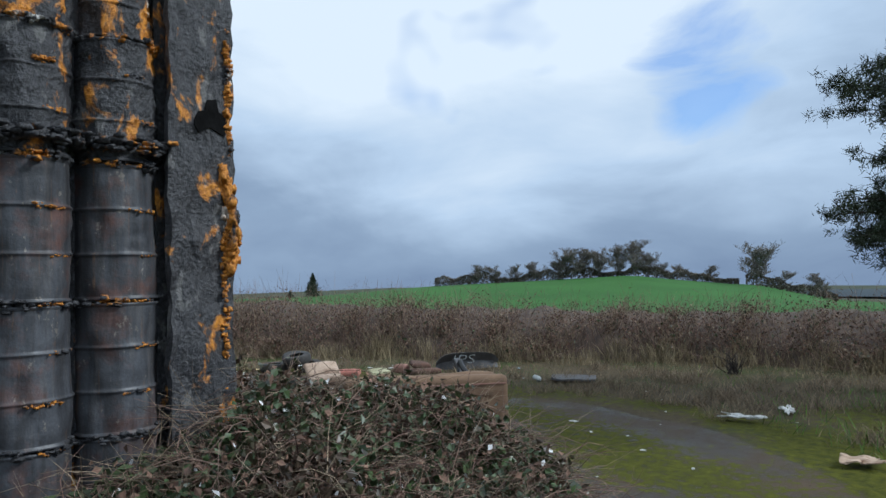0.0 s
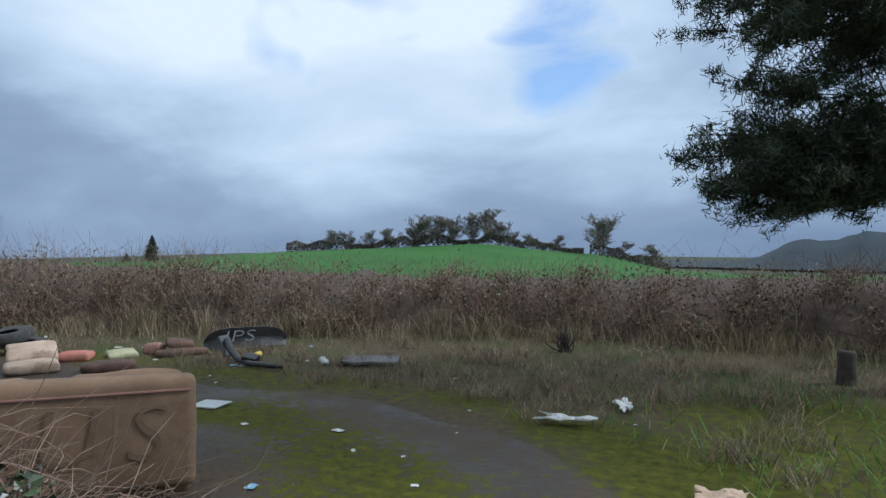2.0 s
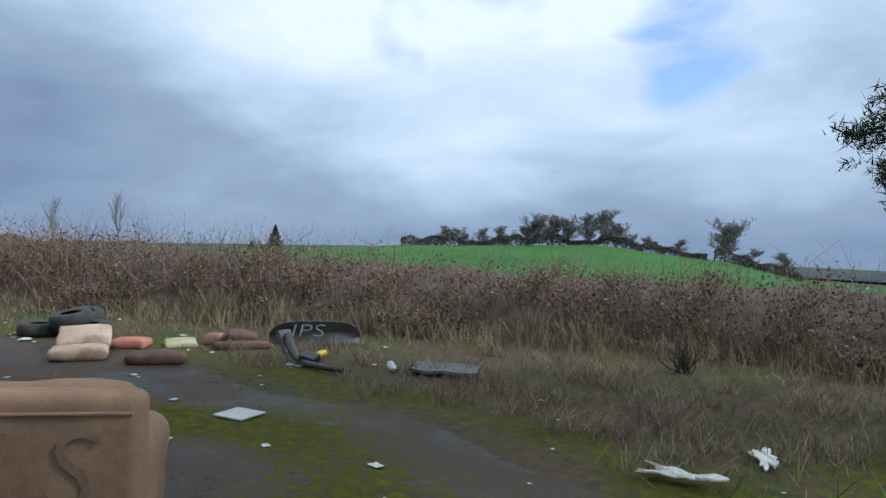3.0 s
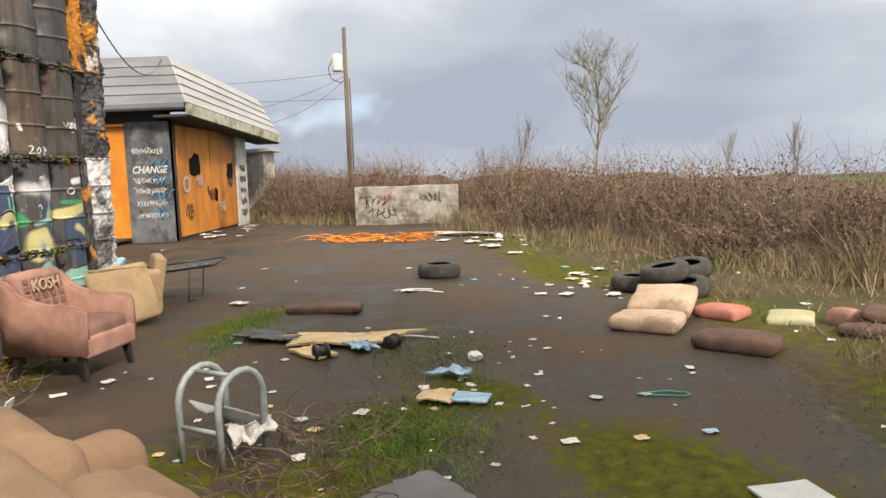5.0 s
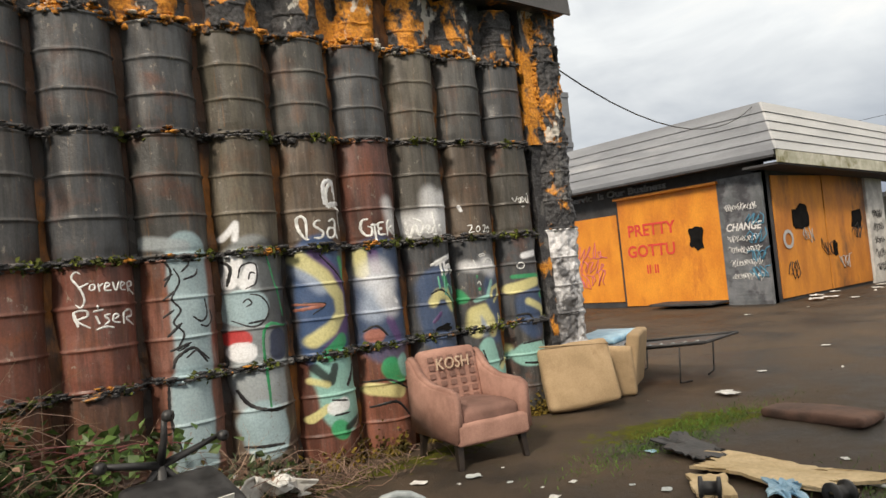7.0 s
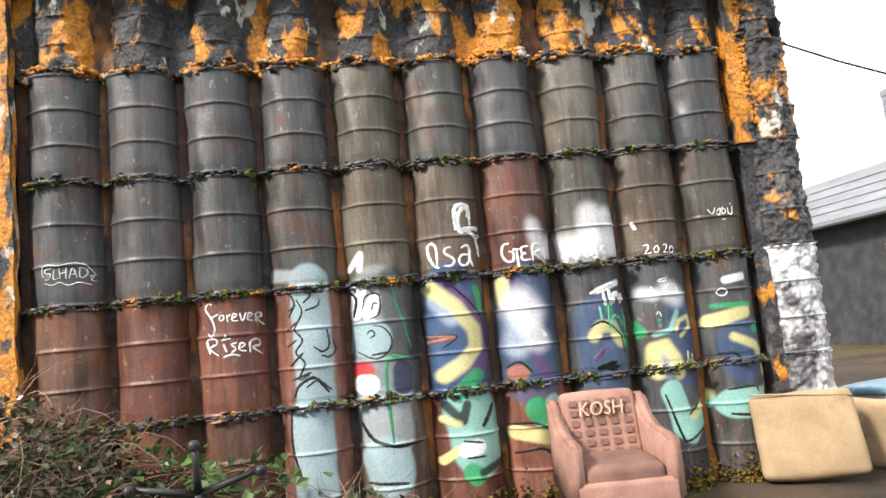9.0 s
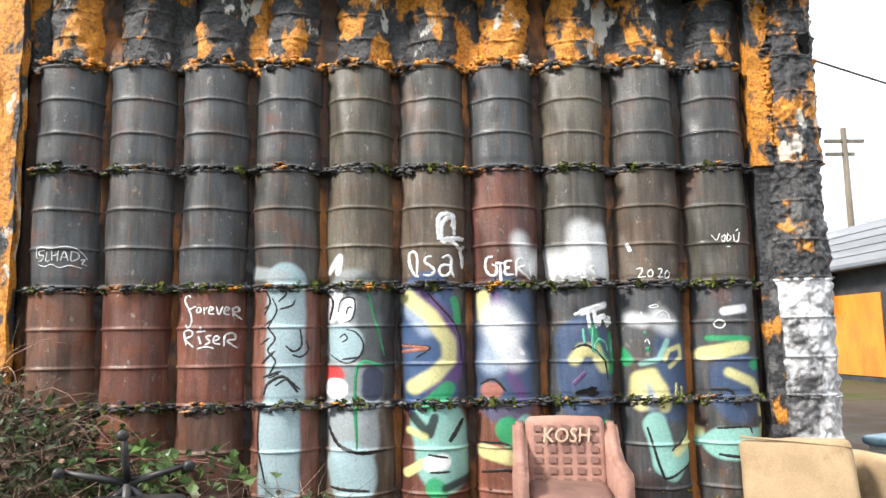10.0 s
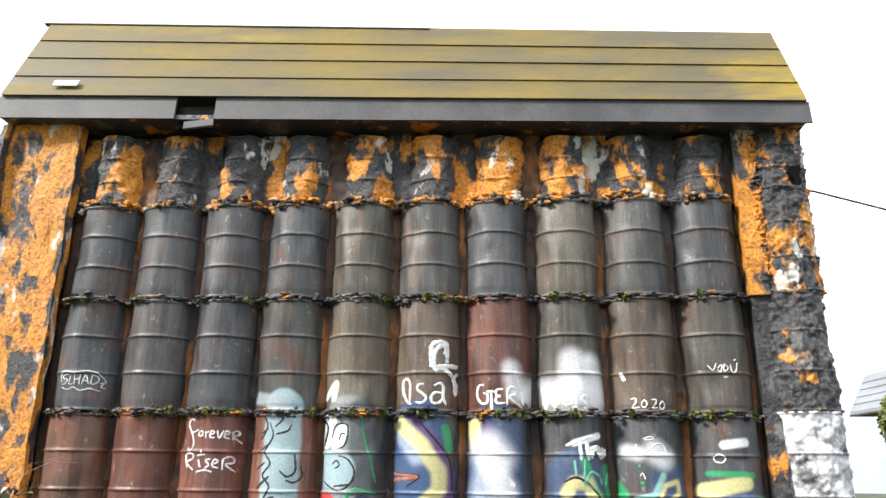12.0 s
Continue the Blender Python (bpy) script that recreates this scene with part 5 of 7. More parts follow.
def bank_stems(n, r, hmul, lean, mat, name, base=0.0, near=1.2, bend=0.12):
    x, y, h, s = scatter(n, 5, near)
    h = h * hmul * RNG.uniform(0.65, 1.12, n)
    a = np.stack([x, y, h * base], 1)
    b = a + np.stack([RNG.normal(size=n) * lean, RNG.normal(size=n) * lean, h * (1 - base)], 1)
    v, fc = stalk_soup(a, b, r, bend)
    tagged(raw(name, v, fc, mat, bank), kind="stuff")
    return b


tips = bank_stems(6500, 0.007, 0.99, 0.22, DRY, "dry_stalks")
bank_stems(7000, 0.0075, 1.0, 0.5, CANE, "bramble_canes", 0.1, 1.0, 0.3)
bank_stems(2200, 0.004, 0.6, 0.3, DRY, "low_stalks", 0.0, 0.35, 0.2)
sel = tips[(RNG.uniform(size=len(tips)) < 0.035) & (tips[:, 0] > -9)]
v, fc = leaf_soup(np.repeat(sel, 4, 0) + RNG.normal(size=(len(sel) * 4, 3)) * 0.015, 0.03, 0.2, 0.7)
tagged(raw("seed_heads", v, fc, DEADLEAF, bank, label="dark dry seed heads"), kind="stuff")
for n, size, mat, name, lift in ((60000, 0.058, DEADLEAF, "withered_leaves", 0.78), (7000, 0.08, LEAF, "green_leaves", 0.75), (30000, 0.07, DRY, "straw_leaves", 0.85)):
    x, y, h, s = scatter(n, 5, 1.3)
    z = h * np.sqrt(RNG.uniform(0.02, 1, n)) * lift
    v, fc = leaf_soup(np.stack([x, y, z], 1), size, 0.3, 0.4 if mat is DRY else 0.65)
    tagged(raw(name, v, fc, mat, bank), kind="stuff")
f = RNG.uniform(0.05, 1, 10000)
x, y = along_edge(f, RNG.normal(size=10000) * 0.45 - 0.1)
v, fc = blade_soup(np.stack([x, y, land(x, y)], 1), 0.32, 0.4, 0.006)
tagged(raw("straw_grass", v, fc, STRAW, bank, label="straw-coloured grass at the foot of the bank"), kind="stuff")

f = np.repeat(RNG.uniform(0.05, 1, 130), 70)
x, y = along_edge(f + RNG.normal(size=len(f)) * 0.0022, np.repeat(RNG.normal(size=130) * 0.35 + 0.1, 70) + RNG.normal(size=len(f)) * 0.13)
v, fc = blade_soup(np.stack([x, y, land(x, y)], 1), np.repeat(RNG.uniform(0.25, 0.65, 130), 70), 0.35, 0.0055)
tagged(raw("straw_tussocks", v, fc, STRAW, bank, label="pale tussocks of dead grass along the bank"), kind="stuff")

# ---- verge grass ----
n = 60000
x, y = RNG.uniform(-26, 5, n), RNG.uniform(-4, 13, n)
pe = past_edge(x, y)
ve = np.interp(x, VERGE[order, 0], VERGE[order, 1])
w = (y - ve > 0.7 + 0.5 * lumps(x, y, 0.9)) & (pe < 0.3) & ((lumps(x, y, 1.1) + RNG.normal(size=n) * 0.35) > -0.1)
x, y = x[w], y[w]
lush = smooth(-4, -1.5, x + 0.5 * lumps(x, y)) * smooth(10, 8.5, y)
pick = RNG.uniform(size=len(x)) < 0.12 + 0.75 * lush
c = np.stack([x, y, land(x, y)], 1)
turf = thing("verge_grass", "rough verge grass, part straw and part green", "grass", kind="stuff")
v, fc = blade_soup(c[pick], 0.09 + 0.09 * lush[pick], 0.6, 0.005)
tagged(raw("green_blades", v, fc, GRASS, turf), kind="stuff")
v, fc = blade_soup(c[~pick], 0.085, 0.8, 0.0045)
tagged(raw("straw_blades", v, fc, STRAW, turf), kind="stuff")
tuft = RNG.normal(size=(95, 2)) * [3.2, 1.5] + [-4.0, 8.3]
tuft = tuft[(past_edge(tuft[:, 0], tuft[:, 1]) < 0) & (tuft[:, 1] > np.interp(tuft[:, 0], VERGE[order, 0], VERGE[order, 1]) + 0.4)]
c = np.repeat(tuft, 90, 0) + RNG.normal(size=(len(tuft) * 90, 2)) * 0.12
v, fc = blade_soup(np.stack([c[:, 0], c[:, 1], land(c[:, 0], c[:, 1])], 1), 0.17, 0.7, 0.003)
tagged(raw("weed_tufts", v, fc, DRY, turf, label="brown dead weed tufts"), kind="stuff")
n = 9000
c = np.concatenate([RNG.normal(size=(n // 2, 2)) * [0.35, 0.3] + [-7.3, 3.55], RNG.normal(size=(n // 4, 2)) * [0.6, 0.14] + [-10.3, 1.75], RNG.normal(size=(n // 4, 2)) * [0.5, 0.3] + [-9.2, 3.6]])
v, fc = blade_soup(np.stack([c[:, 0], c[:, 1], land(c[:, 0], c[:, 1])], 1), 0.028, 0.8, 0.0025)
tagged(raw("yard_tufts", v, fc, GRASS, turf, label="grass growing through the asphalt"), kind="stuff")

# ---- brambles at the drum hall ----


def bramble(name, centre, radii, top, n, label, tall=None, body=0.8):
    """A heap of arching canes with dark leaves."""
    ob = thing(name, label, "brambles", kind="stuff")

    def spots(k, skin):
        a, q = RNG.uniform(0, 2 * np.pi, k), np.sqrt(RNG.uniform(0, 1, k))
        px, py = centre[0] + radii[0] * q * np.cos(a), centre[1] + radii[1] * q * np.sin(a)
        hz = top * np.sqrt(np.clip(1.04 - q ** 2, 0, 1)) * (1 + 0.22 * lumps(px, py, 1.9))
        if tall:
            hz = hz * tall(px, py)
        return px, py, np.maximum(hz, 0.05) * np.power(RNG.uniform(0, 1, k), skin)
    core = bmesh.new()
    bmesh.ops.create_icosphere(core, subdivisions=4, radius=1)
    for vv in core.verts:
        k = 0.86 + 0.14 * noise.noise(vv.co * 4) + 0.08 * noise.noise(vv.co * 11)
        px, py = centre[0] + vv.co.x * radii[0] * k, centre[1] + vv.co.y * radii[1] * k
        up = float(tall(np.array([px]), np.array([py]))[0]) if tall else 1.0
        vv.co = Vector((px, py, max(-0.03, vv.co.z * top * body * k * up)))
    # core of the heap, with the shade under the canes in its colour
    part("shade_core", core, SHADED_THICKET, ob)
    px, py, pz = spots(int(n * 0.12), 0.3)
    a = np.stack([px, py, pz], 1)
    an, ln = RNG.uniform(0, 2 * np.pi, len(px)), RNG.uniform(0.25, 0.8, len(px))
    b = a + np.stack([np.cos(an) * ln, np.sin(an) * ln, RNG.normal(size=len(px)) * 0.18 - 0.02], 1)
    b[:, 2] = np.maximum(b[:, 2], 0.02)
    v, fc = stalk_soup(a, b, 0.0042, 0.22, 4)
    tagged(raw("canes", v, fc, [CANE, DRY], ob, (RNG.uniform(size=len(fc)) < 0.0).astype(int)), kind="stuff")
    px, py, pz = spots(int(n * 0.13), 0.25)
    a = np.stack([px, py, pz], 1)
    b = a + RNG.normal(size=a.shape) * [0.3, 0.3, 0.2]
    v, fc = stalk_soup(a, b, 0.003, 0.15)
    tagged(raw("dead_canes", v, fc, DRY, ob), kind="stuff")
    for frac, mat, nm, sz in ((0.55, LEAF, "leaves", 0.062), (0.3, DEADLEAF, "withered_leaves", 0.05), (0.015, WHITE, "pale_leaf_backs", 0.045)):
        px, py, pz = spots(int(n * frac), 0.22)
        v, fc = leaf_soup(np.stack([px, py, pz + 0.03], 1) + RNG.normal(size=(len(px), 3)) * 0.05, sz, 0.5, 0.75)
        tagged(raw(nm, v, fc, mat, ob), kind="stuff")
    return ob


bramble("bramble_heap", (-3.6, 0.5), (1.35, 1.95), 0.95, 26000, "sprawling heap of dark brambles beside the hall", lambda px, py: 0.62 + 0.5 * smooth(-2.3, -4.2, px))
bramble("bramble_heap", (-5.5, 0.75), (0.85, 0.5), 1.0, 3200, "brambles climbing the lowest drums", lambda px, py: 0.45 + 0.65 * smooth(-6.3, -5.3, px), 0.15)
bramble("bramble_heap", (-6.95, 0.5), (0.75, 0.28), 0.22, 2500, "low brambles along the foot of the drums")

REDCANE = surface("red_bramble_cane", (0.13, 0.03, 0.035), (0.26, 0.08, 0.08), 0.5, 9, 0, island=0.3)


def bramble_spray(count, seed):
    """Long red arching canes with broad leaves in threes that climb the lowest drums."""
    ob = thing("bramble_spray", "red arching bramble canes with broad green leaves against the drums", "brambles", kind="stuff")
    r = np.random.default_rng(seed)
    leaves = []
    for _ in range(count):
        x, y = r.uniform(-6.0, -4.7), r.uniform(0.3, 0.8)
        d = np.array([r.uniform(-0.6, 0.3), r.uniform(-0.15, 0.25), 1.0])
        p, pts = np.array([x, y, 0.0]), []
        reach = r.uniform(0.7, 1.5)
        for k in range(9):
            pts.append(tuple(p))
            p = p + d / np.linalg.norm(d) * reach / 8
            d = d + np.array([r.normal() * 0.18 - 0.06, r.normal() * 0.1, -0.17])
            p[1] = max(p[1], 0.27)
            p[2] = max(p[2], 0.02)
            if k > 1:
                for _ in range(5):
                    leaves.append(p + r.normal(size=3) * [0.07, 0.05, 0.06])
        pipe("cane", pts, 0.0065, REDCANE, ob, 5, 0.003)
    v, fc = leaf_soup(np.array(leaves), 0.085, 0.9, 0.8)
    tagged(raw("leaves", v, fc, BROADLEAF, ob, label="broad green bramble leaves"), kind="stuff")


BROADLEAF = surface("broad_bramble_leaf", (0.035, 0.075, 0.018), (0.11, 0.19, 0.05), 0.4, 4, 0, (0.1, 0.11, 0.05), island=0.5)
bramble_spray(34, 3)

# ---- trees ----


def bare_tree(h, seed, trunk=0.5, spread=0.55, levels=4, kids=4, upright=0.55):
    r = random.Random(seed)
    a, b, w = [], [], []

    def grow(p, d, ln, rad, lv):
        steps = 3 if lv else 5
        for k in range(steps):
            q = p + d * ln / steps
            a.append(p[:]), b.append(q[:]), w.append(rad * (1 - 0.5 * k / steps))
            p = q
            d = (d + Vector((r.gauss(0, 0.12), r.gauss(0, 0.12), 0.06))).normalized()
            if lv < levels and (lv or k >= 1 or h < 2):
                for _ in range(kids if lv < 2 else 2):
                    side = Vector((r.gauss(0, 1), r.gauss(0, 1), r.uniform(0, upright * 2))).normalized()
                    grow(p, (d * upright + side * spread).normalized(), ln * r.uniform(0.32, 0.55) * (1.2 - 0.95 * k / steps if lv == 0 and h > 2 else 1.0), max(rad * 0.4, 0.002 if h < 2 else 0.0), lv + 1)
    grow(Vector((0, 0, 0)), Vector((0, 0, 1)), h * trunk, h * 0.013, 0)
    a, b, w = np.array(a), np.array(b), np.array(w)
    v, fc = stalk_soup(a, b + (b - a) * 0.08, w, 0.02, 1)
    z = v[:, 2].max()
    return v * (h / z), fc


def tree(name, mesh_of, at, label, mat, rz=0.0, group="", scale=1.0):
    ob = thing(name, label, "tree", at, rz, group)
    v, fc = mesh_of
    o = raw("crown", v * scale, fc, mat, ob)
    return ob


YELLOWTWIG = surface("mossy_pale_bark", (0.13, 0.115, 0.05), (0.24, 0.21, 0.11), 0.9, 4, 0, island=0.3)
tree("poplar_tree", bare_tree(9.0, 4, 0.95, 0.66, 4, 4, 0.56), (-39.9, 10.9, -0.4), "slender bare poplar with pale bark beyond the brambles", YELLOWTWIG)
for at, h, s in (((-36.9, 19.7, -0.3), 3.8, 6), ((-38.1, 16.9, -0.3), 3.4, 7), ((-40.4, 6.7, -0.3), 4.6, 8), ((-39.5, 5.2, -0.3), 3.2, 9)):
    tree("sapling_tree", bare_tree(h, s, 0.85, 0.4, 3, 3, 0.9), at, "thin bare sapling beyond the brambles", TWIG, group="saplings")
shapes = [bare_tree(1.0, 20 + k, 0.4, 0.85, 4, 4, 0.6) for k in range(3)]
made = []
for k, (th, r, h) in enumerate(((17.3, 190, 10.2), (26, 190, 8.8), (27.3, 192, 7.8), (28.7, 190, 7.6), (30, 191, 7.5), (31, 189, 7.8), (32, 190, 7.4), (34, 190, 5.0), (35.5, 191, 4.6), (37, 190, 4.8), (38.6, 190, 5.0), (25, 192, 6.6), (15.6, 191, 4.8), (13.2, 200, 5.6), (24, 191, 4), (22.5, 193, 4.2), (20.5, 192, 4.2))):
    r = r - 3.5
    px, py = -1 - r * math.sin(math.radians(th)), r * math.cos(math.radians(th))
    z = float(land(px, py)) - 0.3
    at = pose(px, py, z, 0, 0, k * 67) @ Matrix.Diagonal((h * 1.7, h * 1.7, h * 1.12, 1))
    if k < 3:
        ob = tree("hilltop_tree", (shapes[k][0], shapes[k][1]), (0, 0, 0), "bare broad-crowned tree on the hill crest", TWIG, group="trees along the hill crest")
        made.append(ob)
        ob.matrix_basis = at
    else:
        ob = copy_thing(made[k % 3], Matrix.Identity(4))
        ob.matrix_basis = at
n = 9000
th = np.radians(np.concatenate([RNG.uniform(18.5, 42, n - 1500), RNG.uniform(12, 18, 1500)]))
rr = 187 + RNG.uniform(-1.5, 1, n)
px, py = -1 - rr * np.sin(th), rr * np.cos(th)
hh = 2.0 + 1.6 * np.clip(lumps(np.degrees(th) * 0.9, 0 * th, 1.0), -0.6, 1)
v, fc = leaf_soup(np.stack([px, py, land(px, py) + RNG.uniform(0, 1, n) ** 0.7 * hh], 1), 0.8, 0.2, 0.35)
tagged(raw("hilltop_hedge", v, fc, surface("hedge_dusk", (0.08, 0.072, 0.058), (0.19, 0.16, 0.12), 0.95, 1, 0, island=0.5)), "dark scrubby hedge along the hill crest", "hedge", kind="stuff")


def conifer(at, h, w, label):
    ob = thing("fir_tree", label, "tree", at)
    pipe("trunk", [(0, 0, 0), (0, 0, h)], h * 0.02, BARK, ob, 6, 0.02)
    k = 2600
    f = RNG.uniform(0, 1, k) ** 0.8
    a = RNG.uniform(0, 2 * np.pi, k)
    q = np.sqrt(RNG.uniform(0, 1, k)) * w * (1.03 - f) * (0.8 + 0.35 * np.sin(a * 5 + f * 40))
    v, fc = leaf_soup(np.stack([q * np.cos(a), q * np.sin(a), 0.08 * h + f * h * 0.93], 1), h * 0.075, 0.3, 0.5)
    tagged(raw("crown", v, fc, NEEDLE, ob), kind="stuff")


conifer((-150, 117.3, float(land(-150, 117.3)) - 0.4), 6.6, 2.7, "lone dark fir at the field's edge")
conifer((-158, 116, float(land(-158, 116)) - 1), 3.0, 1.8, "small dark fir at the field's edge")

pine = thing("pine_tree", "tall dark pine with drooping boughs over the verge", "tree", (0.28, 9.75, -0.05))
pipe("trunk", [(0, 0, 0), (0.02, 0.03, 1.5), (-0.03, 0.0, 4), (0.05, 0.05, 8), (0, 0, 12.5)], 0.25, BARK, pine, 14, 0.06)
pr = random.Random(5)
ba, bb, bw, clumps = [], [], [], []
z = 2.1
while z < 12:
    for k in range(6):
        an = pr.uniform(0, 2 * math.pi)
        ln = (2.5 if z < 7 else 2.5 - (z - 7) * 0.34) * pr.uniform(0.65, 1.05)
        if z < 2.9:
            an, ln = math.pi + pr.uniform(-0.5, 0.45), ln * 1.0
        p = Vector((0, 0, z + pr.uniform(-0.15, 0.15)))
        d = Vector((math.cos(an), math.sin(an), 0.28))
        for s in range(7):
            q = p + d * ln / 7
            ba.append(p[:]), bb.append(q[:]), bw.append(0.045 * (1 - s / 8) * ln / 3)
            p = q
            d = (d + Vector((pr.gauss(0, 0.13), pr.gauss(0, 0.13), -0.1 if s < 4 else 0.06))).normalized()
            if s >= 1:
                for _ in range(3):
                    sd = (d + Vector((pr.gauss(0, 0.8), pr.gauss(0, 0.8), pr.gauss(0.05, 0.35)))).normalized()
                    sl = pr.uniform(0.3, 0.75)
                    e = p + sd * sl
                    ba.append(p[:]), bb.append(e[:]), bw.append(0.012)
                    if s >= 2:
                        for t in (0.3, 0.45, 0.6, 0.72, 0.84, 0.95, 1.05):
                            clumps.append((p + sd * sl * t + Vector((pr.gauss(0, 0.06), pr.gauss(0, 0.06), pr.gauss(0, 0.05))))[:])
        clumps.append(p[:])
    z += 0.42 if z > 2.6 else 0.3
v, fc = stalk_soup(np.array(ba), np.array(bb), np.array(bw), 0.03, 2)
tagged(raw("boughs", v, fc, BARK, pine), kind="stuff")
c = np.repeat(np.array(clumps), 26, 0)
c = c + RNG.normal(size=c.shape) * 0.04
d = RNG.normal(size=c.shape) + [0, 0, 0.3]
d /= np.linalg.norm(d, axis=1)[:, None]
ln = RNG.uniform(0.07, 0.14, (len(c), 1))
sd = np.cross(d, RNG.normal(size=c.shape))
sd = sd / np.linalg.norm(sd, axis=1)[:, None] * 0.0075
v = np.stack([c - sd, c + sd, c + d * ln], 1).reshape(-1, 3)
tagged(raw("needles", v, np.arange(len(v)).reshape(-1, 3), NEEDLE, pine, label="dark green needle clumps"), kind="stuff")

# far wooded ridge; its haze is only the blue tint of the material
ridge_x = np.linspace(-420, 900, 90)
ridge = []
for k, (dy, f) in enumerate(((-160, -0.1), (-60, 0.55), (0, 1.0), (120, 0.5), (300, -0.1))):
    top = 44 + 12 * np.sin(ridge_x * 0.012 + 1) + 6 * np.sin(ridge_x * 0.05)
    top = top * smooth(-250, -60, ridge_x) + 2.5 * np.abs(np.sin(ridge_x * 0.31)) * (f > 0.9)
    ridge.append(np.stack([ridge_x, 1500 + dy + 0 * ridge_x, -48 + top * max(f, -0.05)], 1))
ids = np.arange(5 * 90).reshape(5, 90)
tagged(raw("backdrop", np.concatenate(ridge), np.stack([ids[:-1, :-1], ids[:-1, 1:], ids[1:, 1:], ids[1:, :-1]], -1).reshape(-1, 4), HAZY_WOODS, smooth=True), "distant wooded ridge, tinted blue-green for haze", "hill", kind="structure")

# ---- dumped furniture ----
TWEED = surface("mauve_brown_tweed", (0.25, 0.13, 0.1), (0.42, 0.235, 0.185), 0.92, 4, 0.3, fine=120)
TWEED_DARK = surface("stained_seat_tweed", (0.14, 0.075, 0.06), (0.24, 0.13, 0.105), 0.9, 4, 0.3, fine=120)
SUEDE = surface("tan_suede", (0.18, 0.11, 0.067), (0.27, 0.175, 0.108), 0.9, 2.5, 0.15, (0.18, 0.11, 0.066), fine=90)
BEIGE = surface("beige_cushion_cloth", (0.31, 0.215, 0.12), (0.44, 0.315, 0.19), 0.9, 3, 0.15, (0.28, 0.19, 0.105), fine=90)
CREAM = surface("grubby_cream_cloth", (0.42, 0.3, 0.21), (0.62, 0.47, 0.36), 0.9, 4, 0.15, (0.3, 0.2, 0.14), fine=90)
RUSSET = surface("dark_brown_cloth", (0.07, 0.04, 0.03), (0.17, 0.095, 0.07), 0.9, 5, 0.3, fine=90)
CORAL = surface("coral_cloth", (0.4, 0.13, 0.1), (0.52, 0.22, 0.17), 0.9, 4, 0.2, fine=90)
OLIVE = surface("pale_olive_cloth", (0.34, 0.33, 0.19), (0.48, 0.46, 0.3), 0.9, 4, 0.2, fine=90)
DARKWOOD = surface("dark_stained_wood", (0.012, 0.009, 0.008), (0.035, 0.025, 0.02), 0.5, 10, 0.1)
GREYMETAL = surface("grey_painted_metal", (0.28, 0.32, 0.33), (0.4, 0.44, 0.45), 0.45, 8, 0.1, metal=0.1)
PLASTIC = surface("black_plastic", (0.012, 0.012, 0.013), (0.04, 0.04, 0.042), 0.5, 8, 0.15)
RUBBER = surface("dusty_rubber", (0.02, 0.02, 0.02), (0.07, 0.065, 0.06), 0.85, 8, 0.3)
CARD = surface("bare_board", (0.5, 0.37, 0.2), (0.66, 0.51, 0.31), 0.85, 4, 0.15)
PAPER = surface("litter_white", (0.6, 0.6, 0.58), (0.82, 0.82, 0.8), 0.7, 9, 0.2, island=0.15)
BLUEBAG = surface("blue_plastic", (0.14, 0.32, 0.48), (0.4, 0.6, 0.72), 0.5, 6, 0.1)
TEAL = surface("teal_plastic", (0.02, 0.3, 0.27), (0.06, 0.42, 0.38), 0.45, 6, 0.1)
ORANGE_CLOTH = surface("orange_plastic_fence", (0.75, 0.2, 0.015), (0.85, 0.33, 0.05), 0.6, 6, 0.2)
GREYSHEET = surface("grey_plastic_sheet", (0.07, 0.07, 0.074), (0.14, 0.14, 0.145), 0.6, 3, 0.15)
PALE = surface("pale_grey_board", (0.42, 0.46, 0.46), (0.52, 0.56, 0.56), 0.6, 4, 0.1)
YELLOW = surface("yellow_plastic", (0.65, 0.45, 0.03), (0.75, 0.55, 0.06), 0.5, 8, 0.1)
DIRT = surface("gravelly_debris", (0.04, 0.036, 0.03), (0.2, 0.17, 0.14), 0.9, 9, 0.3, island=0.6)


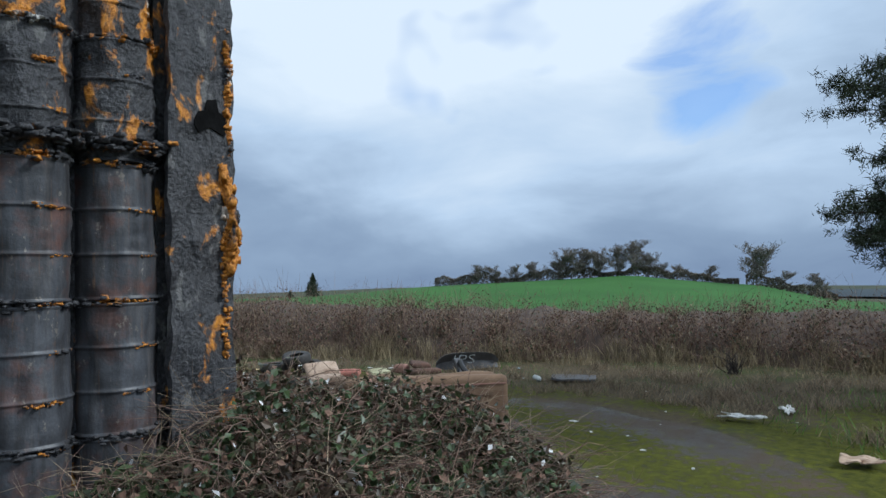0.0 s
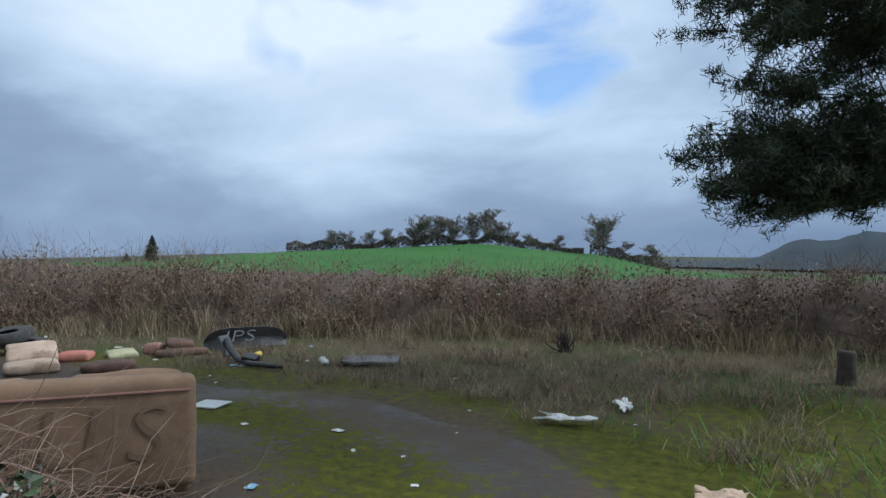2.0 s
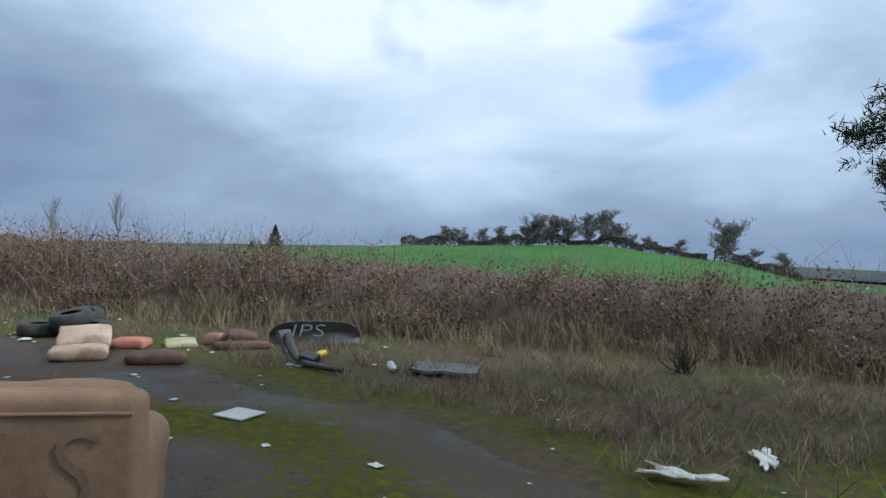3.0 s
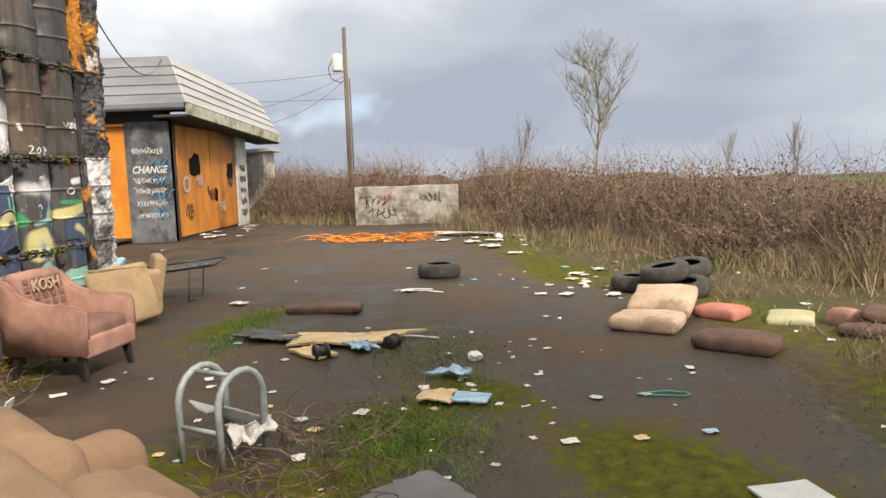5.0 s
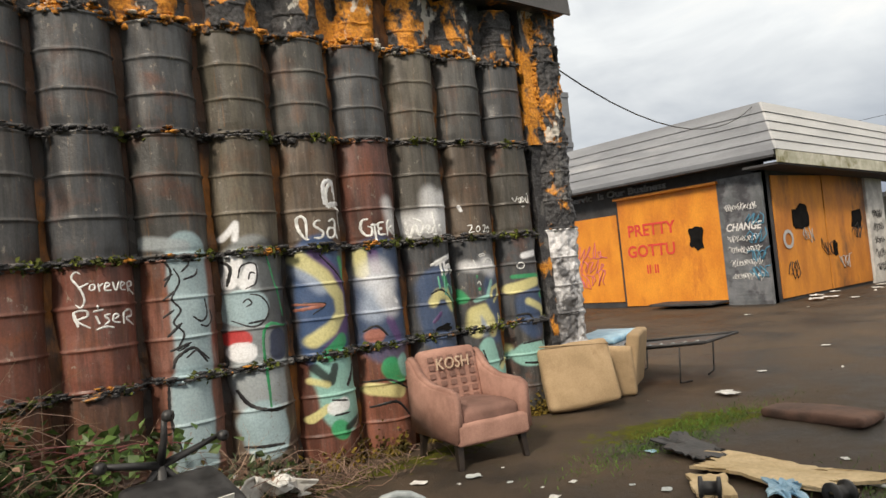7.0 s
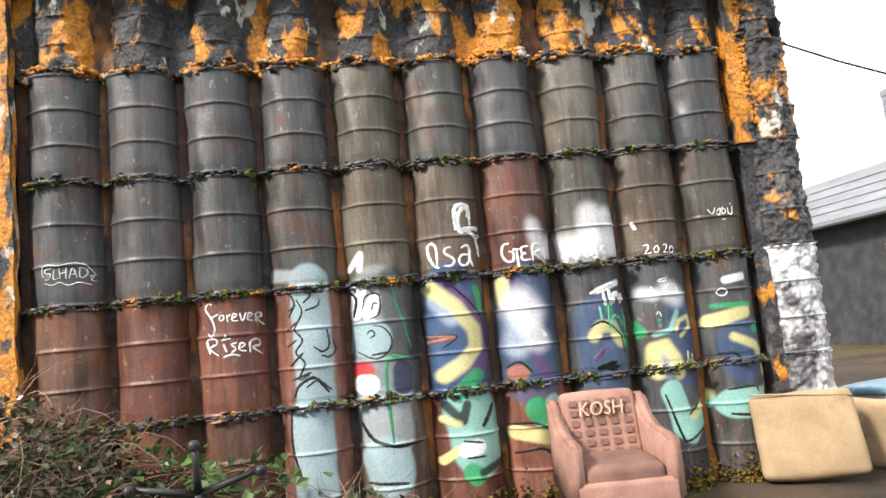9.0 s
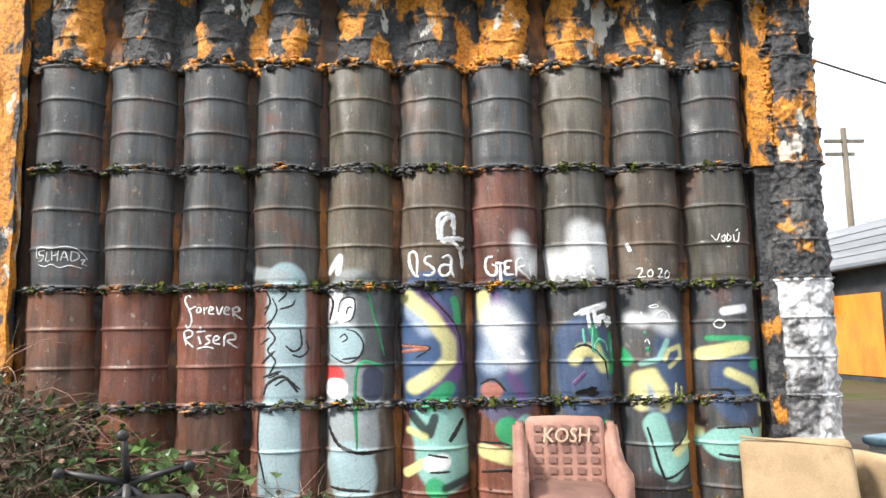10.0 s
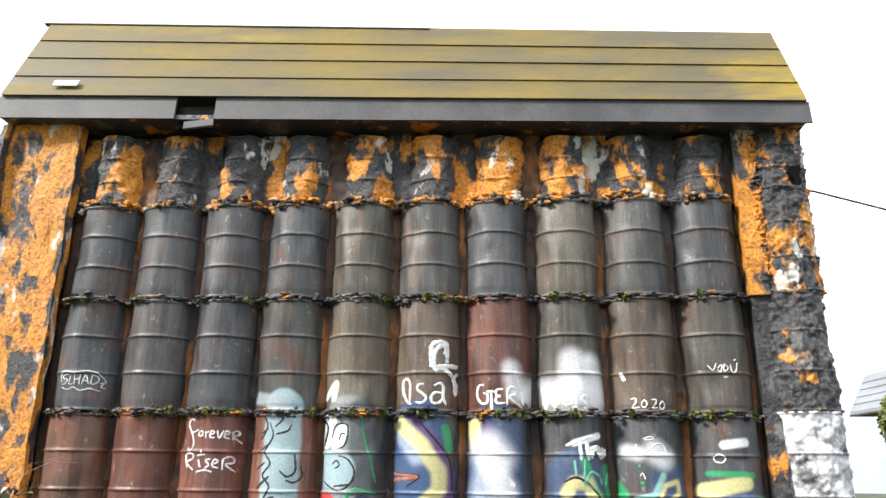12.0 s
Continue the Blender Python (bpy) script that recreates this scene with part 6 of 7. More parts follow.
def armchair(at, rz):
    ch = thing("armchair", "mauve-brown tweed armchair with sprayed backrest, beside the drums", "armchair", at, rz)
    for sx in (-0.27, 0.27):
        for sy, sl in ((-0.27, -0.03), (0.27, 0.03)):
            bm = bmesh.new()
            block(bm, (sx, sy, 0.1), (0.055, 0.055, 0.22), 0.005)
            for v in bm.verts:
                if v.co.z < 0.1:
                    v.co.x += (0.035 if sx > 0 else -0.03) * 0.5 - (v.co.x - sx) * 0.3
                    v.co.y += sl - (v.co.y - sy) * 0.3
            part("leg", bm, DARKWOOD, ch)
    soft("seat", (0, 0.04, 0.34), (0.5, 0.58, 0.18), TWEED_DARK, ch, 0.05, label="stained seat cushion")
    soft("front_rail", (0, 0.32, 0.26), (0.62, 0.07, 0.16), TWEED, ch, 0.03, lump=0.004)
    soft("backrest", (0, -0.27, 0.56), (0.52, 0.13, 0.52), TWEED, ch, 0.05, pose(0, 0, 0, 10, 0, 0), lump=0.008)
    for sx in (-1, 1):
        bm = bmesh.new()
        prof = [(-0.36, 0.2), (0.35, 0.2), (0.35, 0.55), (0.3, 0.585), (0.0, 0.6), (-0.18, 0.66), (-0.27, 0.76), (-0.36, 0.8)]
        a = [bm.verts.new((sx * 0.25, y, z)) for y, z in prof]
        b = [bm.verts.new((sx * 0.345, y, z)) for y, z in prof]
        bm.faces.new(a if sx < 0 else a[::-1])
        bm.faces.new(b[::-1] if sx < 0 else b)
        for k in range(8):
            bm.faces.new((a[k], a[(k + 1) % 8], b[(k + 1) % 8], b[k]))
        bmesh.ops.recalc_face_normals(bm, faces=bm.faces[:])
        bmesh.ops.bevel(bm, geom=bm.edges[:], offset=0.022, segments=3, affect="EDGES")
        for f in bm.faces:
            f.smooth = True
        part("arm", bm, TWEED, ch)
    for k in range(5):
        for m in range(6):
            slab("woven_square", (-0.18 + 0.09 * k, -0.17 - 0.0115 * m, 0.43 + 0.065 * m), (0.05, 0.004, 0.04), TWEED_DARK, ch, 0.001, pose(0, 0, 0, 10, 0, 0))
    lettering("KOSH", 0.13, pose(0, -0.2, 0.71, 80, 0, 180), CREAM, ch, "graffiti", "white sprayed letters", depth=0.004, bold=0.004, shear=0.12, slim=0.9)
    return ch


armchair((-8.95, 0.8, 0), -8)

STAIN = surface("faint_dark_spray", (0.14, 0.09, 0.055), (0.22, 0.145, 0.09), 0.9, 9, 0.1, fine=90)
sofa = thing("sofa", "tan suede loveseat with its back turned, weathered", "sofa", (-5.28, 3.06, 0), 49)
# local x runs along the back, local y points to the front
soft("base", (0, -0.06, 0.25), (1.6, 0.68, 0.34), SUEDE, sofa, 0.06, lump=0.006)
soft("backrest", (0, -0.36, 0.48), (1.66, 0.2, 0.68), SUEDE, sofa, 0.06, lump=0.012)
for sx in (-0.42, 0.42):
    soft("back_cushion", (sx, -0.2, 0.6), (0.74, 0.24, 0.4), SUEDE, sofa, 0.12, pose(0, 0, 0, 12, 0, 0), lump=0.03)
    soft("seat_cushion", (sx, 0.02, 0.42), (0.64, 0.48, 0.15), SUEDE, sofa, 0.07, lump=0.015)
for sx in (-0.71, 0.71):
    soft("arm", (sx, -0.05, 0.37), (0.22, 0.66, 0.44), SUEDE, sofa, 0.11, lump=0.02)
slab("piping", (0, -0.465, 0.74), (1.6, 0.012, 0.014), TWEED, sofa, 0.004)
lettering("U S", 0.5, pose(0.28, -0.468, 0.48, 90, 0, 0), STAIN, sofa, "graffiti", "faint dark sprayed marks", shear=0.2, bold=-0.01)

lean_c = thing("leaning_cushion", "square beige seat cushion leaning by the corner post", "cushion", (-10.53, 0.52, 0), -30)
soft("pad", (0, -0.1, 0.33), (0.7, 0.15, 0.6), BEIGE, lean_c, 0.05, pose(0, 0, 0, 17, 4, 0), lump=0.01)
pipe("piping", [(-0.33, -0.1, 0.6), (0, -0.11, 0.62), (0.35, -0.1, 0.635)], 0.008, BEIGE, lean_c)
beige = thing("beige_armchair", "beige upholstered armchair tipped behind a cushion", "armchair", (-11.4, 0.12, 0), -62)
beige.matrix_basis = beige.matrix_basis @ Matrix.Diagonal((0.8, 0.8, 0.8, 1))
soft("seat", (0, 0, 0.27), (0.7, 0.6, 0.34), BEIGE, beige, 0.05)
soft("side", (0, 0.38, 0.33), (0.8, 0.14, 0.62), BEIGE, beige, 0.05, pose(0, 0, 0, -8, 0, 0))
soft("backrest", (-0.36, 0.05, 0.45), (0.16, 0.7, 0.7), BEIGE, beige, 0.05, pose(0, 0, 0, 0, -10, 0))

cot = thing("folding_cot", "black folding cot frame with sprung mesh", "cot", (-12.3, 0.2, 0), 8)
cot.matrix_basis = cot.matrix_basis @ Matrix.Diagonal((0.8, 0.72, 0.95, 1))
slab("mesh", (0, 0, 0.4), (0.95, 1.7, 0.02), PLASTIC, cot, 0.004, pose(0, 0, 0, 4, 0, 0))
for sx in (-0.5, 0.5):
    pipe("side_rail", [(sx, -0.9, 0.36), (sx, 0.9, 0.48)], 0.016, PLASTIC, cot)
    for sy in (-0.55, 0.6):
        pipe("leg", [(sx, sy - 0.1, 0.42), (sx, sy - 0.14, 0.03), (sx * 0.5, sy - 0.1, 0.015)], 0.012, PLASTIC, cot)
for sy in (-0.9, 0.9):
    pipe("end_rail", [(-0.5, sy, 0.42 + 0.06 * sy), (0.5, sy, 0.42 + 0.06 * sy)], 0.016, PLASTIC, cot)
for k in range(9):
    slab("spring_clip", (0.47, -0.75 + k * 0.19, 0.43 + 0.013 * (k - 4)), (0.05, 0.03, 0.03), GREYMETAL, cot, 0.005)
tray = thing("plastic_tub", "blue and white plastic tub behind the beige armchair", "tub", (-12.4, -0.75, 0), 20)
tray.matrix_basis = tray.matrix_basis @ Matrix.Diagonal((1, 1, 0.78, 1))
soft("rim", (0, 0, 0.56), (1.0, 0.6, 0.1), BLUEBAG, tray, 0.04)
soft("liner", (0, 0, 0.3), (0.94, 0.54, 0.56), WHITE, tray, 0.05)

rack = thing("arched_metal_frame", "grey tubular metal step frame with two arches", "metal frame", (-7.14, 2.6, 0), 154)
for sy in (-0.14, 0.14):
    pts = [(-0.16, sy, 0.0), (-0.17, sy, 0.3)] + [(-0.17 * math.cos(a), sy, 0.32 + 0.17 * math.sin(a)) for a in np.linspace(0.15, math.pi - 0.15, 9)] + [(0.17, sy, 0.3), (0.17, sy, 0.0)]
    pipe("arch", pts, 0.019, GREYMETAL, rack, 10)
pipe("crossbar", [(-0.05, -0.14, 0.475), (-0.05, 0.14, 0.475)], 0.013, GREYMETAL, rack)
pipe("crossbar", [(-0.165, -0.14, 0.2), (-0.165, 0.14, 0.2)], 0.013, GREYMETAL, rack)
bm = bmesh.new()
block(bm, (0.02, 0, 0.26), (0.3, 0.25, 0.012), 0.003, pose(0, 0, 0, 0, 28, 0))
bmesh.ops.subdivide_edges(bm, edges=bm.edges[:], cuts=3, use_grid_fill=True)
for v in bm.verts:
    v.co.z -= 0.05 * (1 - (v.co.y / 0.125) ** 2)
part("step", bm, GREYMETAL, rack)
soft("label_sticker", (0.12, 0.05, 0.215), (0.04, 0.05, 0.006), PAPER, rack, 0.002, lump=0)


def tyre(at, rz, tilt=0.0, r=0.31, w=0.2, label="worn black tyre lying on the asphalt", roll=0.0):
    t = thing("tyre", label, "tyre", at, rz, "tyres")
    prof = []
    for k in range(15):
        a = -0.75 * math.pi + 1.5 * math.pi * k / 14
        prof.append((r - 0.085 + 0.085 * math.cos(a) * (1 if abs(a) > 0.8 else 1.03), w / 2 * max(-1, min(1, 1.25 * math.sin(a)))))
    bm = lathe(bmesh.new(), prof, 36, pose(0, 0, w / 2, tilt, roll, 0))
    bmesh.ops.recalc_face_normals(bm, faces=bm.faces[:])
    part("tread", bm, RUBBER, t)
    return t


tyre((-13.5, 3.6, 0), 0)
for at, tl, rl in (((-12.0, 6.0, 0.0), 0, 0), ((-11.5, 6.45, 0.0), 10, 0), ((-12.3, 6.75, 0.1), 10, 3), ((-11.6, 6.25, 0.17), 9, -5)):
    tyre(at, 30, tl, 0.28, 0.18, "black tyre in a heap behind cushions", rl)


def cushion(at, rz, size, mat, label, tilt=0.0, roll=0.0, name="cushion", lump=0.012):
    c = thing(name, label, "cushion", at, rz)
    soft("pad", (0, 0, size[2] * 0.42), (size[0], size[1], size[2] * 0.85), mat, c, size[2] * 0.42, pose(0, 0, 0, tilt, roll, 0), lump=lump * 1.6)
    return c


cushion((-11.15, 2.4, 0), 88, (0.8, 0.36, 0.09), RUSSET, "flat brown seat cushion lying on wet asphalt")
cushion((-9.95, 5.62, 0.0), 62, (0.62, 0.5, 0.14), CREAM, "cream seat cushion with dark stains")
cushion((-10.38, 5.88, 0.11), 62, (0.6, 0.5, 0.13), CREAM, "cream cushion propped against tyres", 20)
cushion((-10.28, 6.42, 0), 40, (0.44, 0.34, 0.13), CORAL, "coral scatter cushion in the grass")
cushion((-10.0, 6.95, 0), 65, (0.4, 0.34, 0.08), OLIVE, "pale olive cushion in the grass", 5)
cushion((-9.12, 6.12, 0), 55, (0.64, 0.42, 0.13), RUSSET, "dark brown seat cushion at the moss edge")
cushion((-9.35, 7.45, 0), 58, (0.7, 0.3, 0.09), RUSSET, "long brown cushion in dry grass")
cushion((-9.5, 7.55, 0.1), 58, (0.4, 0.28, 0.1), RUSSET, "folded brown cushion on another cushion", 8, 10)
cushion((-9.8, 7.35, 0), 20, (0.28, 0.22, 0.17), TWEED, "crumpled brown cushion in dry grass")

board = thing("car_bonnet_panel", "dark grey moulded panel with sprayed letters, standing in grass", "panel", (-8.95, 8.35, 0), 52)
bm = bmesh.new()
n = 24
for k in range(n + 1):
    x = -0.62 + 1.24 * k / n
    top = 0.33 * math.sqrt(max(0.05, 1 - (x / 0.66) ** 4))
    for z, b in ((0.0, 0.0), (top * 0.5, 0.05), (top, -0.03)):
        for o in (0, 0.03):
            bm.verts.new((x, 0.09 * (x / 0.6) ** 2 + b + o - 0.2 * z, z + 0.01))
bm.verts.ensure_lookup_table()
for k in range(n):
    a, b = 6 * k, 6 * (k + 1)
    for p, q in ((0, 2), (2, 4), (4, 5), (5, 3), (3, 1), (1, 0)):
        bm.faces.new([bm.verts[i] for i in (a + p, b + p, b + q, a + q)])
bmesh.ops.recalc_face_normals(bm, faces=bm.faces[:])
part("panel", bm, GREYSHEET, board)
lettering("IPS", 0.26, pose(-0.12, -0.07, 0.2, 102, 0, 0), PALE, board, "graffiti", "pale sprayed letters", depth=0.003, slim=1.5, shear=0.15, bold=-0.022)
bumper = thing("car_bumper", "broken black plastic bumper on the moss", "bumper", (-7.75, 7.2, 0), 0)
pipe("beam", [(-0.62, 0.2, 0.28), (-0.45, 0.1, 0.17), (-0.2, 0.0, 0.08), (0.1, -0.08, 0.06), (0.45, -0.08, 0.06), (0.6, -0.02, 0.05)], 0.05, PLASTIC, bumper, 8, 0.03)
slab("bracket", (0.0, 0.02, 0.1), (0.2, 0.16, 0.1), PLASTIC, bumper, 0.02, pose(0, 0, 0, 15, 10, 20))
slab("end_fin", (-0.66, 0.22, 0.2), (0.06, 0.22, 0.3), GREYSHEET, bumper, 0.02, pose(0, 0, 0, 0, -25, 10))


def sheet(name, at, rz, w, d, mat, label, category, bend=0.05, th=0.012, ragged=0.0, seed=0):
    """A thin, slightly warped sheet that lies on the ground."""
    ob = thing(name, label, category, at, rz)
    bm = bmesh.new()
    bmesh.ops.create_grid(bm, x_segments=14, y_segments=14, size=0.5)
    for v in bm.verts:
        e = 1 + ragged * noise.noise(Vector((v.co.x * 3 + seed, v.co.y * 3, seed))) + 0.7 * ragged * noise.noise(Vector((v.co.x * 11 + seed, v.co.y * 11, seed)))
        v.co = Vector((v.co.x * w * e, v.co.y * d * e, 0.012 + bend * (0.5 + 0.5 * noise.noise(Vector((v.co.x * 3, v.co.y * 3, seed + 5))))))
    geo = bmesh.ops.extrude_face_region(bm, geom=bm.faces[:])
    for v in [g for g in geo["geom"] if isinstance(g, bmesh.types.BMVert)]:
        v.co.z += th
    bmesh.ops.recalc_face_normals(bm, faces=bm.faces[:])
    part("sheet", bm, mat, ob)
    return ob


sheet("floor_tile", (-6.45, 5.36, 0), 12, 0.31, 0.3, PALE, "square pale grey board lying on the moss", "board", 0.005)
sheet("car_door_panel", (-6.45, 8.1, 0), 30, 0.75, 0.5, GREYSHEET, "dark grey moulded door panel on the grass", "panel", 0.06, 0.03)
sheet("broken_plywood", (-9.65, 2.85, 0), 92, 1.0, 0.4, CARD, "splintered bare plywood piece on the asphalt", "plywood", 0.05, 0.02, 0.5, 3)
sheet("broken_plywood", (-9.25, 2.65, 0), 40, 0.4, 0.22, CARD, "small splintered plywood piece", "plywood", 0.01, 0.02, 0.2, 8)
sheet("black_cloth", (-9.87, 2.1, 0), 65, 0.65, 0.3, PLASTIC, "crumpled black cloth on the asphalt", "cloth", 0.07, 0.01, 0.5, 2)


def netting(at, rz, w, d, count, label):
    """A flattened heap of torn orange plastic strips."""
    ob = thing("orange_netting", label, "netting", at, rz)
    a = RNG.normal(size=(count, 3)) * [w / 3, d / 3, 0.0] + [0, 0, 0.04]
    a[:, 2] = RNG.uniform(0.02, 0.12, count)
    b = a + RNG.normal(size=(count, 3)) * [w / 4, d / 7, 0.03]
    b[:, 2] = np.maximum(b[:, 2], 0.02)
    v, f = stalk_soup(a, b, 0.02, 0.12, 5)
    tagged(raw("strip_tangle", v, f, ORANGE_CLOTH, ob), kind="stuff")


netting((-19.2, 1.8, 0), 80, 1.9, 0.9, 70, "tangled orange plastic netting on the ground")
netting((-19.5, 2.9, 0), 70, 0.9, 0.6, 26, "small heap of orange plastic netting")
sheet("grey_sheet", (-19.9, 4.2, 0), 70, 1.6, 0.4, PALE, "pale plastic sheet on the ground", "sheet", 0.08, 0.01, 0.5, 7)
sheet("black_mat", (-6.45, 3.75, 0), 40, 0.6, 0.42, GREYSHEET, "dark rubber car mat on the ground", "mat", 0.02, 0.01, 0.12, 9)
sheet("blue_folder", (-7.95, 3.95, 0), 75, 0.24, 0.18, BLUEBAG, "pale blue folder open on the ground", "folder", 0.02)
sheet("brown_card", (-8.0, 3.72, 0), 80, 0.22, 0.22, CARD, "scrap of brown card", "card", 0.03, 0.01, 0.3, 1)
sheet("beige_rag", (-1.6, 4.95, 0), 20, 0.34, 0.24, CREAM, "crumpled beige rag on the verge", "rag", 0.09, 0.01, 0.7, 12)
sheet("white_rag", (-3.1, 6.35, 0), 10, 0.42, 0.14, PAPER, "dirty white rag on the verge", "rag", 0.1, 0.01, 0.8, 13)
sheet("white_rag", (-2.8, 7.15, 0), 120, 0.34, 0.14, PAPER, "dirty white rag caught in weeds", "rag", 0.07, 0.01, 0.8, 14)
sheet("blue_bag", (-9.35, 3.05, 0), 30, 0.24, 0.16, BLUEBAG, "crushed blue bag by the plywood", "bag", 0.08, 0.01, 0.8, 15)
sheet("blue_bag", (-8.55, 3.85, 0), 60, 0.22, 0.16, BLUEBAG, "torn blue plastic bag", "bag", 0.05, 0.01, 0.8, 16)
sheet("white_bag", (-7.3, 0.75, 0), 0, 0.5, 0.3, PAPER, "crumpled white plastic bag by the drums", "bag", 0.34, 0.01, 0.6, 17)
sheet("white_bag", (-7.2, 2.72, 0), 30, 0.24, 0.2, PAPER, "white paper bag under the metal frame", "bag", 0.2, 0.01, 0.5, 18)
hang = thing("coat_hanger", "teal plastic coat hanger on the asphalt", "coat hanger", (-7.92, 5.18, 0.012), 70)
pipe("loop", [(-0.16, 0, 0), (0.14, 0.05, 0), (0.17, 0.09, 0), (0.14, 0.12, 0), (0.02, 0.13, 0), (-0.14, 0.03, 0), (-0.16, 0, 0)], 0.005, TEAL, hang)
for at, rz in (((-9.75, 3.45, 0.012), 80), ((-12.2, 3.45, 0.012), 70), ((-12.35, 3.3, 0.012), 95)):
    pp = thing("white_pipe", "thin white plastic pipe on the ground", "pipe", at, rz, "plastic pipes")
    pipe("rod", [(-0.25, 0, 0), (0.0, 0.02, 0.01), (0.25, 0, 0)], 0.01, PAPER, pp)
can = thing("yellow_can", "yellow plastic container on its side", "container", (-8.15, 7.75, 0.045), 20)
can.matrix_basis = can.matrix_basis @ Matrix.Diagonal((0.7, 0.7, 0.7, 1))
part("shell", lathe(bmesh.new(), [(0.01, -0.13), (0.055, -0.13), (0.06, -0.11), (0.06, 0.1), (0.03, 0.12), (0.01, 0.12)], 16, pose(0, 0, 0, 90, 0, 0)), YELLOW, can)
bottle = thing("clear_bottle", "crushed clear plastic bottle on the moss", "bottle", (-6.95, 7.75, 0.05), 50)
part("shell", lathe(bmesh.new(), [(0.01, -0.15), (0.045, -0.15), (0.05, -0.1), (0.042, -0.02), (0.05, 0.06), (0.02, 0.13), (0.02, 0.16), (0.01, 0.16)], 14, pose(0, 0, 0, 90, 0, 0)), PALE, bottle)
for at, rz in (((-9.1, 2.75, 0.07), 30), ((-9.45, 3.3, 0.05), 70)):
    rl = thing("spool", "small black plastic spool by the plywood", "spool", at, rz, "spools")
    part("core", lathe(bmesh.new(), [(0.02, -0.06), (0.065, -0.06), (0.065, -0.04), (0.04, -0.035), (0.04, 0.035), (0.065, 0.04), (0.065, 0.06), (0.02, 0.06)], 18, pose(0, 0, 0, 90, 0, 0)), PLASTIC, rl)

stump = thing("wooden_post", "short weathered wooden post in the grass", "post", (-0.94, 9.54, -0.03))
part("post", lathe(bmesh.new(), [(0.1, 0), (0.105, 0.1), (0.095, 0.25), (0.1, 0.37), (0.09, 0.4), (0.01, 0.41)], 14), BARK, stump)
capb = thing("white_block", "small white plastic block by the brambles", "block", (-7.5, 11.2, 0), 20)
soft("block", (0, 0, 0.09), (0.22, 0.16, 0.18), PAPER, capb, 0.03)
snag = thing("dead_shrub", "charred dead shrub stub in the verge", "shrub", (-4.55, 10.3, 0))
v, fc = stalk_soup(RNG.normal(size=(26, 3)) * [0.06, 0.06, 0], RNG.normal(size=(26, 3)) * [0.16, 0.16, 0.08] + [0, 0, 0.34], 0.014, 0.2)
raw("twigs", v, fc, BARK, snag)

oc = thing("office_chair", "overturned black office chair with a five-star base in the brambles", "office chair", (-6.5, 1.4, 0), 10)
soft("seat", (-0.04, 0.1, 0.36), (0.52, 0.4, 0.3), PLASTIC, oc, 0.06, pose(0, 0, 0, -20, 0, 0), "upturned black seat shell", 0.006)
soft("backrest", (0.02, -0.2, 0.18), (0.42, 0.12, 0.36), PLASTIC, oc, 0.04)
for sx, sy, w in ((-0.1, 0.12, 0.09), (0.1, 0.15, 0.12), (0.02, -0.1, 0.1)):
    slab("tape_patch", (sx - 0.04, 0.345 - 0.02 * w, 0.36 + sy * 0.5), (w, 0.006, 0.13), PAPER, oc, 0.001, pose(0, 0, 0, -20, 0, 0))
pipe("column", [(0, 0, 0.24), (0.0, 0.0, 0.62)], 0.028, PLASTIC, oc)
for k in range(5):
    a = k * 2 * math.pi / 5 + 0.3
    tip = (0.33 * math.cos(a), 0.1 * math.sin(a), 0.62 + 0.26 * math.sin(a))
    leg = pipe("base_arm", [(0, 0, 0.62), (tip[0] * 0.5, tip[1] * 0.5 + 0.02, 0.62 + 0.14 * math.sin(a)), tip], 0.022, PLASTIC, oc, 8, 0.014)
    part("castor", lathe(bmesh.new(), [(0.005, -0.02), (0.026, -0.02), (0.03, 0), (0.026, 0.02), (0.005, 0.02)], 12, Matrix.Translation((tip[0], tip[1] + 0.04, tip[2])) @ pose(0, 0, 0, 90, 0, 30)), PLASTIC, leg)

# ---- loose litter ----


def scrap(kind, seed):
    """Crumpled scraps, wads and flat shreds."""
    bm = bmesh.new()
    if kind == "wad":
        bmesh.ops.create_icosphere(bm, subdivisions=2, radius=0.06)
        for v in bm.verts:
            v.co += noise.noise_vector(v.co * 22 + Vector((seed, 0, 0))) * 0.03
            v.co.z = max(v.co.z * 0.65, -0.03)
    else:
        bmesh.ops.create_grid(bm, x_segments=5, y_segments=4, size=0.08)
        for v in bm.verts:
            v.co.x *= 1.3
            v.co += noise.noise_vector(v.co * 14 + Vector((seed, 3, 0))) * 0.035
            v.co.z = abs(v.co.z) * 0.8
        geo = bmesh.ops.extrude_face_region(bm, geom=bm.faces[:])
        for v in [g for g in geo["geom"] if isinstance(g, bmesh.types.BMVert)]:
            v.co.z += 0.004
        bmesh.ops.recalc_face_normals(bm, faces=bm.faces[:])
    return bm


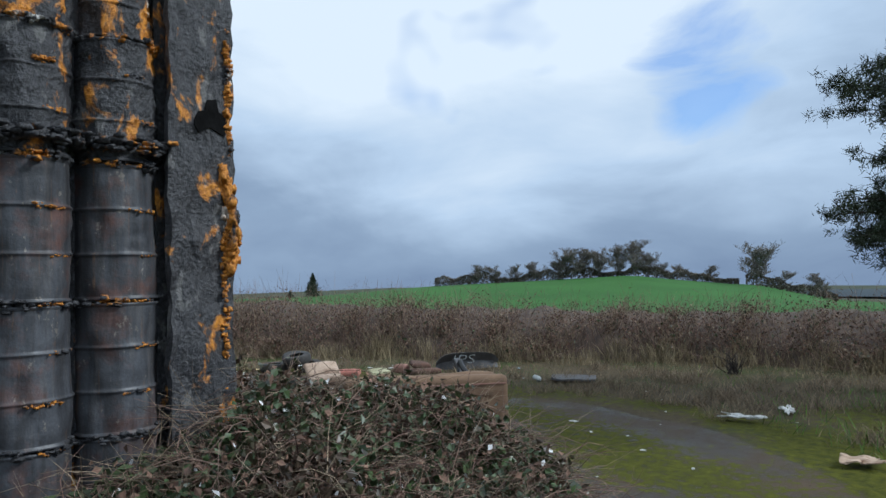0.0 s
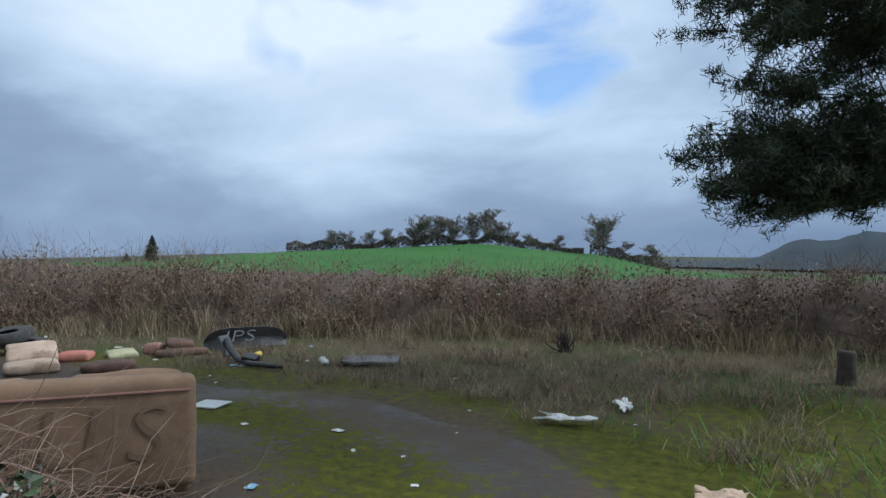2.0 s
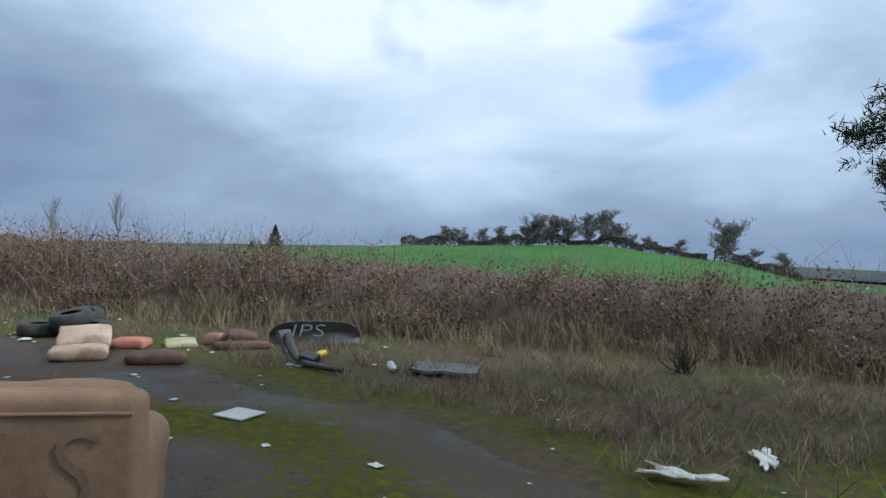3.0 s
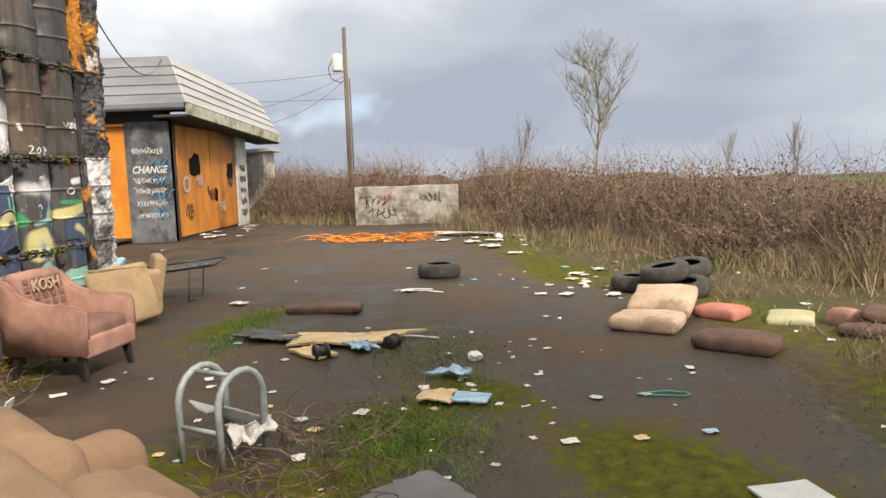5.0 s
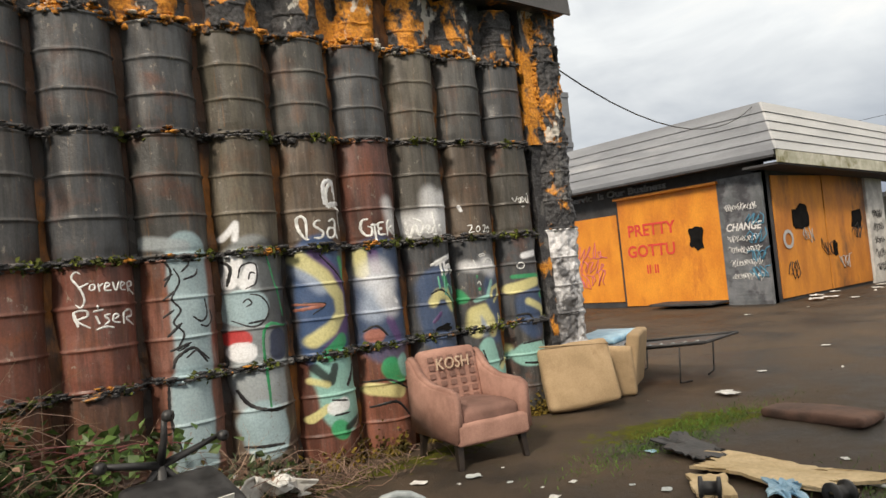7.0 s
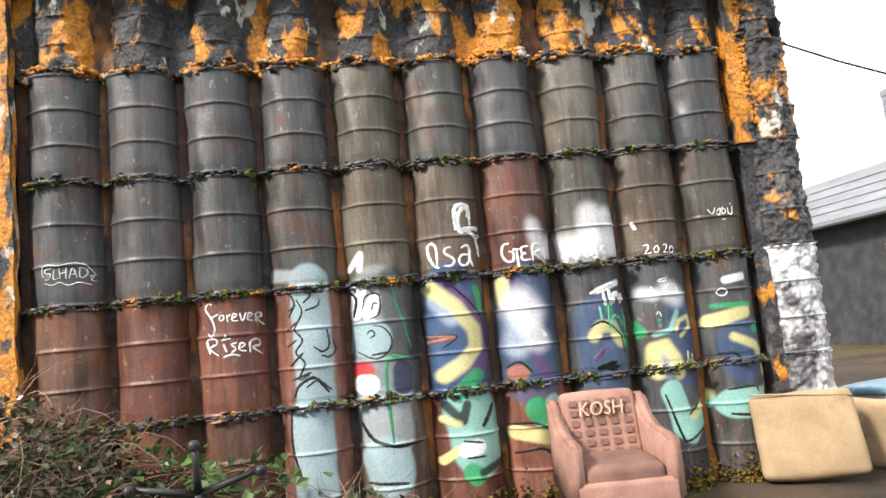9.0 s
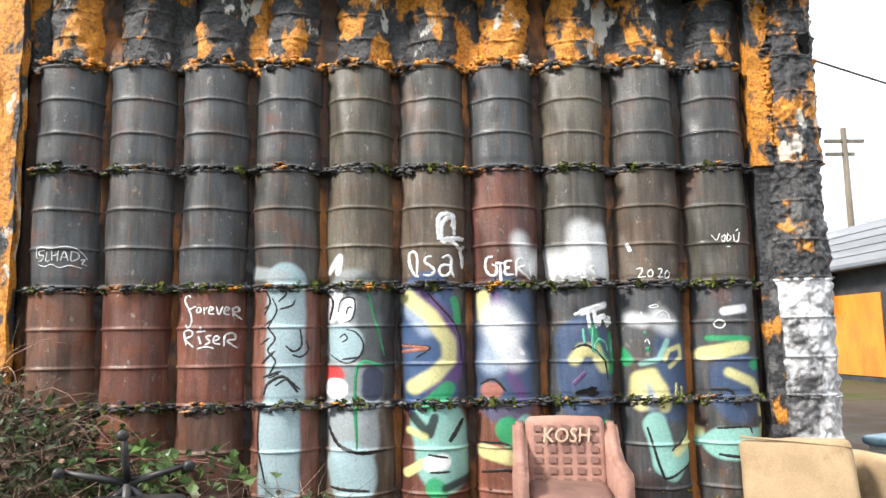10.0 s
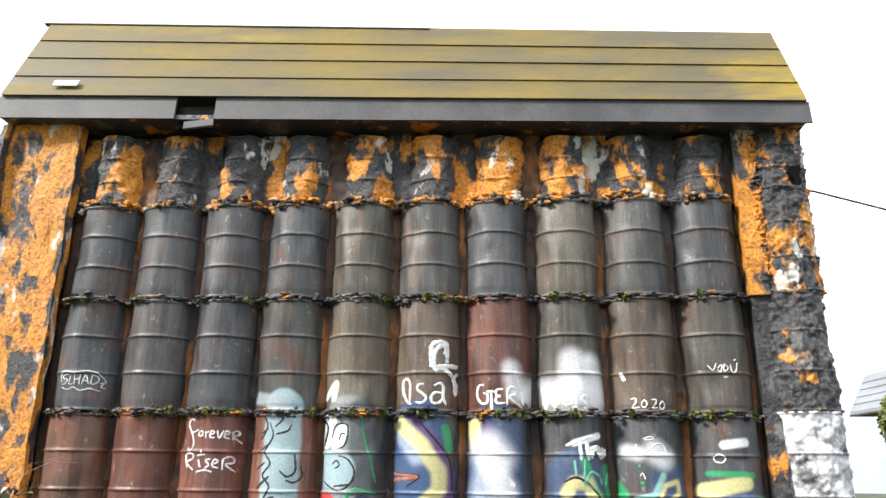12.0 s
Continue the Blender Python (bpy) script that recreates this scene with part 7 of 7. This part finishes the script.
lit = []
for k in range(8):
    kind = "wad" if k % 3 == 0 else "shred"
    mt = (PAPER, PAPER, PALE, PAPER, PAPER, BLUEBAG, PAPER, CARD)[k]
    lab = ("crumpled wad of white paper litter" if kind == "wad" else {5: "torn scrap of blue plastic litter", 7: "torn scrap of brown card litter", 2: "flat pale plastic scrap on the ground"}.get(k, "torn scrap of white paper litter"))
    ob = tagged(part("litter", scrap(kind, k * 3.7), mt), lab, "litter", "litter across the yard")
    lit.append(ob)
lr = random.Random(21)
spots = []
for cx, cy, sx, sy, m in ((-8.6, 4.3, 0.8, 0.6, 34), (-7.4, 4.2, 0.7, 0.5, 16), (-12.6, 5.6, 0.9, 0.5, 34), (-18.2, 4.6, 1.3, 0.4, 22), (-10.5, 3.0, 2.5, 1.2, 16), (-8.2, 1.6, 1.2, 0.5, 18), (-9.0, 7.0, 0.9, 0.8, 18), (-4.3, 6.0, 1.6, 1.3, 10),
                          (-24.0, -2.2, 2.5, 0.3, 22), (-6.6, 0.8, 0.7, 0.3, 14), (-7.0, 3.0, 0.6, 0.4, 14), (-3.0, 3.2, 1.0, 1.2, 6), (-14, 9.0, 3, 0.8, 10)):
    for _ in range(m):
        spots.append((lr.gauss(cx, sx), lr.gauss(cy, sy)))
for k, (x, y) in enumerate(spots):
    if past_edge(np.array(x), np.array(y)) > 0 or (y < 0.35 and -11.5 < x < -4.3):
        continue
    s = (0.12 + 0.4 * lr.random() ** 2) if x > -11 else ((0.22 + 0.8 * lr.random() ** 2) if x > -16 else 0.3 + 1.4 * lr.random() ** 2)
    at = pose(x, y, float(land(x, y)) + 0.022 * s, 0, 0, lr.uniform(0, 360))
    i = lr.choice((1, 1, 2, 4, 4, 7, 1, 4, 0, 5, 2))
    ob = lit[i] if not lit[i].get("used") else copy_thing(lit[i], Matrix.Identity(4))
    lit[i]["used"] = 1
    ob.matrix_basis = at @ Matrix.Diagonal((s, s, s, 1))
for ob in lit:
    if "used" in ob:
        del ob["used"]
    elif ob.location.length < 0.01:
        ob.matrix_basis = pose(-9, 4, 0.02)
n = 5200
c = np.concatenate([RNG.normal(size=(1500, 2)) * [0.6, 0.35] + [-7.6, 6.3], RNG.normal(size=(900, 2)) * [0.5, 0.5] + [-4.9, 3.9], RNG.uniform(size=(n - 2400, 2)) * [24, 6.5] + [-25, 0.3]])
c = c[(c[:, 1] > 0.3)]
v, fc = leaf_soup(np.stack([c[:, 0], c[:, 1], land(c[:, 0], c[:, 1]) + 0.006], 1), 0.012, 1.5, 0.8)
tagged(raw("gravel_crumbs", v, fc, DIRT), "scattered gravel, leaf bits and crumbs on asphalt", "debris", kind="stuff")
c = RNG.normal(size=(260, 2)) * [0.45, 0.3] + [-7.1, 3.05]
a = np.stack([c[:, 0], c[:, 1], 0 * c[:, 0] + 0.02], 1)
b = a + RNG.normal(size=a.shape) * [0.16, 0.16, 0.05] + [0, 0, 0.05]
c2 = RNG.normal(size=(420, 2)) * [0.5, 0.12] + [-7.7, 0.5]
a2 = np.stack([c2[:, 0], c2[:, 1], 0 * c2[:, 0] + 0.02], 1)
v, fc = stalk_soup(np.concatenate([a, a2]), np.concatenate([b, a2 + RNG.normal(size=a2.shape) * [0.13, 0.13, 0.06] + [0, 0, 0.07]]), 0.004, 0.2)
tagged(raw("dead_twigs", v, fc, CANE), "dead twigs and withered stems on the ground", "twigs", kind="stuff")
ivy = RNG.normal(size=(2200, 3))
ivy = ivy / np.linalg.norm(ivy, axis=1)[:, None] * RNG.uniform(0.3, 1, (2200, 1)) * [0.45, 0.75, 0.85] + [-20.15, -16.3, 2.75]
v, fc = leaf_soup(ivy, 0.13, 0.4, 0.8)
tagged(raw("ivy_bush", v, fc, surface("bright_ivy_leaf", (0.07, 0.1, 0.015), (0.16, 0.19, 0.04), 0.6, 3, 0, island=0.5)), "green ivy clump on the service building wall", "ivy", kind="stuff")
